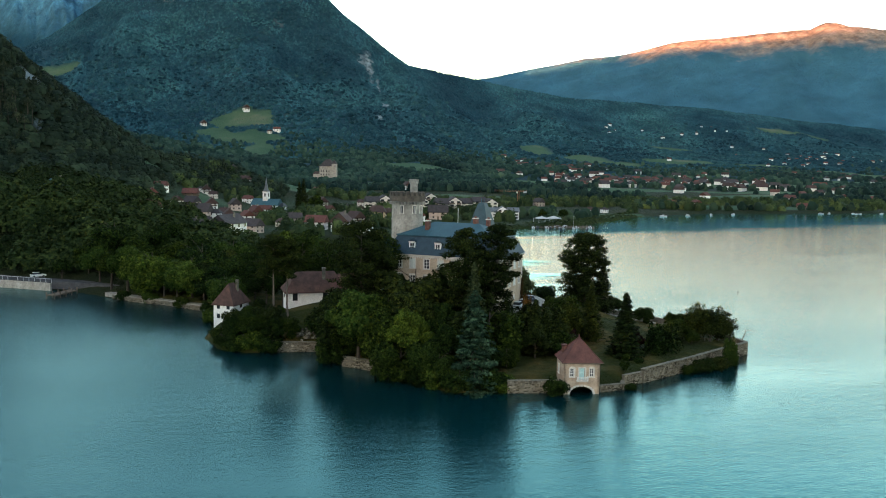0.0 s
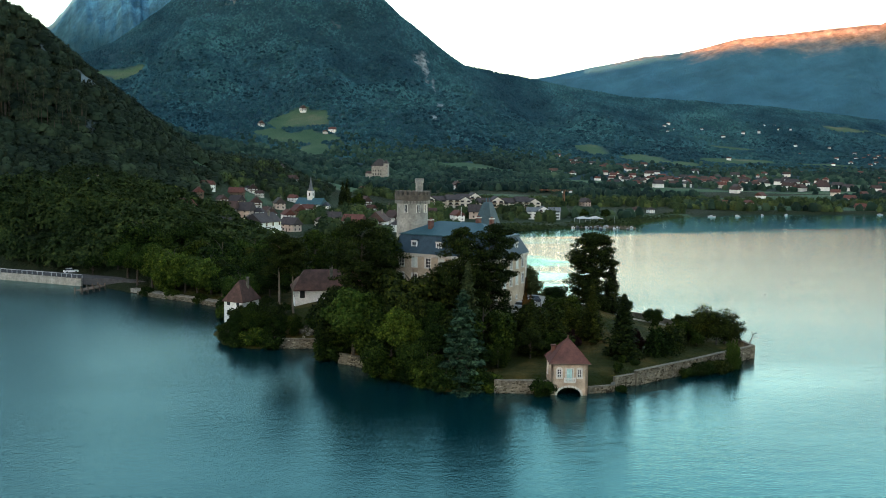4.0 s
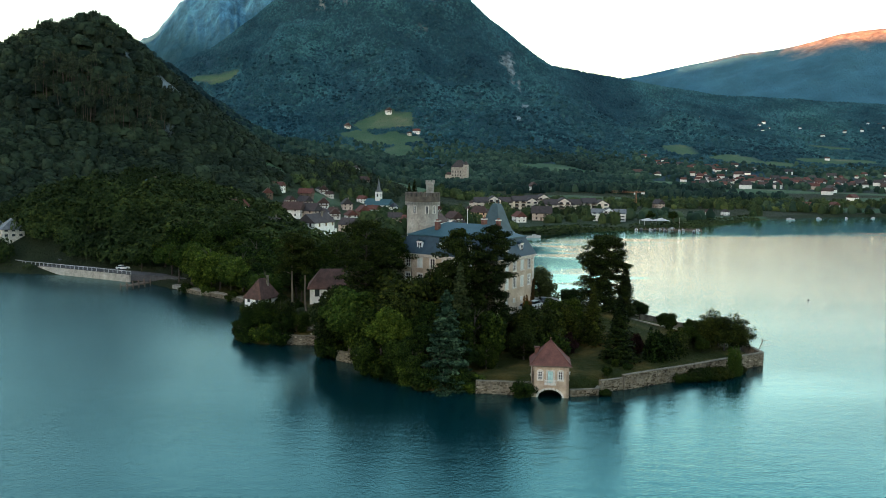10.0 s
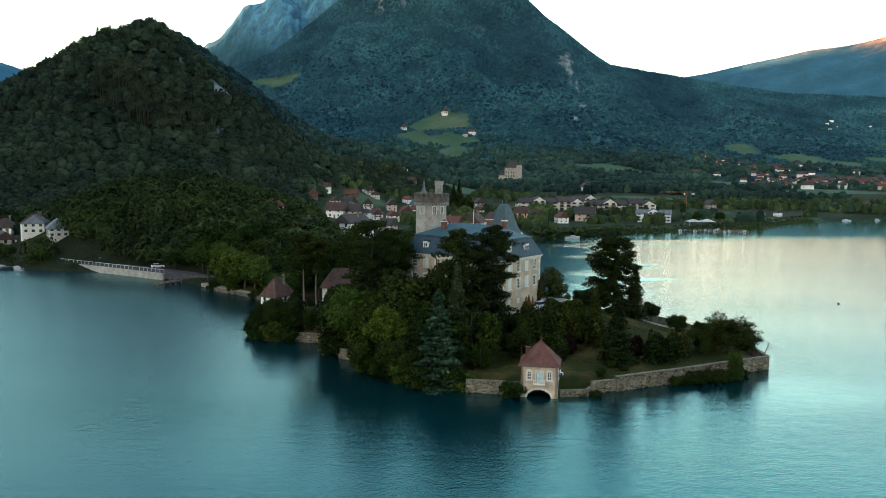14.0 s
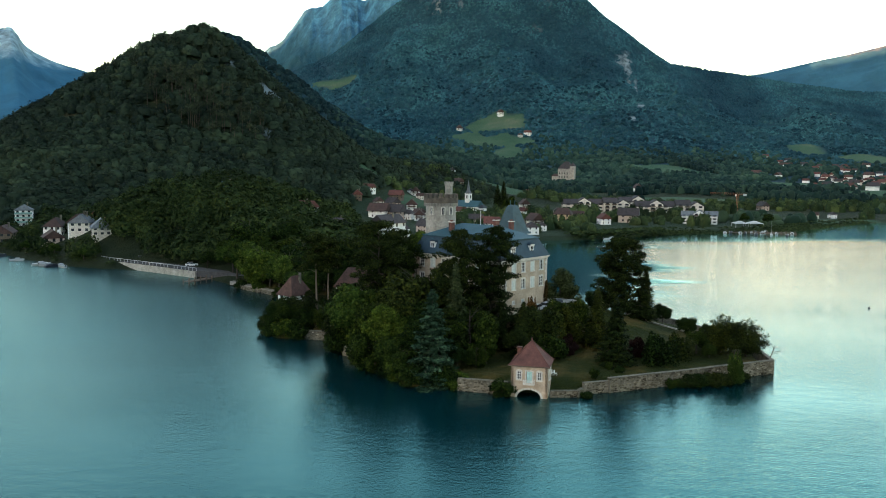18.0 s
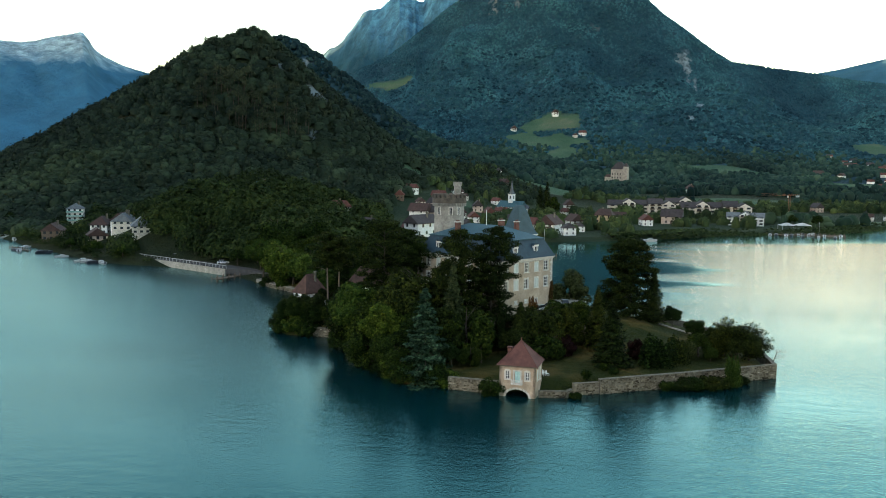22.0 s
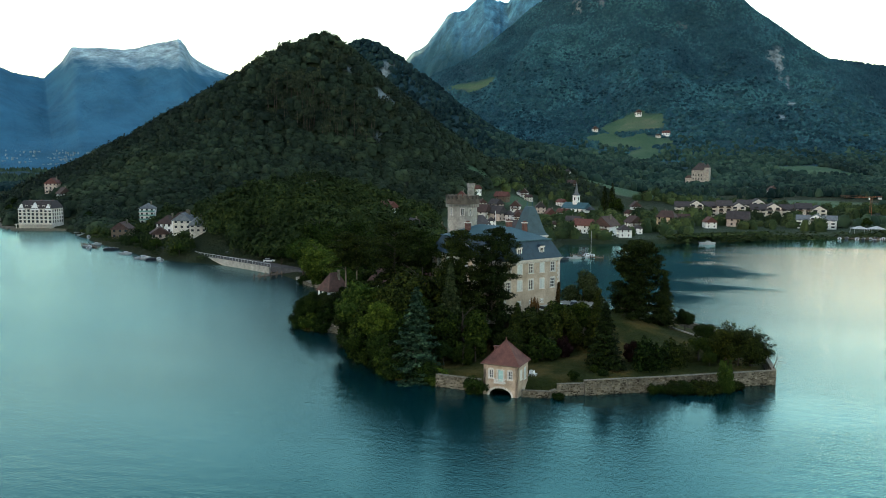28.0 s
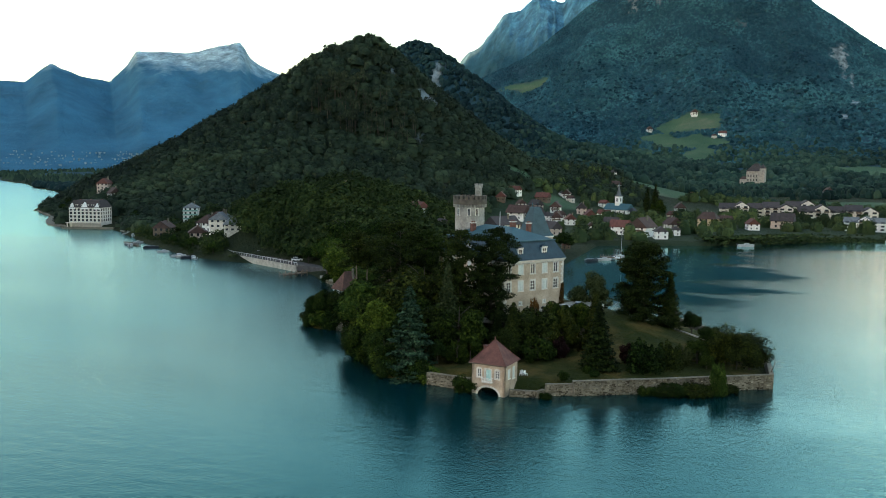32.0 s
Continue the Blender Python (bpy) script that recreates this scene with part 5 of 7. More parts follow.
tree("bush_b", "broad", "bush", 9.6, -1.0, 1.3, "low green bush at the waterline", z=-0.2, category="bush")
for k, (x, y, h) in enumerate(((24.5, 8.2, 1.8), (27.5, 9.8, 2.3), (30.0, 10.6, 2.0), (32.5, 11.4, 2.6), (36.5, 13.6, 1.6), (38.0, 16.4, 1.5), (29.0, 9.6, 2.5), (33.8, 12.2, 2.2), (26.0, 8.8, 1.5))):
    tree(("bush", "bush_b")[k % 2], ("broad", "dark")[k % 2], "bush", x, y, h, "scrubby dark green bush at the foot of the lake wall", "bushes along the wall", z=-0.3, width=1.1, category="bush")
for k, (x, y, h) in enumerate(((28.6, 24.4, 5.6), (33.2, 23.4, 5.2), (34.4, 30.4, 6.2), (30.0, 30.2, 5.0), (37.2, 33.8, 6.6), (27.2, 29.0, 4.6))):
    tree(("broad_c", "broad_a")[k % 2], ("olive", "broad", "dark")[k % 3], "bush", x, y, h, "thick spreading shrub between the lawn and the point", "shrubs by the point", z=1.6, width=0.85, category="bush")
tree("slim", "dark", "fir", -6.9, 21.2, 11.2, "slim dark fir below the castle", z=3)
tree("spruce", "olive", "fir", -15.2, 14.8, 20.5, "tall brownish-green conifer beside the blue spruce", z=3, width=0.8)
tree("slim", "dark", "fir", -2.4, 17.4, 13.0, "slim dark fir behind the pavilion lawn", z=2.5, width=1.2)
tree("yew", "autumn", "sapling", -1.2, 27.8, 12.6, "slender orange-brown sapling against the castle wall", z=7.6, width=0.38)
tree("broad_d", "olive", "linden", 3.6, 56.2, 15.0, "round olive-green tree beside the castle", z=4.4, width=1.0)

for k, (x, y, h) in enumerate(((-61.6, 37.6, 3.6), (-59.4, 35.6, 3.4), (-56.8, 34.8, 4.2), (-53.6, 35.0, 4.0), (-41.0, 28.6, 4.4), (-31.4, 11.6, 3.4), (-28.8, 9.0, 4.6),
                               (-26, 6.4, 3.2), (-23.6, 3.6, 4.2), (-21.0, 1.4, 3.8), (-15.4, 1.0, 3.4), (-13.0, 1.2, 3.0), (-63.4, 42.6, 3.4), (-94, 99.6, 2.6), (-86.4, 94.2, 3.0), (-77, 87.0, 2.6), (-69.4, 76.4, 3.0), (-67.2, 66, 3.4), (-52.6, 33.4, 3.4), (-40.4, 23.6, 5.0))):
    tree(("bush", "bush_b")[k % 2], ("broad", "broad", "bright")[k % 3], "bush", x, y, h + 0.4, "dense green bush overhanging the water", "bushes along the shore", z=-0.2, width=1.0, category="bush")

# screen of trees: plan place, top height, shape, leaf
for x, y, top, shape, leaf in (
        (-60.2, 37.6, 7.4, "broad_d", "broad"), (-60.8, 42, 7.6, "broad_d", "dark"), (-57.4, 43.6, 8.0, "broad_d", "broad"), (-57, 37, 9.0, "broad_d", "broad"), (-54.4, 37, 7.5, "broad_d", "broad"), (-38.6, 24.4, 14.6, "broad_d", "dark"), (-33.6, 19.4, 14.0, "broad_d", "broad"), (-41.4, 37, 9.0, "broad_d", "dark"), (-40, 32, 12.5, "broad_d", "broad"), (-58.6, 38.5, 6.5, "broad_b", "broad"), (-58, 38.5, 8.0, "broad_a", "dark"), (-56.5, 35.6, 7.4, "broad_b", "broad"), (-54, 38.5, 8.6, "broad_c", "dark"), (-56.5, 34, 4.0, "bush", "bright"),
        (-60.5, 37, 4.6, "bush", "broad"), (-52.6, 35.2, 7.0, "broad_a", "broad"), (-49.6, 36.6, 6.5, "broad_c", "broad"), (-40.6, 31, 12.6, "broad_d", "broad"), (-38.6, 27.6, 12.0, "broad_d", "broad"),
        (-36.5, 19.0, 15.2, "broad_b", "bright"), (-37.4, 23.0, 10.0, "broad_d", "broad"), (-31.8, 18.8, 10.4, "broad_c", "broad"), (-31, 13.4, 12.2, "broad_a", "broad"), (-28, 10.2, 12.8, "broad_b", "bright"),
        (-29.5, 8.6, 7.6, "broad_c", "broad"), (-25, 5.2, 8.0, "broad_a", "broad"), (-23.6, 3.4, 6.0, "broad_c", "broad"), (-21.6, 7.4, 10.4, "broad_b", "broad"), (-26.4, 16.4, 15.2, "broad_a", "dark"),
        (-21.5, 14.6, 13.2, "broad_b", "broad"), (-24.6, 24.8, 17.4, "broad_c", "dark"), (-19.6, 24.0, 18.4, "spruce", "broad"), (-17.2, 12.4, 12.6, "broad_a", "dark"), (-12.4, 13.6, 11.6, "broad_c", "broad"),
        (-8.9, 11.0, 7.6, "broad_b", "broad"), (-10.4, 8.0, 5.6, "broad_c", "broad"), (-13.6, 6.2, 6.6, "broad_a", "broad"), (-14.2, 0.8, 4.0, "bush", "broad"), (-20.4, 1.2, 4.6, "bush_b", "broad"),
        (-3.0, 15.2, 8.6, "broad_a", "dark"), (0.2, 22.6, 11.2, "broad_c", "dark"), (3.6, 25.6, 12.4, "broad_b", "broad"), (7.4, 29.4, 12.0, "broad_a", "broad"), (6.6, 33.6, 10.2, "bush", "bright"),
        (2.8, 17.2, 7.2, "bush_b", "broad"), (-29.6, 27.4, 14.2, "broad_b", "broad"), (-33.6, 28.6, 13.6, "broad_a", "dark"), (-30.6, 21.0, 12.4, "broad_c", "broad"),
        (21.8, 58, 7.4, "broad_b", "broad"), (27.4, 52.2, 7.6, "broad_a", "broad"), (31.6, 44.0, 6.2, "broad_c", "broad"), (13.2, 62, 8.6, "broad_c", "broad"), (34.6, 36.6, 6.4, "broad_b", "broad"),
        (-55.8, 50.0, 8.4, "broad_b", "dark"), (-51.2, 46.0, 7.4, "broad_a", "broad"), (-45.2, 62.0, 13.0, "broad_c", "broad"), (-36.6, 60.4, 15.0, "broad_a", "broad"),
        (-51.0, 68.0, 14.0, "broad_b", "broad"), (-31, 70, 16, "broad_c", "broad"), (-20, 72, 15, "broad_a", "broad"), (-24, 84, 13, "broad_b", "bright"), (-40, 84, 15, "broad_c", "broad")):
    tree(shape, leaf, "bush" if "bush" in shape else "tree", x, y, top, ("yellow-green " if leaf == "bright" else "dark " if leaf == "dark" else "") + ("leafy bush on the islet" if "bush" in shape else "leafy broadleaf tree on the islet"),
         "islet trees", category="bush" if "bush" in shape else "tree")
tree("pine", "dark", "pine", -52.3, 45.0, 23.0, "tall pine with a bare pale trunk", "tall pines", bark="barkpale")
tree("pine", "dark", "pine", -49.6, 45.4, 22.0, "tall pine with a bare pale trunk", "tall pines", bark="barkpale")
tree("pine_b", "dark", "pine", -34.8, 33.0, 27.0, "broad dark pine beside the castle")
for x, y, top in ((-46, 72, 21), (-55, 70, 19), (-29, 66, 20), (-31, 39, 24.5)):
    tree("pine_b", "broad", "pine", x, y, top, "broad green pine near the gatehouse", "tall pines")

# heap of tumbled stones on the bank below the tall pines
rk = random.Random(21)
bm = bmesh.new()
for _ in range(46):
    x, y = rk.uniform(-47.5, -42.6), rk.uniform(34.2, 40.0)
    r = bmesh.ops.create_icosphere(bm, subdivisions=1, radius=rk.uniform(0.22, 0.55))
    z = float(land(np.array([x]), np.array([y]))[0])
    for v in r["verts"]:
        v.co = Vector((v.co.x * rk.uniform(0.8, 1.3) + x, v.co.y * rk.uniform(0.8, 1.2) + y, v.co.z * rk.uniform(0.6, 1.0) + z + 0.1))
tagged(part("stone_heap", bm, M["stones"]), "heap of tumbled pale stones on the grassy bank", "stones", kind="stuff")

# ---- houses ----
M["cream"] = plain("cream_house_paint", (0.52, 0.47, 0.4), (0.66, 0.61, 0.53), 0.3, 0.9, 0.1, 0.01)
M["rose"] = plain("rose_house_paint", (0.44, 0.34, 0.28), (0.55, 0.44, 0.37), 0.3, 0.9, 0.1, 0.01)
M["orange"] = plain("orange_house_paint", (0.46, 0.33, 0.2), (0.58, 0.42, 0.27), 0.3, 0.9, 0.1, 0.01)
M["browntile"] = plain("brown_tile", (0.04, 0.024, 0.021), (0.075, 0.043, 0.036), 0.6, 0.9, 0.3, 0.03)
M["darktile"] = plain("dark_brown_roof", (0.03, 0.025, 0.026), (0.056, 0.046, 0.046), 0.6, 0.85, 0.3, 0.03)
M["redtile"] = plain("bright_red_tile", (0.075, 0.03, 0.024), (0.125, 0.048, 0.037), 0.6, 0.9, 0.3, 0.03)
M["navy"] = plain("dark_blue_slate", (0.012, 0.015, 0.024), (0.026, 0.031, 0.044), 0.7, 0.6, 0.4, 0.02, spec=0.4)
M["oldtile"] = plain("old_brown_tile", (0.05, 0.028, 0.022), (0.105, 0.055, 0.042), 0.7, 0.9, 0.5, 0.03, second=9)
M["greyslate"] = plain("grey_slate", (0.075, 0.085, 0.095), (0.13, 0.145, 0.155), 0.6, 0.7, 0.3, 0.02)
M["metal"] = plain("painted_metal", (0.4, 0.4, 0.4), (0.55, 0.55, 0.55), 2, 0.5, 0.0, 0.01, metal=0.3)
M["cranered"] = plain("crane_red_paint", (0.26, 0.1, 0.05), (0.34, 0.13, 0.065), 1, 0.6, 0.0)


def gable_roof(w, l, h, rh, over, hip=0.0):
    """A thick roof over a body w (x) by l (y): ridge along y; hip pulls the ridge ends in."""
    a, b = w / 2 + over, l / 2 + over
    t = 0.22
    dz = -rh * over / (w / 2) * 0.9
    v = [(-a, -b, h + dz), (a, -b, h + dz), (a, b, h + dz), (-a, b, h + dz), (0, -b + hip, h + rh), (0, b - hip, h + rh)]
    v += [(x, y, z - t) for x, y, z in v[:4]] + [(0, -b + hip, h + rh - t), (0, b - hip, h + rh - t)]
    return poly(v, [(1, 2, 5, 4), (3, 0, 4, 5), (0, 1, 7, 6), (1, 2, 8, 7), (2, 3, 9, 8), (3, 0, 6, 9), (0, 1, 4), (2, 3, 5), (6, 7, 8, 9)])


def house(name, w, l, h, rh, wall, roof, label, floors=2, over=0.6, hip=0.0, cols=(3, 4), balcony=False, shutter="browntile", chim=True, category="house"):
    root = empty(name, Matrix(), label, category)
    zz = rh * (1 if hip <= 0 else 0)
    bm = boxed(-w / 2, w / 2, -l / 2, l / 2, -2.5, h)
    part("wall", bm, M[wall], root)
    if zz:
        for sy in (-1, 1):
            y0, y1 = sorted((sy * l / 2, sy * (l / 2 - 0.3)))
            part("gable", poly([(-w / 2, y0, h), (w / 2, y0, h), (0, y0, h + rh - 0.25), (-w / 2, y1, h), (w / 2, y1, h), (0, y1, h + rh - 0.25)],
                               [(0, 1, 2), (5, 4, 3), (0, 3, 4, 1), (1, 4, 5, 2), (2, 5, 3, 0)]), M[wall], root)
    part("roof", gable_roof(w, l, h, rh, over, hip), M[roof], root)
    if not cols:
        return root
    fh = h / floors
    for f in range(floors):
        z = f * fh + fh * 0.32
        for side, n, span in ((0, cols[0], w), (1, cols[1], l)):
            for k in range(n):
                t = (k + 0.5) / n * span - span / 2
                for sg in (-1, 1):
                    if sg == 1 and (k + f) % 2:
                        continue
                    ww, wh = 0.55, fh * 0.48
                    if side == 0:
                        win = part("window", boxed(t - ww, t + ww, sg * l / 2 - 0.06, sg * l / 2 + 0.06, z, z + wh), M["glass"], root)
                    else:
                        win = part("window", boxed(sg * w / 2 - 0.06, sg * w / 2 + 0.06, t - ww, t + ww, z, z + wh), M["glass"], root)
    part("door", boxed(-w / 2 - 0.08, -w / 2 + 0.04, -0.5, 0.5, -0.4, 2.1), M["wood"], root)
    if balcony:
        b = part("balcony", boxed(-w / 2 * 0.8, w / 2 * 0.8, -l / 2 - 1.2, -l / 2, fh - 0.15, fh), M["wood"], root, "wooden balcony")
        part("railing", boxed(-w / 2 * 0.8, w / 2 * 0.8, -l / 2 - 1.2, -l / 2 - 1.1, fh, fh + 0.9), M["wood"], b)
    if chim:
        c = part("chimney", boxed(w * 0.15, w * 0.15 + 0.7, l * 0.1, l * 0.1 + 0.7, h, h + rh + 0.8), M["stone"], root)
        part("cap", boxed(w * 0.15 - 0.1, w * 0.15 + 0.8, l * 0.1 - 0.1, l * 0.1 + 0.8, h + rh + 0.8, h + rh + 0.95), M["stone"], c)
    return root


def zland(x, y):
    return float(land(np.array([float(x)]), np.array([float(y)]))[0])


def stand(root, x, y, rz, z=None, s=1.0):
    root.matrix_world = pose(x, y, zland(x, y) if z is None else z, 0, 0, rz) @ Matrix.Scale(s, 4)
    return root


# ---- on the islet: gatehouse, boathouse, cars ----
stand(house("boathouse", 7.0, 9.0, 6.0, 5.6, "white", "oldtile", "white boathouse with a hipped brown tile roof by the water", 2, 0.5, 3.4, (2, 3)), -62.4, 58, -28, 2.2, 0.72)
gh_ = house("gatehouse", 7.4, 13.5, 3.6, 3.6, "white", "oldtile", "long white gatehouse with a hipped red tile roof", 1, 0.6, 3.0, (2, 4))
for k in (-2.6, 2.6):
    part("eyebrow_dormer", boxed(-2.9, -1.6, k - 0.6, k + 0.6, 4.4, 5.6, bev=0.25), M["oldtile"], gh_)
stand(gh_, -43.5, 56, -82, 6.2)
stand(house("annex", 6.5, 9, 3.2, 2.8, "rose", "tile", "low annex with a red tile roof beside the castle", 1, 0.5, 0, (2, 2)), -33.5, 55.5, -82, 7.2)

CAR = {}


def car(x, y, rz, z, paint, colour):
    root = empty("car", pose(x, y, z, 0, 0, rz), colour + " car parked on the ground", "car", "parked cars")
    if paint not in CAR:
        body = poly([(-2.1, -0.85, 0.28), (2.1, -0.85, 0.28), (2.1, 0.85, 0.28), (-2.1, 0.85, 0.28), (-2.15, -0.88, 0.8), (2.1, -0.86, 0.72), (2.1, 0.86, 0.72), (-2.15, 0.88, 0.8),
                     (-2.0, -0.82, 0.92), (1.0, -0.84, 0.9), (1.0, 0.84, 0.9), (-2.0, 0.82, 0.92)],
                    [(3, 2, 1, 0), (0, 1, 5, 4), (1, 2, 6, 5), (2, 3, 7, 6), (3, 0, 4, 7), (4, 5, 9, 8), (5, 6, 10, 9), (6, 7, 11, 10), (7, 4, 8, 11), (8, 9, 10, 11)])
        cab = poly([(-1.9, -0.78, 0.9), (1.0, -0.78, 0.9), (1.0, 0.78, 0.9), (-1.9, 0.78, 0.9), (-1.5, -0.62, 1.42), (0.3, -0.62, 1.42), (0.3, 0.62, 1.42), (-1.5, 0.62, 1.42)],
                   [(0, 1, 5, 4), (1, 2, 6, 5), (2, 3, 7, 6), (3, 0, 4, 7)])
        top = boxed(-1.52, 0.32, -0.63, 0.63, 1.41, 1.47)
        CAR[paint] = [(nm, part(nm, b, M[mt], root).data) for nm, b, mt in (("body", body, paint), ("glazing", cab, "glass"), ("roof", top, paint))]
        for wx in (-1.3, 1.3):
            for wy in (-0.8, 0.8):
                bm = bmesh.new()
                bmesh.ops.create_cone(bm, cap_ends=True, segments=14, radius1=0.32, radius2=0.32, depth=0.2, matrix=Matrix.Translation((wx, wy, 0.32)) @ Matrix.Rotation(math.pi / 2, 4, "X"))
                w = part("wheel", bm, M["asphalt"], root)
                CAR[paint].append(("wheel", w.data))
    else:
        for nm, me in CAR[paint]:
            new(nm, me).parent = root
    return root


M["carsilver"] = plain("silver_car_paint", (0.42, 0.44, 0.46), (0.5, 0.52, 0.54), 1, 0.3, 0, metal=0.4)
M["carwhite"] = plain("white_car_paint", (0.7, 0.7, 0.7), (0.78, 0.78, 0.78), 1, 0.3, 0)
M["gelcoat"] = plain("weathered_white_gelcoat", (0.34, 0.35, 0.35), (0.44, 0.45, 0.45), 1, 0.4, 0)
M["cardark"] = plain("dark_car_paint", (0.03, 0.035, 0.045), (0.05, 0.055, 0.07), 1, 0.3, 0)
for x, y, rz, p, c in ((-0.6, 36.6, 60, "carsilver", "silver"), (1.6, 39.8, 55, "carsilver", "silver"), (3.8, 44.5, 100, "cardark", "dark")):
    car(x, y, rz, 7.78, p, c)
for x, y, rz, p, c in ((-36.5, 45.5, 20, "carwhite", "white"), (-39.5, 46.5, 15, "cardark", "dark"), (-34.6, 47.5, 30, "cardark", "dark")):
    car(x, y, rz, zland(x, y), p, c)

# white garden chairs and a table by the pavilion
for k, (x, y) in enumerate(((3.3, 4.6), (4.1, 5.0), (3.5, 5.6))):
    ch_ = empty("garden_chair", pose(x, y, zland(x, y), 0, 0, 70 * k), "white plastic garden chair on the lawn", "chair", "garden chairs")
    part("seat", boxed(-0.25, 0.25, -0.25, 0.25, 0.4, 0.45), M["white"], ch_)
    part("backrest", boxed(-0.25, 0.25, 0.22, 0.28, 0.45, 0.95), M["white"], ch_)
    for sx in (-0.22, 0.22):
        for sy in (-0.22, 0.22):
            part("leg", boxed(sx - 0.025, sx + 0.025, sy - 0.025, sy + 0.025, 0, 0.4), M["white"], ch_)

# bare dead tree leaning over the point
rng = np.random.RandomState(3)
dv, df = trunk_mesh(3.0, 0.12, [(1.0, 0.2, 1.8, 0.5), (1.6, -0.5, 2.0, 0.35), (2.0, 0.9, 1.4, 0.7), (2.4, -0.2, 1.6, 0.3), (2.2, 2.6, 1.0, 0.8)], rng, 0.12)
dead = empty("dead_tree", pose(44.0, 23.4, 2.4, 0, 18, 0), "bare leafless tree leaning over the lake wall", "tree")
raw("trunk", dv, df, M["barkpale"], dead)

# ---- lakeside road with its wall, and the jetty ----
def strip(name, pts, half, z0, z1, mat, parent=None, offset=0.0):
    p = np.array(pts, float)
    d = np.gradient(p, axis=0)
    d /= np.linalg.norm(d, axis=1)[:, None]
    nrm = np.stack([-d[:, 1], d[:, 0]], 1)
    a, b = p + nrm * (offset - half), p + nrm * (offset + half)
    n = len(p)
    v = np.concatenate([np.c_[a, np.full(n, z0)], np.c_[b, np.full(n, z0)], np.c_[b, np.full(n, z1)], np.c_[a, np.full(n, z1)]])
    f = []
    for i in range(n - 1):
        for k in range(4):
            k2 = (k + 1) % 4
            f.append((k * n + i, k2 * n + i, k2 * n + i + 1, k * n + i + 1))
    f += [(0, n, 2 * n, 3 * n), (n - 1, 4 * n - 1, 3 * n - 1, 2 * n - 1)]
    bm = poly([tuple(q) for q in v], f)
    return part(name, bm, M[mat], parent)


ROAD = [(-96, 112), (-105, 117), (-116, 120), (-130, 127), (-145, 134), (-160, 141), (-173, 149), (-186, 164), (-204, 180), (-226, 196)]
tagged(strip("road", ROAD, 3.0, 0.5, 2.55, "asphalt"), "narrow asphalt lakeside road", "road", kind="structure")
rw_ = tagged(strip("road_wall", ROAD[2:7], 0.35, -1.5, 2.2, "towerstone", offset=3.4), "pale stone retaining wall along the lakeside road", "wall")
gr = empty("guard_rail", Matrix(), "low pale parapet rail along the lakeside road", "railing")
for (ax, ay), (bx, by) in zip(ROAD[2:6], ROAD[3:7]):
    L = math.hypot(bx - ax, by - ay)
    m = pose(ax, ay, 2.55, 0, 0, math.degrees(math.atan2(by - ay, bx - ax)))
    place(part("rail", boxed(0, L, 3.0, 3.12, 0.75, 0.9), M["metal"], gr), m)
    for k in range(int(L / 2)):
        place(part("post", boxed(k * 2, k * 2 + 0.12, 3.0, 3.12, -0.2, 0.76), M["metal"], gr), m)
for x, y, rz, p, c in ((-124, 127.5, 28, "carwhite", "white"), (-150, 141, 26, "cardark", "dark"), (-160.5, 146.5, 32, "carsilver", "silver")):
    car(x, y, rz, 2.57, p, c)


def jetty(x0, y0, x1, y1, w, z, label):
    L = math.hypot(x1 - x0, y1 - y0)
    root = empty("jetty", pose(x0, y0, 0, 0, 0, math.degrees(math.atan2(y1 - y0, x1 - x0))), label, "jetty")
    n = int(L / 0.3)
    for k in range(n):
        part("plank", boxed(k * 0.3, k * 0.3 + 0.27, -w / 2, w / 2, z - 0.08, z), M["wood"], root)
    for sy in (-1, 1):
        part("beam", boxed(0, L, sy * w / 2 * 0.8 - 0.1, sy * w / 2 * 0.8 + 0.1, z - 0.32, z - 0.085), M["wood"], root)
        for k in range(int(L / 2.5) + 1):
            part("post", boxed(k * 2.5 - 0.13, k * 2.5 + 0.13, sy * w / 2 * 0.8 - 0.13, sy * w / 2 * 0.8 + 0.13, -3, z + 0.8), M["wood"], root)
    return root


jetty(-110, 111, -113.4, 101.5, 3.0, 1.15, "dark wooden jetty on posts")
jetty(-27, 213, -13, 207, 2.2, 0.7, "long wooden landing stage")
jetty(-232, 160, -248, 168, 1.6, 0.6, "small wooden landing stage")
jetty(92, 352, 132, 346, 2.4, 0.7, "long wooden marina pontoon on posts")
jetty(96, 358, 134, 356, 2.4, 0.7, "long wooden marina pontoon on posts")

# ---- boats ----
BOAT = {}


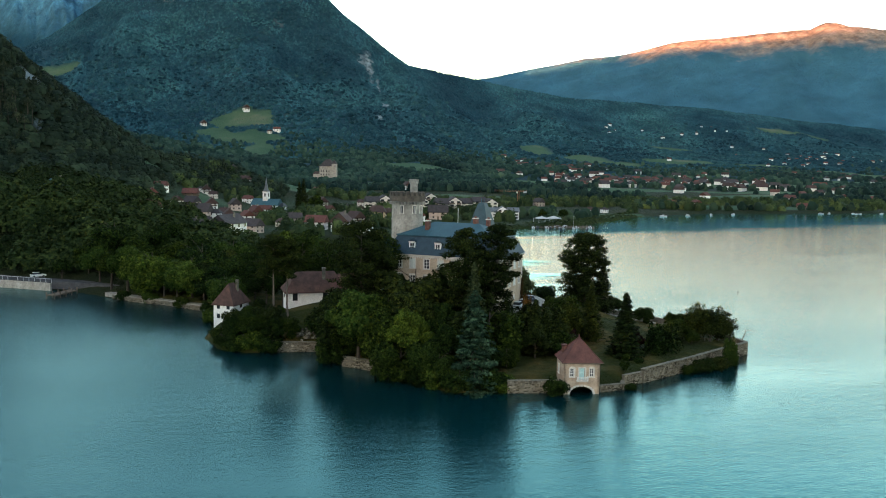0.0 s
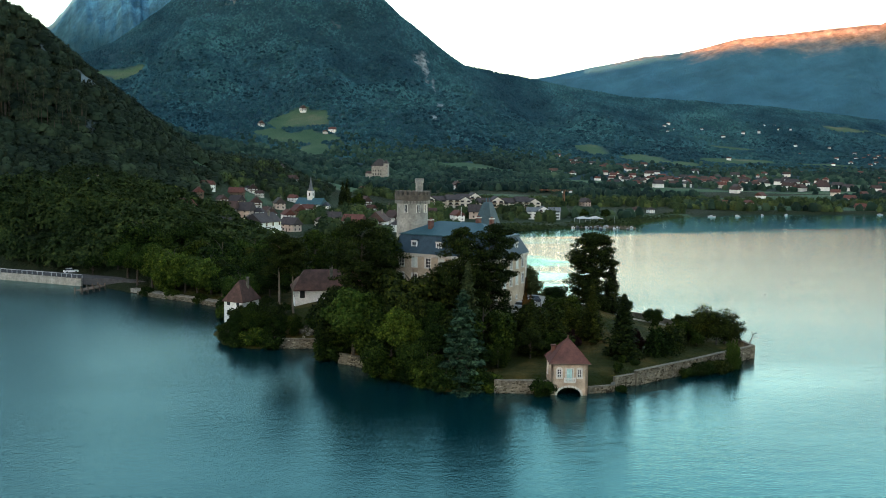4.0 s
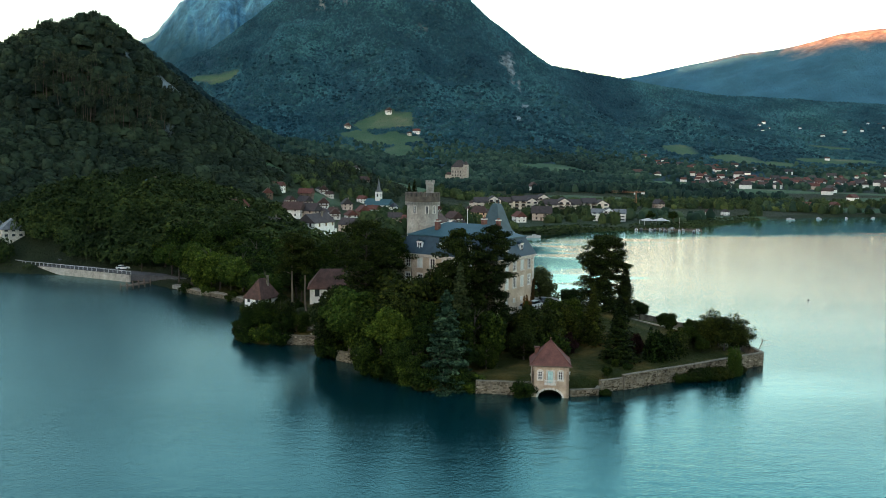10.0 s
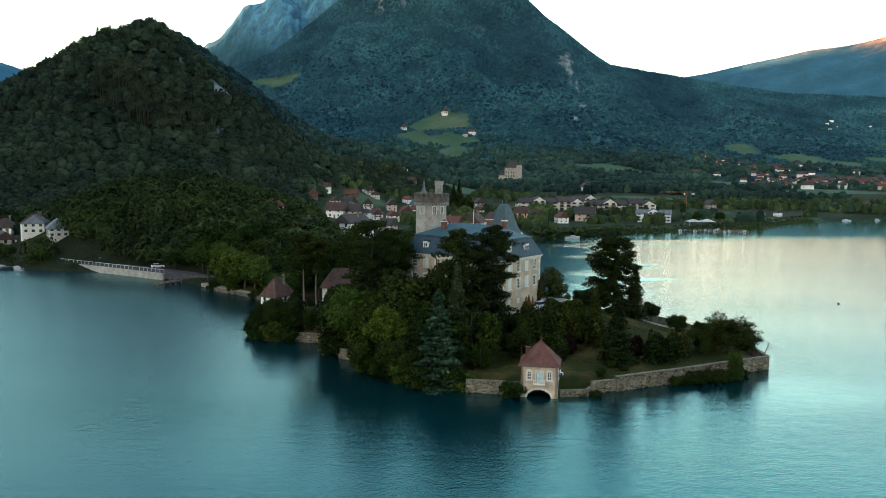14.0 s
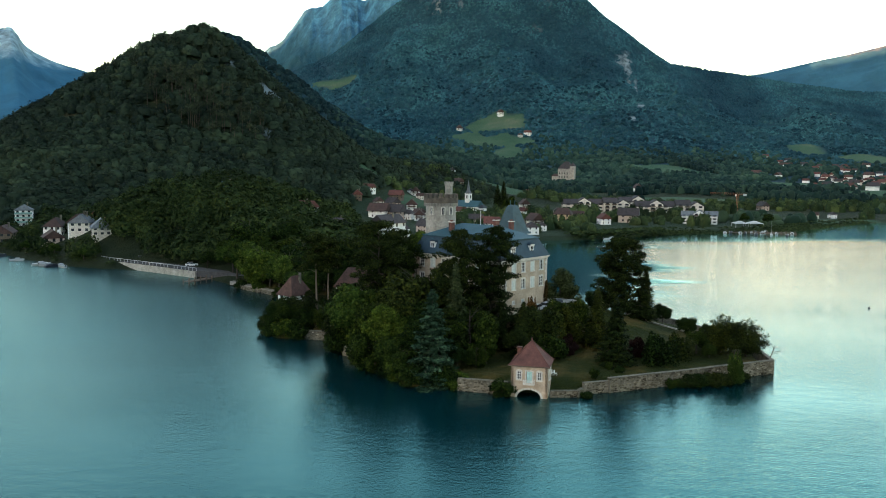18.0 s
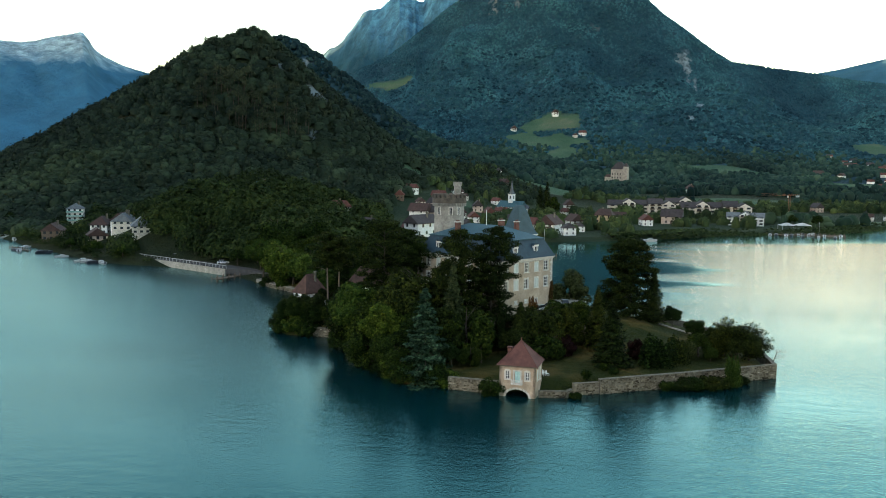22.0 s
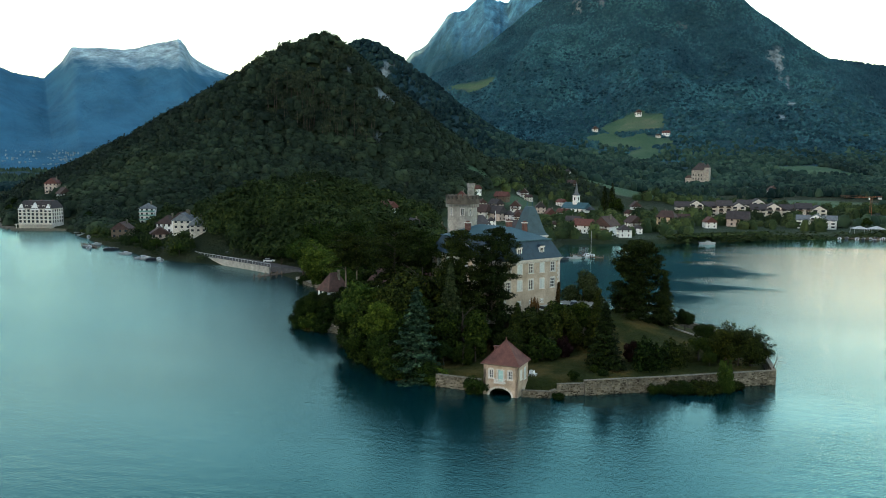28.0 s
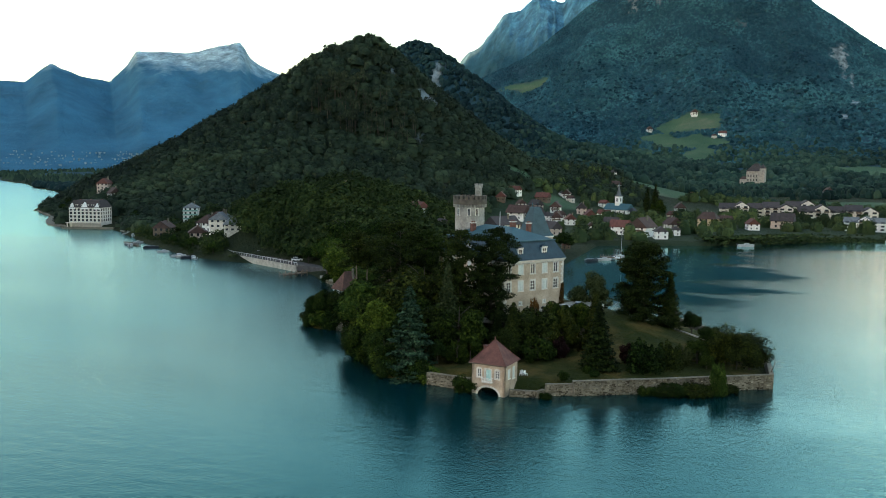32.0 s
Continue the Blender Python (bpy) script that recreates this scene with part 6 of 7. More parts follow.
def boat(kind, x, y, rz, s=1.0):
    label = {"motor": "small white motor boat on the water", "sail": "moored sailing boat with a tall mast", "dark": "small covered dark-blue boat"}[kind]
    root = empty("boat", pose(x, y, 0.02, 0, 0, rz) @ Matrix.Scale(s, 4), label, "boat", "moored boats")
    if kind not in BOAT:
        hull = []
        for t, wd, zk in ((0, 0.75, 0.0), (0.3, 0.98, -0.1), (0.65, 0.85, -0.05), (0.9, 0.4, 0.1), (1.0, 0.03, 0.35)):
            hull += [(t * 6 - 3, -wd, 0.75 + 0.2 * t), (t * 6 - 3, -wd * 0.55, zk - 0.15), (t * 6 - 3, wd * 0.55, zk - 0.15), (t * 6 - 3, wd, 0.75 + 0.2 * t)]
        f = [(4 * i + k, 4 * i + (k + 1) % 4, 4 * i + 4 + (k + 1) % 4, 4 * i + 4 + k) for i in range(4) for k in range(4)] + [(3, 2, 1, 0), (16, 17, 18, 19)]
        ps = [("hull", poly(hull, f), "gelcoat" if kind != "dark" else "cardark")]
        if kind == "motor":
            ps += [("cabin", boxed(-0.6, 1.2, -0.6, 0.6, 0.85, 1.4, bev=0.15), "gelcoat"), ("windscreen", poly([(1.2, -0.6, 0.9), (1.2, 0.6, 0.9), (0.8, 0.5, 1.6), (0.8, -0.5, 1.6)], [(0, 1, 2, 3)]), "glass"),
                   ("outboard", boxed(-3.3, -2.95, -0.2, 0.2, 0.3, 1.2), "cardark")]
        elif kind == "sail":
            ps += [("mast", boxed(0.2, 0.28, -0.04, 0.04, 0.8, 9.5), "metal"), ("boom", boxed(-2.4, 0.2, -0.06, 0.06, 1.6, 1.75), "shutter"), ("cabin", boxed(-0.8, 1.6, -0.5, 0.5, 0.85, 1.25, bev=0.1), "gelcoat")]
        else:
            ps += [("cover", boxed(-2.6, 1.4, -0.7, 0.7, 0.8, 1.15, bev=0.2), "cardark")]
        BOAT[kind] = [(nm, part(nm, b, M[mt], root).data) for nm, b, mt in ps]
    else:
        for nm, me in BOAT[kind]:
            new(nm, me).parent = root
    return root


rb = random.Random(5)
boat("motor", 26.8, 291, 10, 1.3)
boat("motor", 9.5, 315, 80)
boat("sail", -18.5, 210.5, 70, 1.2)
boat("motor", -24, 203, 20)
boat("dark", -28, 198, 40)
boat("motor", -21, 214, 65)
for k in range(10):
    boat(("motor", "dark", "motor", "dark", "dark", "motor", "sail")[k % 7], 93 + k * 4.1, 349.5 - 0.5 * k + (3.2 if k % 2 else -3.2), 80 + rb.uniform(-6, 6), rb.uniform(0.8, 1.15))
for k in range(8):
    boat(("motor", "motor", "dark")[k % 3], 97 + k * 3.0, 353.4 + (6.0 if k % 2 else 0), 85 + rb.uniform(-6, 6), rb.uniform(0.8, 1.1))
for x, y, kd in ((-222, 157, "dark"), (-235, 158, "motor"), (-240, 161, "dark"), (-244, 172, "motor"), (-205, 146, "motor"), (-188, 136, "motor"), (-184, 134, "motor"), (-181, 133, "dark"), (-177, 132.5, "motor"),
                 (-285, 208, "motor"), (-291, 214, "motor"), (-297, 217, "motor"), (-272, 198, "motor"), (-380, 246, "motor")):
    boat(kd, x, y, rb.uniform(0, 180), rb.uniform(0.85, 1.15))
for k in range(9):
    boat("motor", rb.uniform(392, 540), 521 + rb.uniform(-7, 5), rb.uniform(0, 180), rb.uniform(0.55, 0.95))
for k in range(4):
    boat("motor", 235 + k * 25, 470 + k * 9, rb.uniform(0, 180))
for x, y, s in ((88.4, 101.6, 0.5), (70, 196, 0.4), (14, 300, 0.4), (20, 305, 0.4), (4, 306, 0.4), (150, 160, 0.4)):
    bm = bmesh.new()
    bmesh.ops.create_uvsphere(bm, u_segments=12, v_segments=8, radius=s * 0.65)
    bo = empty("buoy", pose(x, y, 0.1), "small dark mooring buoy floating on the lake", "buoy", "buoys")
    part("float", bm, M["cardark"], bo)
    part("ring", boxed(-0.05, 0.05, -0.05, 0.05, s * 0.55, s * 0.65 + 0.08), M["cardark"], bo)

lane = strip("lane", [(-99, 106), (-90, 98), (-80.5, 91.6), (-70.5, 83), (-66.5, 72)], 1.7, 0.2, 1.3, "gravel")
tagged(lane, "pale gravel lane along the wooded shore", "lane", kind="structure")

# ---- lakeside hamlet and hotel ----
M["greenpaint"] = plain("pale_green_paint", (0.16, 0.3, 0.27), (0.24, 0.4, 0.36), 1.5, 0.7, 0.1, 0.01)
for w, l, h, rh, wall, roof, lab, fl, hip, x, y, rz in (
        (8, 10, 4.4, 3, "cream", "greyslate", "tall cream house with a grey slate roof at the road's end", 2, 1.0, -193, 171, 20), (7, 9.5, 3.6, 3.2, "cream", "greyslate", "cream corner house with a grey hipped roof", 2, 3.2, -176, 157, 35),
        (8, 9, 5, 3.6, "white", "browntile", "white house with a steep brown-red roof", 2, 3.6, -226, 202, 10), (8, 8, 9, 2.6, "white", "greyslate", "tall white balconied villa with green-grey roof", 4, 2.2, -277, 250, 30),
        (8, 9, 2.8, 2.8, "rose", "browntile", "low red-roofed boathouse at the lakeside", 1, 0.0, -206, 170, 40), (8, 10, 5, 3.0, "wood", "browntile", "dark wooden boathouse at the water's edge", 2, 0.0, -241, 187, 25),
        (7, 9, 5, 3, "white", "browntile", "white house with a brown roof among trees", 2, 0.0, -194, 171, 15), (8, 9, 7, 3.4, "rose", "redtile", "red-brick villa on the wooded slope", 3, 2.0, -393, 299, 20),
        (7, 9, 4, 3.4, "white", "browntile", "white chalet on the slope above the hotel", 2, 0.0, -371, 285, 60), (6, 8, 4.6, 2.8, "cream", "redtile", "house with a red roof behind the road", 2, 0.0, -203, 196, 25)):
    hs = house("house", w, l, h, rh, wall, roof, lab, fl, 0.5, hip, (3, 3))
    if fl >= 4:
        for f in range(1, 4):
            b_ = part("balcony", boxed(-w / 2 - 0.2, w / 2 + 0.2, -l / 2 - 1.3, -l / 2, f * h / 4 - 0.15, f * h / 4), M["trimstone"], hs)
            part("railing", boxed(-w / 2 - 0.2, w / 2 + 0.2, -l / 2 - 1.3, -l / 2 - 1.2, f * h / 4, f * h / 4 + 0.85), M["greenpaint"], b_, "pale green balcony railing")
            part("railing", boxed(w / 2 + 0.1, w / 2 + 0.2, -l / 2 - 1.2, -l / 2, f * h / 4, f * h / 4 + 0.85), M["greenpaint"], b_)
    stand(hs, x, y, rz)
vil = house("wooded_villa", 6, 7, 5, 3.0, "towerstone", "zinc", "grey villa half hidden by trees on the wooded knoll", 2, 0.4, 2.0, (3, 2))
stand(vil, -131, 173, -30)

hotel = empty("lakeside_hotel", pose(-336, 231, 0.4, 0, 0, 16) @ Matrix.Scale(0.82, 4), "large cream lakeside hotel with dark mansard roof and arcades", "hotel")
HW, HD, HH = 24.0, 15.0, 14.5
part("wall", boxed(-HW / 2, HW / 2, -HD / 2, HD / 2, -2, HH), M["cream"], hotel)
part("roof", frustum(-HW / 2 - 0.5, HW / 2 + 0.5, -HD / 2 - 0.5, HD / 2 + 0.5, HH, 3.0, 3.0, HH + 5.2), M["darktile"], hotel, "dark mansard roof")
part("terrace", boxed(-HW / 2 - 3, HW / 2 + 12, -HD / 2 - 5, -HD / 2 + 0.0, -2, 0.9), M["coping"], hotel)
part("awning", boxed(-HW / 2 - 1, HW / 2 + 1, -HD / 2 - 3.2, -HD / 2, 3.6, 3.9), M["cream"], hotel)
for k in range(9):
    part("column", boxed(-HW / 2 + k * HW / 8 - 0.2, -HW / 2 + k * HW / 8 + 0.2, -HD / 2 - 3.1, -HD / 2 - 2.7, 0.9, 3.6), M["cream"], hotel)
for f in range(4):
    z = 4.6 + f * 2.5
    for k in range(8):
        x = -HW / 2 + (k + 0.5) * HW / 8
        w_ = part("window", boxed(x - 0.8, x + 0.8, -HD / 2 - 0.06, -HD / 2 + 0.05, z, z + 1.75), M["glass"], hotel)
        part("balcony", boxed(x - 0.9, x + 0.9, -HD / 2 - 0.8, -HD / 2 - 0.06, z - 0.2, z + 0.05), M["white"], w_)
    for k in range(5):
        y = -HD / 2 + (k + 0.5) * HD / 5
        part("window", boxed(HW / 2 - 0.05, HW / 2 + 0.06, y - 0.6, y + 0.6, z, z + 1.7), M["glass"], hotel)
for k in range(6):
    x = -HW / 2 + (k + 0.5) * HW / 6
    d_ = part("dormer", boxed(x - 0.9, x + 0.9, -HD / 2 + 0.3, -HD / 2 + 3, HH + 0.4, HH + 2.2), M["cream"], hotel)
    part("pane", boxed(x - 0.55, x + 0.55, -HD / 2 + 0.24, -HD / 2 + 0.31, HH + 0.7, HH + 2.0), M["glass"], d_)
for x, w in ((-9.5, 2.6), (0, 3.4), (9.5, 2.6)):
    part("gable", poly([(x - w, -HD / 2 - 0.3, HH - 1.2), (x + w, -HD / 2 - 0.3, HH - 1.2), (x, -HD / 2 - 0.3, HH + w * 1.2), (x - w, -HD / 2 + 1.4, HH - 1.2), (x + w, -HD / 2 + 1.4, HH - 1.2), (x, -HD / 2 + 1.4, HH + w * 1.2)],
                       [(0, 1, 2), (5, 4, 3), (0, 3, 4, 1), (1, 4, 5, 2), (2, 5, 3, 0)]), M["white"], hotel, "white pointed front gable")
for x in (-8, 0, 8):
    part("chimney", boxed(x - 0.5, x + 0.5, 1, 2, HH + 3.5, HH + 5.6), M["brick"], hotel)
quay = strip("quay", [(-512, 345), (-470, 315), (-430, 288), (-398, 256), (-376, 238), (-352, 226)], 2.5, -2, 0.9, "coping")
tagged(quay, "curved stone promenade beside the hotel", "promenade", kind="structure")

# ---- village across the bay ----
church = empty("church", pose(-70, 470, 0.8, 0, 0, 62), "white village church with a blue slate roof and slender spire", "church")
part("wall", boxed(-4.6, 4.6, -10.5, 10.5, -6, 6.4), M["white"], church)
part("roof", gable_roof(9.2, 21, 6.4, 4.0, 0.5), M["zinc"], church)
for sy in (-10.5, 10.2):
    part("gable", poly([(-4.6, sy, 6.4), (4.6, sy, 6.4), (0, sy, 10.2), (-4.6, sy + 0.3, 6.4), (4.6, sy + 0.3, 6.4), (0, sy + 0.3, 10.2)], [(0, 1, 2), (5, 4, 3), (0, 3, 4, 1), (1, 4, 5, 2), (2, 5, 3, 0)]), M["white"], church)
part("apse", boxed(-3.0, 3.0, -14.5, -10.5, -6, 5.0, bev=0.5), M["white"], church)
part("apse_roof", frustum(-3.4, 3.4, -14.9, -10.45, 5.0, 2.6, 1.4, 7.6), M["navy"], church)
bel = part("bell_tower", boxed(-1.9, 1.9, -1.4, 2.4, 5, 15.4), M["white"], church, "white square bell tower")
part("cornice", boxed(-2.1, 2.1, -1.6, 2.6, 15.1, 15.5), M["trimstone"], bel)
part("spire", poly([(-2.0, -1.5, 15.5), (2.0, -1.5, 15.5), (2.0, 2.5, 15.5), (-2.0, 2.5, 15.5), (-1.0, -0.5, 17.4), (1.0, -0.5, 17.4), (1.0, 1.5, 17.4), (-1.0, 1.5, 17.4), (0, 0.5, 26.2)],
                 [(0, 1, 5, 4), (1, 2, 6, 5), (2, 3, 7, 6), (3, 0, 4, 7), (4, 5, 8), (5, 6, 8), (6, 7, 8), (7, 4, 8)]), M["greyslate"], church, "slender blue-grey slate spire")
for s in (-1, 1):
    part("louvre", boxed(-0.5, 0.5, 0.5 + s * 1.9 - 0.06, 0.5 + s * 1.9 + 0.06, 11.8, 14.2), M["glass"], bel)
    part("louvre", boxed(s * 1.9 - 0.06, s * 1.9 + 0.06, 0.0, 1.0, 11.8, 14.2), M["glass"], bel)
    for k in range(5):
        y = -8.6 + k * 4.2
        part("window", boxed(s * 4.6 - 0.06, s * 4.6 + 0.06, y - 0.5, y + 0.5, 2.6, 5.4), M["glass"], church)
part("door", boxed(-0.8, 0.8, 10.44, 10.56, -0.2, 2.6), M["wood"], church)

KINDS = [house("house", 9, 12, 6, 4.2, "white", "browntile", "white chalet with wide brown roof and balcony", 2, 1.1, 0, (2, 2), True),
         house("house", 8, 10, 5.6, 3.4, "cream", "browntile", "cream village house with a brown tiled roof", 2, 0.6, 0, (2, 2)),
         house("house", 9, 13, 5.6, 3.8, "white", "redtile", "white village house with a red tiled roof", 2, 0.7, 0, (2, 2)),
         house("house", 10, 10, 6.5, 3.6, "white", "darktile", "white house with a dark hipped roof", 2, 0.6, 3.2, (2, 2)),
         house("house", 8, 12, 5.4, 4.0, "rose", "darktile", "rose-painted house with a dark roof", 2, 0.8, 0, (2, 2)),
         house("house", 9, 11, 6, 3.6, "orange", "browntile", "orange-painted house with a brown roof", 2, 0.6, 2.5, (3, 3)),
         house("house", 9, 14, 5, 4.2, "wood", "redtile", "wooden chalet with a red tiled roof", 2, 1.0, 0, (2, 2), True)]
KINDS += [house("house", 9, 12, 5.5, 3.8, w_, r_, l_, 2, 0.8, 0, None) for w_, r_, l_ in (
    ("white", "browntile", "small white house with a brown roof in the valley"), ("cream", "redtile", "small cream house with a red roof in the valley"), ("white", "redtile", "small white house with a red roof in the valley"),
    ("white", "darktile", "small white house with a dark roof in the valley"))]
used = set()
SPOTS = []


def settle(k, x, y, rz, s=1.0):
    SPOTS.append((x, y))
    m = pose(x, y, zland(x, y), 0, 0, rz) @ Matrix.Scale(s * (0.86 if y < 600 else 1.0), 4)
    if k not in used:
        used.add(k)
        KINDS[k].matrix_world = m
        tagged(KINDS[k], group="village houses")
    else:
        copy_thing(KINDS[k], m)


for k, x, y, rz, s in (
        (0, -25, 303, -15, 1.15), (2, -38, 310, 70, 0.95), (3, -14.5, 294, 20, 0.75), (3, -10, 316, 10, 0.9), (0, -15, 343, 30, 0.9), (2, -27, 434, 40, 0.8), (5, 1, 379, 80, 1.1), (1, 10, 386, 75, 0.9), (2, 26, 374, 15, 1.0),
        (4, 42, 392, 80, 1.15), (3, -75, 250, -60, 1.1), (4, -70, 288, 50, 0.9), (1, -79, 190, 30, 0.9), (6, -74, 394, 20, 0.9), (2, -69, 414, 70, 0.9), (2, -77, 355, 20, 1.0), (1, -92, 385, 60, 1.0), (4, -90, 437, 15, 1.0),
        (6, -119, 439, 80, 1.0), (1, -122, 397, 35, 1.0), (0, -114, 487, 10, 0.8), (3, -105, 617, 25, 0.9), (0, -91, 561, 50, 0.8), (2, -84, 483, 50, 0.8), (0, -30, 497, 15, 0.9), (3, -13, 454, 70, 0.9), (1, -9, 376, 20, 0.8),
        (2, -32, 594, 30, 0.8), (1, -4, 447, 10, 0.8), (0, -114, 366, 80, 1.1), (4, -105, 369, 70, 1.2), (3, -96, 371, 75, 1.1), (0, -88, 365, 10, 0.8), (6, -137, 399, 15, 1.0), (2, -136, 426, 70, 0.9), (3, -118, 487, 30, 0.7),
        (1, -108, 476, 65, 0.8), (4, -114, 405, 50, 0.9), (0, -103, 416, 10, 0.9), (1, 2, 520, 45, 0.9), (6, -46, 225, 20, 0.6), (4, -50, 345, 80, 0.8), (1, -57, 322, 20, 0.8), (3, -96, 330, 20, 0.9), (2, -92, 262, 60, 0.8),
        (2, -103, 190, 60, 0.9), (4, -84, 173, 40, 0.9), (0, 83, 860, 10, 1.0), (4, 160, 560, 20, 0.9), (1, 175, 470, 60, 0.8), (3, 190, 480, 20, 0.8), (2, 292, 575, 30, 0.9), (2, 315, 573, 10, 0.9), (6, 412, 556, 80, 0.9),
        (0, -168, 1830, 20, 1.4), (2, -95, 1708, 70, 1.4), (0, -256, 1757, 20, 1.3), (1, -110, 1690, 40, 1.2)):
    settle(k, x, y, rz, s)

big = house("guesthouse", 9, 14, 6.5, 3.4, "white", "darktile", "long white guesthouse with a dark roof and rows of windows", 2, 0.6, 0, (2, 6))
stand(big, -77, 228, -30)
SPOTS += [(-77, 228), (-72, 216), (-67, 220), (-62, 215), (-60, 205), (-66, 208), (-58, 196), (-72, 216)]

rv = random.Random(11)


def hamlet(cx, cy, sx, sy, n, smin, smax, gap):
    made = 0
    for _ in range(n * 8):
        x, y = rv.gauss(cx, sx), rv.gauss(cy, sy)
        if any(abs(x - a) + abs(y - b) < gap for a, b in SPOTS) or inland(np.array([x]), np.array([y]))[0] < 12:
            continue
        settle(rv.choice((0, 1, 1, 2, 2, 3, 4) if y < 500 else (7, 8, 9, 10)), x, y, rv.uniform(0, 180), rv.uniform(smin, smax))
        made += 1
        if made >= n:
            break


hamlet(560, 1180, 100, 90, 70, 0.8, 1.15, 20)
hamlet(420, 1290, 50, 50, 16, 0.8, 1.1, 22)
hamlet(690, 1080, 60, 60, 16, 0.8, 1.1, 24)
hamlet(470, 1500, 80, 60, 20, 0.7, 1.0, 24)
hamlet(900, 1380, 150, 90, 22, 0.7, 1.0, 30)
hamlet(1320, 1830, 150, 80, 30, 0.6, 0.85, 30)
hamlet(980, 2180, 130, 40, 14, 0.5, 0.75, 30)
hamlet(620, 720, 110, 40, 10, 0.7, 1.0, 34)
hamlet(1100, 900, 200, 80, 14, 0.8, 1.1, 40)


def apartments(x, y, rz, n, step, wall, roof, label, name="apartment_block", h=7.6, s=0.94):
    """A stepped row of flats with gabled roofs and recessed balconies."""
    root = empty(name, pose(x, y, zland(x, y), 0, 0, rz) @ Matrix.Scale(s, 4), label, "apartments")
    for k in range(n):
        o, dz = k * 10.0 - (n - 1) * 5, (k % 2) * 1.2
        dy = (k % 3) * step
        part("wall", boxed(o - 5, o + 5, dy - 6, dy + 6, -3, h + dz), M[wall], root)
        rf = part("roof", gable_roof(12, 10, h + dz, 3.6, 0.7), M[roof], root)
        place(rf, pose(o, dy, 0, 0, 0, 90 if k % 3 != 1 else 0))
        if k % 3 == 1:
            part("gable", poly([(o - 5, dy - 6, h + dz), (o + 5, dy - 6, h + dz), (o, dy - 6, h + dz + 3), (o - 5, dy - 5.7, h + dz), (o + 5, dy - 5.7, h + dz), (o, dy - 5.7, h + dz + 3)],
                               [(0, 1, 2), (5, 4, 3), (0, 3, 4, 1), (1, 4, 5, 2), (2, 5, 3, 0)]), M[wall], root)
        for f in range(3):
            for c in (-2.6, 2.6):
                z = 0.8 + f * 2.7 + dz
                w_ = part("window", boxed(o + c - 1.3, o + c + 1.3, dy - 6.08, dy - 5.9, z, z + 1.7), M["glass"], root)
                part("balcony", boxed(o + c - 1.7, o + c + 1.7, dy - 7.2, dy - 6.1, z - 0.5, z + 0.35), M["wood"] if k % 2 else M[wall], w_)
    return root


apartments(24, 468, 8, 5, 2.0, "cream", "darktile", "stepped cream apartment row with dark gabled roofs")
apartments(74, 458, 6, 5, 1.5, "cream", "darktile", "stepped pale cream apartment row with dark gabled roofs")
apartments(52, 520, 10, 2, 1.0, "cream", "darktile", "cream apartment block with balconies")
apartments(86, 396, -8, 3, 0.8, "white", "greyslate", "long white apartment building with a blue slate roof by the marina", h=7.5, s=0.72)

# marina tents
for k, (x, y) in enumerate(((106, 372), (115, 375))):
    t_ = empty("marquee", pose(x, y, zland(x, y), 0, 0, 10), "white marquee tent at the marina", "tent", "marina tents")
    part("canopy", poly([(-4, -4, 2.6), (4, -4, 2.6), (4, 4, 2.6), (-4, 4, 2.6), (0, 0, 4.2)], [(0, 1, 4), (1, 2, 4), (2, 3, 4), (3, 0, 4), (3, 2, 1, 0)]), M["canvas"], t_)
    for sx in (-3.8, 3.8):
        for sy in (-3.8, 3.8):
            part("pole", boxed(sx - 0.08, sx + 0.08, sy - 0.08, sy + 0.08, -0.5, 2.6), M["metal"], t_)

# tower crane
crane = empty("tower_crane", pose(136, 540, zland(136, 540) - 0.3, 0, 0, 172) @ Matrix.Scale(0.86, 4), "orange-red tower crane over a building site", "crane")
bm = bmesh.new()
for sx in (-0.7, 0.7):
    for sy in (-0.7, 0.7):
        box(bm, sx - 0.12, sx + 0.12, sy - 0.12, sy + 0.12, 0, 16)
for k in range(10):
    box(bm, -0.75, 0.75, -0.72, -0.6, k * 1.6, k * 1.6 + 0.15)
    box(bm, -0.72, -0.6, -0.75, 0.75, k * 1.6 + 0.8, k * 1.6 + 0.95)
part("mast", bm, M["cranered"], crane)
bm = bmesh.new()
for y, z in ((-0.6, 16), (0.6, 16), (0, 17.2)):
    box(bm, -8, 24, y - 0.07, y + 0.07, z, z + 0.14)
for k in range(20):
    box(bm, -8 + k * 1.6, -7.92 + k * 1.6, -0.6, 0.6, 16, 17.2)
part("jib", bm, M["cranered"], crane)
part("counterweight", boxed(-8, -5, -0.8, 0.8, 14.6, 16.2), M["metal"], crane)
part("cab", boxed(0.8, 2.0, -0.6, 0.6, 14.2, 15.9), M["white"], crane)

# manor on the slope above the village
manor = empty("manor", pose(-1, 1150, zland(-1, 1150) + 9, 0, 0, -20), "pale stone manor with a tall dark roof above the village", "manor")
part("wall", boxed(-13, 9, -9, 9, -16, 15), M["towerstone"], manor)
part("roof", frustum(-13.6, 9.6, -9.6, 9.6, 15, 8.5, 8.2, 26), M["darktile"], manor)
part("tower", boxed(7, 14, -11, -4, -16, 19), M["towerstone"], manor)
part("tower_roof", frustum(6.6, 14.4, -11.4, -3.6, 19, 3.6, 3.6, 25), M["darktile"], manor)
part("wing", boxed(-24, -13, -6, 6, -16, 3), M["towerstone"], manor)
part("wing_roof", frustum(-24.5, -12.9, -6.5, 6.5, 3, 1.5, 6.0, 7), M["browntile"], manor)
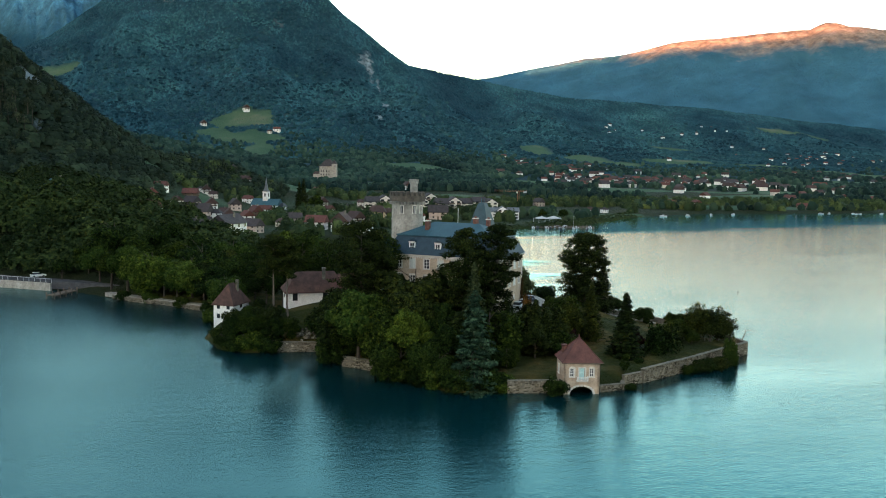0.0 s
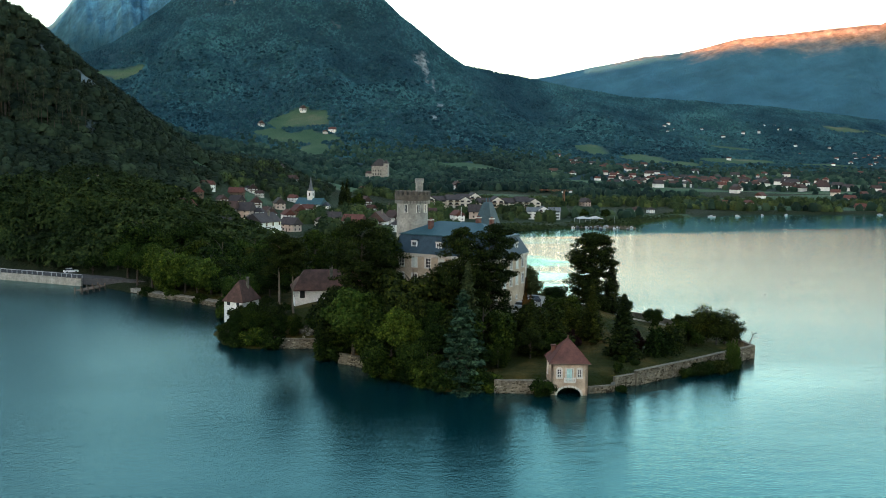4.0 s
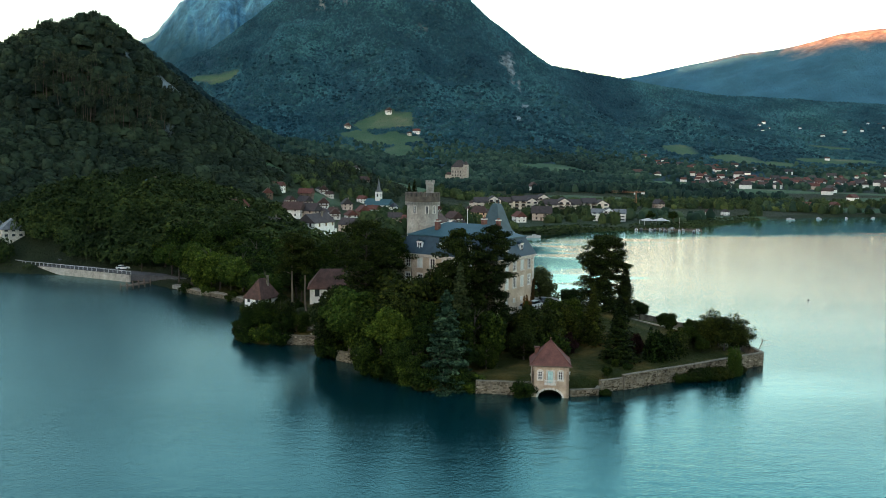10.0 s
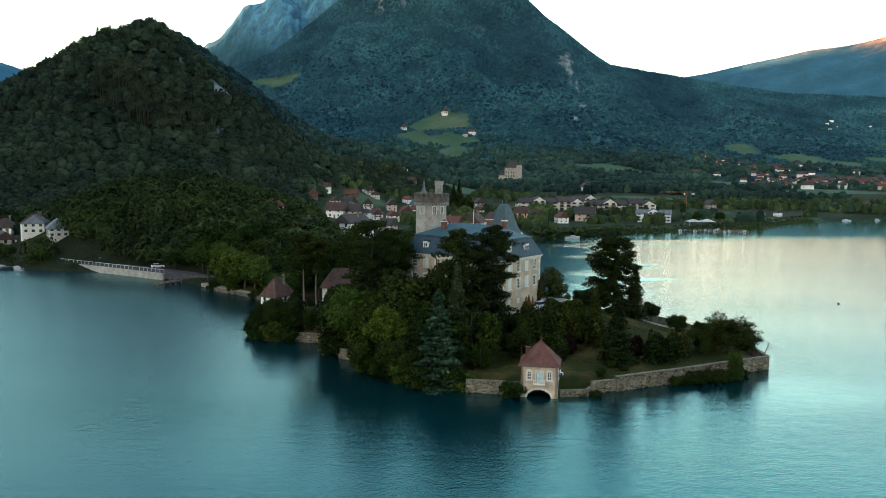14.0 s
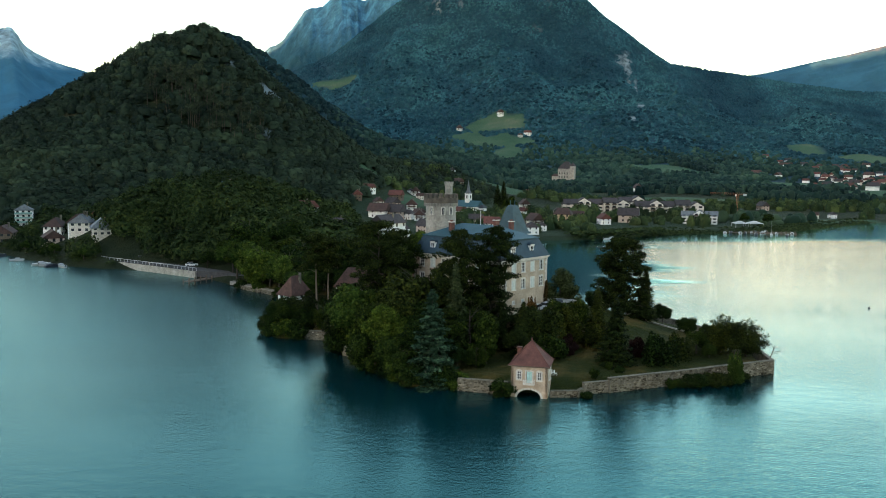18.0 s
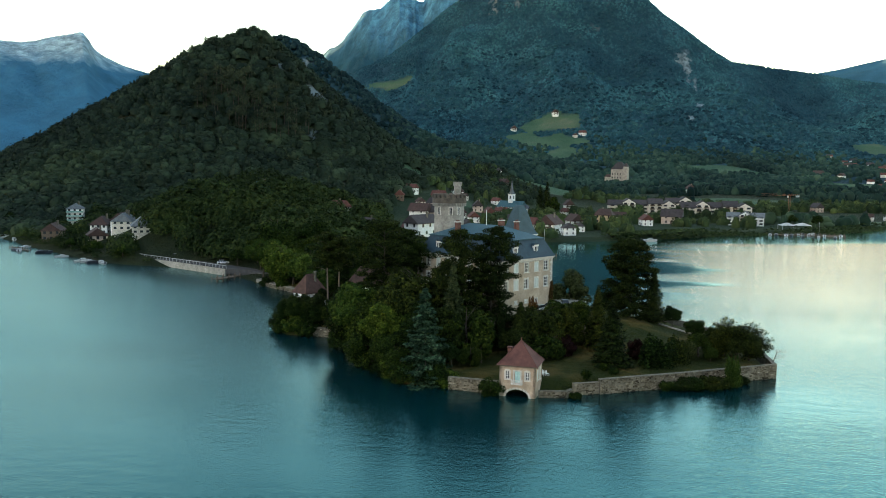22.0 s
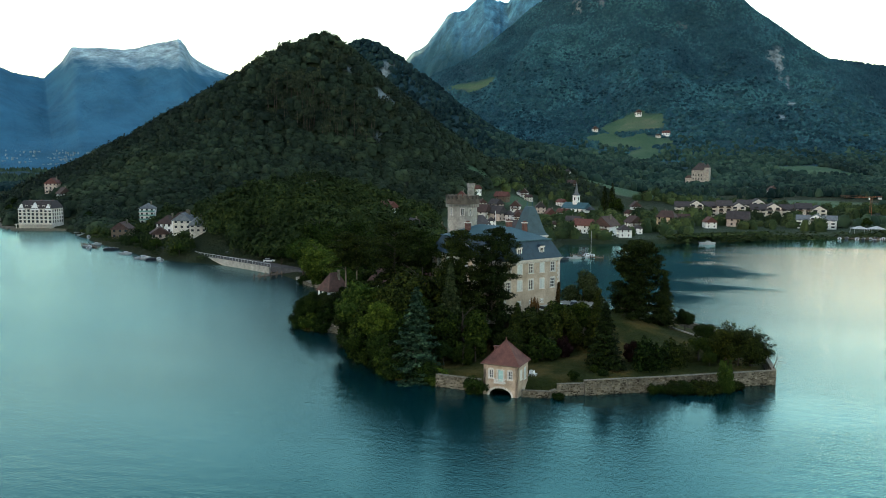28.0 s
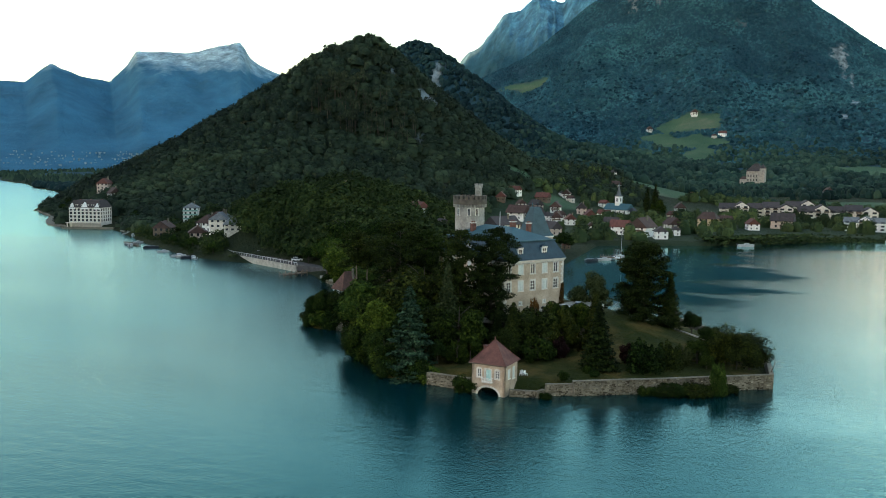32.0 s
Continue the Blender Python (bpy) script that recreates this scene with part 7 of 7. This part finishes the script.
for f in range(2):
    for k in range(4):
        part("window", boxed(-11 + k * 4.2, -9.6 + k * 4.2, -9.1, -8.95, 1 + f * 5.4, 3.6 + f * 5.4), M["glass"], manor)

# ---- woods ----
for x, y, top, shape, leaf in (
        (-116, 122.5, 9, "lod_a", "broad"), (-109, 124, 13, "lod_b", "broad"), (-104, 116, 13.5, "broad_a", "bright"), (-99, 108, 13, "broad_b", "broad"), (-94, 103.5, 15, "broad_b", "bright"), (-90, 100, 14.5, "broad_a", "bright"),
        (-86, 97, 13.0, "broad_c", "bright"), (-83, 94.5, 12, "broad_b", "bright"), (-79, 92, 11, "broad_a", "bright"), (-75, 90, 12.5, "broad_c", "bright"), (-71.5, 87, 12, "broad_b", "dark"), (-68, 80, 12, "broad_a", "broad"),
        (-64.5, 72, 10, "broad_c", "bright"), (-64, 88, 14, "broad_a", "broad"), (-58, 80, 13, "broad_b", "broad"), (-73, 99, 15, "broad_c", "broad"), (-82, 104, 16, "broad_a", "broad"), (-92, 112, 17, "broad_b", "broad"),
        (-101, 124, 19, "broad_c", "broad"), (-66, 100, 14, "broad_b", "dark"), (-56, 94, 14, "broad_a", "broad"), (-86, 118, 20, "broad_a", "broad"), (-76, 112, 17, "broad_b", "broad"), (-66, 112, 15, "broad_c", "bright"),
        (-54, 108, 14, "broad_b", "broad"), (-44, 100, 14, "broad_a", "broad"), (-36, 112, 14, "broad_c", "bright"), (-28, 124, 13, "broad_a", "broad"), (-34, 140, 12, "broad_b", "broad"), (-30, 96, 13, "broad_c", "broad"),
        (-106, 136, 20, "lod_a", "broad"), (-98, 146, 21, "lod_b", "broad"), (-90, 136, 19, "lod_a", "broad"), (-40, 165, 12, "lod_b", "bright"), (-44, 190, 12, "lod_a", "broad"), (-52, 176, 13, "lod_a", "bright"),
        (-42, 208, 11, "lod_b", "broad"), (-174, 140, 6.5, "bush", "broad"), (-196, 150, 6, "bush_b", "broad"), (-210, 158, 7, "lod_a", "bright"), (-172, 138.5, 7.5, "lod_a", "bright"), (-216, 172, 4.5, "bush", "broad"), (-224, 178, 5, "bush_b", "bright"), (-230, 176, 4, "bush", "bright"), (-247, 200, 8, "lod_b", "dark"), (-254, 206, 7, "lod_a", "broad"), (-236, 200, 6, "lod_a", "broad"), (-219, 186, 6, "lod_b", "broad"), (-186, 162, 5, "bush", "broad"), (-262, 222, 8, "lod_b", "broad"), (-270, 228, 6, "lod_a", "bright"), (-318, 238, 7, "lod_b", "broad"), (-300, 224, 5, "bush", "broad"), (-352, 262, 11, "lod_a", "dark"), (-312, 250, 12, "lod_c", "blue"), (-212, 172, 5, "bush", "broad"), (-222, 182, 6.5, "lod_a", "broad"), (-232, 186, 4.5, "bush_b", "bright"), (-240, 196, 6, "lod_b", "dark"), (-205, 166, 5, "bush", "bright"), (-248, 204, 7, "lod_a", "broad"), (-189, 146, 7.5, "lod_b", "bright"), (-290, 228, 8, "lod_a", "dark"), (-300, 232, 9, "lod_b", "broad"), (-278, 222, 6, "bush", "broad"), (-310, 240, 11, "lod_a", "broad"), (-392, 262, 12, "lod_a", "broad"), (-428, 300, 14, "lod_b", "broad"),
        (-47, 452, 24, "lod_c", "dark"), (-44, 470, 26, "lod_c", "dark"), (-36, 430, 17, "lod_a", "broad"), (112, 390, 10, "lod_a", "broad"), (126, 388, 10, "lod_b", "broad")):
    tree(shape, leaf, "bush" if "bush" in shape else "tree", x, y, top, ("yellow-green " if leaf == "bright" else "") + "leafy tree on the wooded shore of the lake", "shore trees")

rf = np.random.RandomState(99)


def crown_template(n, size, seed, cone=False, flat=0.35):
    rng = np.random.RandomState(seed)
    d = sphere_points(rng, n)
    if cone:
        u = rng.uniform(0, 1, n)
        c = np.stack([np.cos(d[:, 0] * 9) * (1 - u) * 0.42, np.sin(d[:, 0] * 9) * (1 - u) * 0.42, u * 1.5], 1)
        nr = np.stack([c[:, 0], c[:, 1], np.full(n, 0.25)], 1)
    else:
        lump = 1 + 0.22 * np.sin(d[:, 0] * 5 + seed) * np.cos(d[:, 1] * 4 + seed)
        d[:, 2] = np.abs(d[:, 2]) * 1.25 - 0.25
        c = d * lump[:, None] * [0.52, 0.52, 0.5] + [0, 0, 0.5]
        nr = d + [0, 0, 0.3]
    return leaf_quads(c, nr, size, rng, flat)


def dome_template(seed, n=6):
    """Low, lumpy, soft-edged crown for woods seen from afar."""
    rng = np.random.RandomState(seed)
    o = rng.uniform(0, 1)
    v = [(rng.uniform(-0.12, 0.12), rng.uniform(-0.12, 0.12), 1.0)]
    v += [(r * math.cos(6.283 * (k + o) / n), r * math.sin(6.283 * (k + o) / n), rng.uniform(-0.15, 0.2)) for k in range(n) for r in (rng.uniform(0.42, 0.62),)]
    return np.array(v), np.array([(0, 1 + k, 1 + (k + 1) % n) for k in range(n)])


def clump_template(seed):
    """Rounded, lumpy crown of a middle-distance tree."""
    rng = np.random.RandomState(seed)
    n = 7
    v, f = [(rng.uniform(-0.1, 0.1), rng.uniform(-0.1, 0.1), 1.0)], []
    for r, z in ((0.3, 0.9), (0.5, 0.58), (0.5, 0.14)):
        o = rng.uniform(0, 1)
        v += [(q * math.cos(6.283 * (k + o) / n), q * math.sin(6.283 * (k + o) / n), z + rng.uniform(-0.09, 0.09)) for k in range(n) for q in (r * rng.uniform(0.72, 1.25),)]
    f += [(0, 1 + k, 1 + (k + 1) % n) for k in range(n)]
    for a in (1, 1 + n):
        f += [(a + k, a + n + k, a + n + (k + 1) % n) for k in range(n)] + [(a + k, a + n + (k + 1) % n, a + (k + 1) % n) for k in range(n)]
    return np.array(v), np.array(f)


def scatter(name, x, y, radius, height, temps, mat, label, sink=0.25, soft=False):
    """One mesh of many tree crowns standing on the land."""
    z = land(x, y)
    V, F, o = [], [], 0
    which = rf.randint(0, len(temps), len(x))
    for k, (tv, tf) in enumerate(temps):
        sel = np.where(which == k)[0]
        if not len(sel):
            continue
        a = rf.uniform(0, 6.28, len(sel))
        ca, sa = np.cos(a)[:, None], np.sin(a)[:, None]
        r, h = (radius[sel] * 2)[:, None], height[sel][:, None]
        px = (tv[None, :, 0] * ca - tv[None, :, 1] * sa) * r + x[sel][:, None]
        py = (tv[None, :, 0] * sa + tv[None, :, 1] * ca) * r + y[sel][:, None]
        pz = (tv[None, :, 2] - sink) * h + z[sel][:, None]
        V.append(np.stack([px, py, pz], -1).reshape(-1, 3))
        F.append((tf[None] + (np.arange(len(sel)) * len(tv))[:, None, None]).reshape(-1, tf.shape[1]) + o)
        o += len(sel) * len(tv)
    ob = raw(name, np.concatenate(V), np.concatenate(F), mat, smooth=soft)
    return tagged(ob, label, "forest", kind="stuff")


def sow(x0, x1, y0, y1, n, keep):
    x, y = rf.uniform(x0, x1, n), rf.uniform(y0, y1, n)
    ok = keep(x, y) & (inland(x, y) > 5) & (meadow(x, y) < rf.uniform(0.25, 1.0, n)) & (cliff(x, y) < 0.4) & ((np.hypot((x - 560) / 260, (y - 1150) / 290) > 1) | (rf.uniform(0, 1, n) < 0.22))
    x, y = x[ok], y[ok]
    if SPOTS:
        sp = np.array(SPOTS)
        near = np.zeros(len(x), bool)
        for a, b in sp:
            near |= (np.abs(x - a) < 7) & (y - b < 6) & (y - b > -12)
        x, y = x[~near], y[~near]
    return x, y


def off_road(x, y):
    d = np.full(x.shape, 1e9)
    for (ax, ay), (bx, by) in zip(ROAD, ROAD[1:]):
        t = np.clip(((x - ax) * (bx - ax) + (y - ay) * (by - ay)) / ((bx - ax) ** 2 + (by - ay) ** 2), 0, 1)
        d = np.minimum(d, np.hypot(x - ax - t * (bx - ax), y - ay - t * (by - ay)))
    return d > 5.5


SPOTS += [(-70, 470), (-70, 458), (-58, 460), (-82, 460), (-66, 446), (-55, 446), (-60, 434), (-50, 432), (-72, 436), (-193, 171), (-176, 157), (-206, 170), (-241, 187), (-203, 196), (-234, 192), (-198, 180), (-226, 202), (-277, 250), (-272, 244), (-197, 161), (-263, 213), (-393, 299), (-371, 285), (-388, 290), (-194, 171), (-268, 240), (-262, 232), (-270, 236), (-256, 224), (-185, 150), (-215, 190), (-218, 196)]
near_t = [crown_template(620, 0.056, s) for s in (1, 2, 3, 4)]


def leafy_clump(seed, n, size):
    """A lumpy crown with leaf sprays breaking its outline."""
    (cv, cf), (lv, lf) = clump_template(seed), crown_template(n, size, seed + 1)
    return np.concatenate([cv * [0.93, 0.93, 0.92], lv]), np.concatenate([cf, lf + len(cv)])


mid_t = [leafy_clump(s, 70, 0.09) for s in (5, 6, 7, 8, 15, 16)]
val_t = [clump_template(s) for s in (31, 32, 33, 34, 35, 36)]
far_t = [dome_template(s) for s in (9, 10, 11, 12, 13, 14)]
x, y = sow(-270, -62, 96, 262, 1750, lambda x, y: (x < -62 - 0.5 * np.clip(y - 150, 0, 200)) & off_road(x, y) & ~((x < -176) & (y < 172)) & ~((x < -212) & (y < 205)))
n = len(x)
scatter("knoll_wood", x, y, rf.uniform(3.4, 6.8, n), rf.uniform(7, 12.5, n), near_t, M["knoll"], "dense green broadleaf wood on the knoll above the road")
x, y = sow(-640, -60, 200, 640, 13000, lambda x, y: ((np.hypot((x + 252) / 44, (y - 408) / 24) > 1) | (rf.uniform(0, 1, x.shape) < 0.55)) & ((x < -135) | (y > 505)) & ((y > 262) | (x < -270) | (x < -200)) & off_road(x, y) & (np.hypot(x + 334, y - 231) > 24))
n = len(x)
fir = (rf.uniform(0, 1, n) < 0.16 + 0.5 * smoothstep(0.0, 0.25, vnoise(x, y, 60, 12))) & (y > 300)
scatter("hill_wood", x[~fir], y[~fir], rf.uniform(2.8, 6.2, n)[~fir], rf.uniform(5.5, 10, n)[~fir], mid_t, M["forest"], "dense broadleaf forest covering the steep hill", 0.2)
cone_t = [crown_template(64, 0.12, s, cone=True) for s in (51, 52, 53)]
scatter("hill_firs", x[fir], y[fir], rf.uniform(2.4, 3.8, n)[fir], rf.uniform(5.5, 8.5, n)[fir], cone_t, M["pinewood"], "dark firs standing out of the forest on the steep hill", 0.42)
x, y = sow(-150, 1500, 200, 1100, 16000, lambda x, y: ((x > -60 - 0.35 * (y - 270)) | ((x > -138) & (y < 505) & (rf.uniform(0, 1, x.shape) < 0.75))) & (vnoise(x, y, 90, 4) + 0.5 * vnoise(x, y, 33, 6) > np.where(y < 520, 0.0, -0.06)))
n = len(x)
front = (y < 430) & (x > 10) & (rf.uniform(0, 1, n) < 0.6)
x, y = x[~front], y[~front]
n = len(x)
near, wide, tall = y < 640, rf.uniform(2.0, 4.8, n), rf.uniform(4, 10.5, n)
scatter("village_trees", x[near], y[near], wide[near], tall[near], [leafy_clump(s, 90, 0.085) for s in (81, 82, 83, 84)], M["garden"], "leafy garden trees and copses round the village", 0.15)
scatter("valley_trees", x[~near], y[~near], wide[~near] * 1.1, tall[~near] * 1.1, val_t, M["valleyforest"], "scattered trees and copses across the valley floor", 0.1, True)
x, y = rf.uniform(-275, -150, 420), rf.uniform(150, 275, 420)
ok = (inland(x, y) > 4) & off_road(x, y) & np.all([np.hypot(x - a, y - b) > 6.5 for a, b in SPOTS], 0)
x, y = x[ok], y[ok]
n = len(x)
scatter("hamlet_trees", x, y, rf.uniform(1.8, 3.6, n), rf.uniform(3.5, 7.5, n), [crown_template(260, 0.075, s) for s in (91, 92, 93)], M["knoll"], "garden trees and hedges between the houses by the lake road", 0.15)
x, y = rf.uniform(-300, -140, 2600), rf.uniform(105, 265, 2600)
d = inland(x, y)
ok = (d > 0.8) & (d < 13) & off_road(x, y) & np.all([np.hypot(x - a, y - b) > 5 for a, b in SPOTS], 0)
x, y = x[ok], y[ok]
n = len(x)
scatter("shore_bushes", x, y, rf.uniform(0.7, 1.7, n), rf.uniform(1.0, 2.6, n), [crown_template(90, 0.12, s) for s in (95, 96, 97)], M["knoll"], "low bushes and hedges along the shore by the lake road", 0.1)
x, y = sow(60, 900, 290, 900, 9000, lambda x, y: (inland(x, y) > 6) & (inland(x, y) < 60) & (vnoise(x, y, 46, 61) + 0.4 * vnoise(x, y, 15, 62) > 0.1))
n = len(x)
scatter("shore_copses", x, y, rf.uniform(1.6, 4.6, n), rf.uniform(3, 9, n), val_t, M["valleyforest"], "bushes and copses along the shore of the bay", 0.1, True)
x, y = sow(-1000, -60, 610, 1650, 19000, lambda x, y: x < -60 - 0.35 * (y - 270) + 60)
n = len(x)
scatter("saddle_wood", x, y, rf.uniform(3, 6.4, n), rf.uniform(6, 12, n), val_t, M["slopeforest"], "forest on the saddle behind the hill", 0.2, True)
x, y = sow(-900, 1700, 1060, 2250, 46000, lambda x, y: (rf.uniform(0, 1, x.shape) < np.interp(y, [1480, 2250], [1.0, 0.1])) & (x > -60 - 0.35 * (y - 270)) & ((x < -150) | (y > 1480) | (vnoise(x, y, 120, 8) + 0.5 * vnoise(x, y, 40, 6) > -0.28)))
n = len(x)
low, wide, tall = y + rf.normal(0, 70, n) < 1560, rf.uniform(2.8, 6.6, n), rf.uniform(6, 13, n)
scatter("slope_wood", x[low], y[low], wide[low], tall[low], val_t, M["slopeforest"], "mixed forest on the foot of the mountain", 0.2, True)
scatter("upper_slope_wood", x[~low], y[~low], wide[~low], tall[~low] * 0.65, val_t, M["midforest"], "forest half way up the mountain, tinted blue for haze", 0.25, True)
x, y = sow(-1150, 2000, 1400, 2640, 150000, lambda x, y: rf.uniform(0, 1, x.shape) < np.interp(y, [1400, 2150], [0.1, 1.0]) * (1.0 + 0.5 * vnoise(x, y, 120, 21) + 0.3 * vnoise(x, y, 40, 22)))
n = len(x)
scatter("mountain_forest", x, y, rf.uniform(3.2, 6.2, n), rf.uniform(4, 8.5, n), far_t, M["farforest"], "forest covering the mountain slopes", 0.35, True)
x, y = sow(-2600, -560, 420, 1900, 9000, lambda x, y: (inland(x, y) < 330) & (vnoise(x, y, 130, 3) > -0.12))
n = len(x)
scatter("promontory_wood", x, y, rf.uniform(4, 7.5, n), rf.uniform(8, 15, n), far_t, M["valleyforest"], "dark wood on the low promontory across the lake", 0.25, True)
# tall old pines on the steep flank, bare pale trunks under dark crowns
a, q = rf.uniform(0, 6.28, 95), np.sqrt(rf.uniform(0, 1, 95))
x, y = -252 + 44 * q * np.cos(a), 410 + 24 * q * np.sin(a)
z = land(x, y)
V, F = [], []
for k in range(len(x)):
    tv, tf = tube([(x[k], y[k], z[k] - 1), (x[k] + rf.normal(0, 0.2), y[k], z[k] + 7), (x[k] + rf.normal(0, 0.4), y[k], z[k] + 14)], [0.22, 0.18, 0.1], 5)
    V.append(tv)
    F.append(tf + k * 15)
tagged(raw("pine_trunks", np.concatenate(V), np.concatenate(F), M["bark"]), "tall bare pine trunks on the steep hill", "forest", kind="stuff")
scatter("pine_crowns", x, y, rf.uniform(1.8, 3.2, 95), rf.uniform(5, 8, 95), [crown_template(150, 0.1, s) for s in (61, 62, 63, 64)], M["pinewood"], "dark brownish-green pine crowns on the steep hill", -1.25)
# far town at the foot of the blue mountains, its walls tinted blue for haze
M["hazytown"] = plain("far_walls_hazed", (0.13, 0.21, 0.25), (0.24, 0.32, 0.35), 0.05, 0.9, 0.0)
wv = np.zeros(len(west.data.vertices) * 3, np.float32)
west.data.vertices.foreach_get("co", wv)
wv = wv.reshape(-1, 3)
wv = wv[(wv[:, 2] > 25) & (wv[:, 2] < 75) & (np.arctan2(-wv[:, 0], wv[:, 1]) > 0.75) & (np.arctan2(-wv[:, 0], wv[:, 1]) < 0.98)]
bm = bmesh.new()
rt = random.Random(77)
for _ in range(280):
    px, py, pz = wv[rt.randrange(len(wv))]
    px, py, w, d, h = px + rt.uniform(-25, 25), py + rt.uniform(-25, 25), rt.uniform(0.8, 2.6), rt.uniform(1, 3), rt.uniform(0.5, 1.6)
    box(bm, px - w, px + w, py - d, py + d, pz - 30, pz + h)
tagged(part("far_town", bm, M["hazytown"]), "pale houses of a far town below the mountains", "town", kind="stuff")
# reeds along the bay
t = rf.uniform(0, 1, 2600)
sx, sy = np.interp(t, [0, 0.3, 0.6, 1], [10, 50, 130, 205]), np.interp(t, [0, 0.3, 0.6, 1], [291, 328, 368, 458])
sx, sy = sx + rf.normal(0, 3.5, 2600), sy + rf.normal(0, 2.5, 2600)
scatter("reed_bed", sx, sy, rf.uniform(0.8, 1.6, 2600), rf.uniform(1.2, 2.2, 2600), [crown_template(8, 0.4, 41)], M["reed"], "green reed bed along the shore of the bay", 0.0)
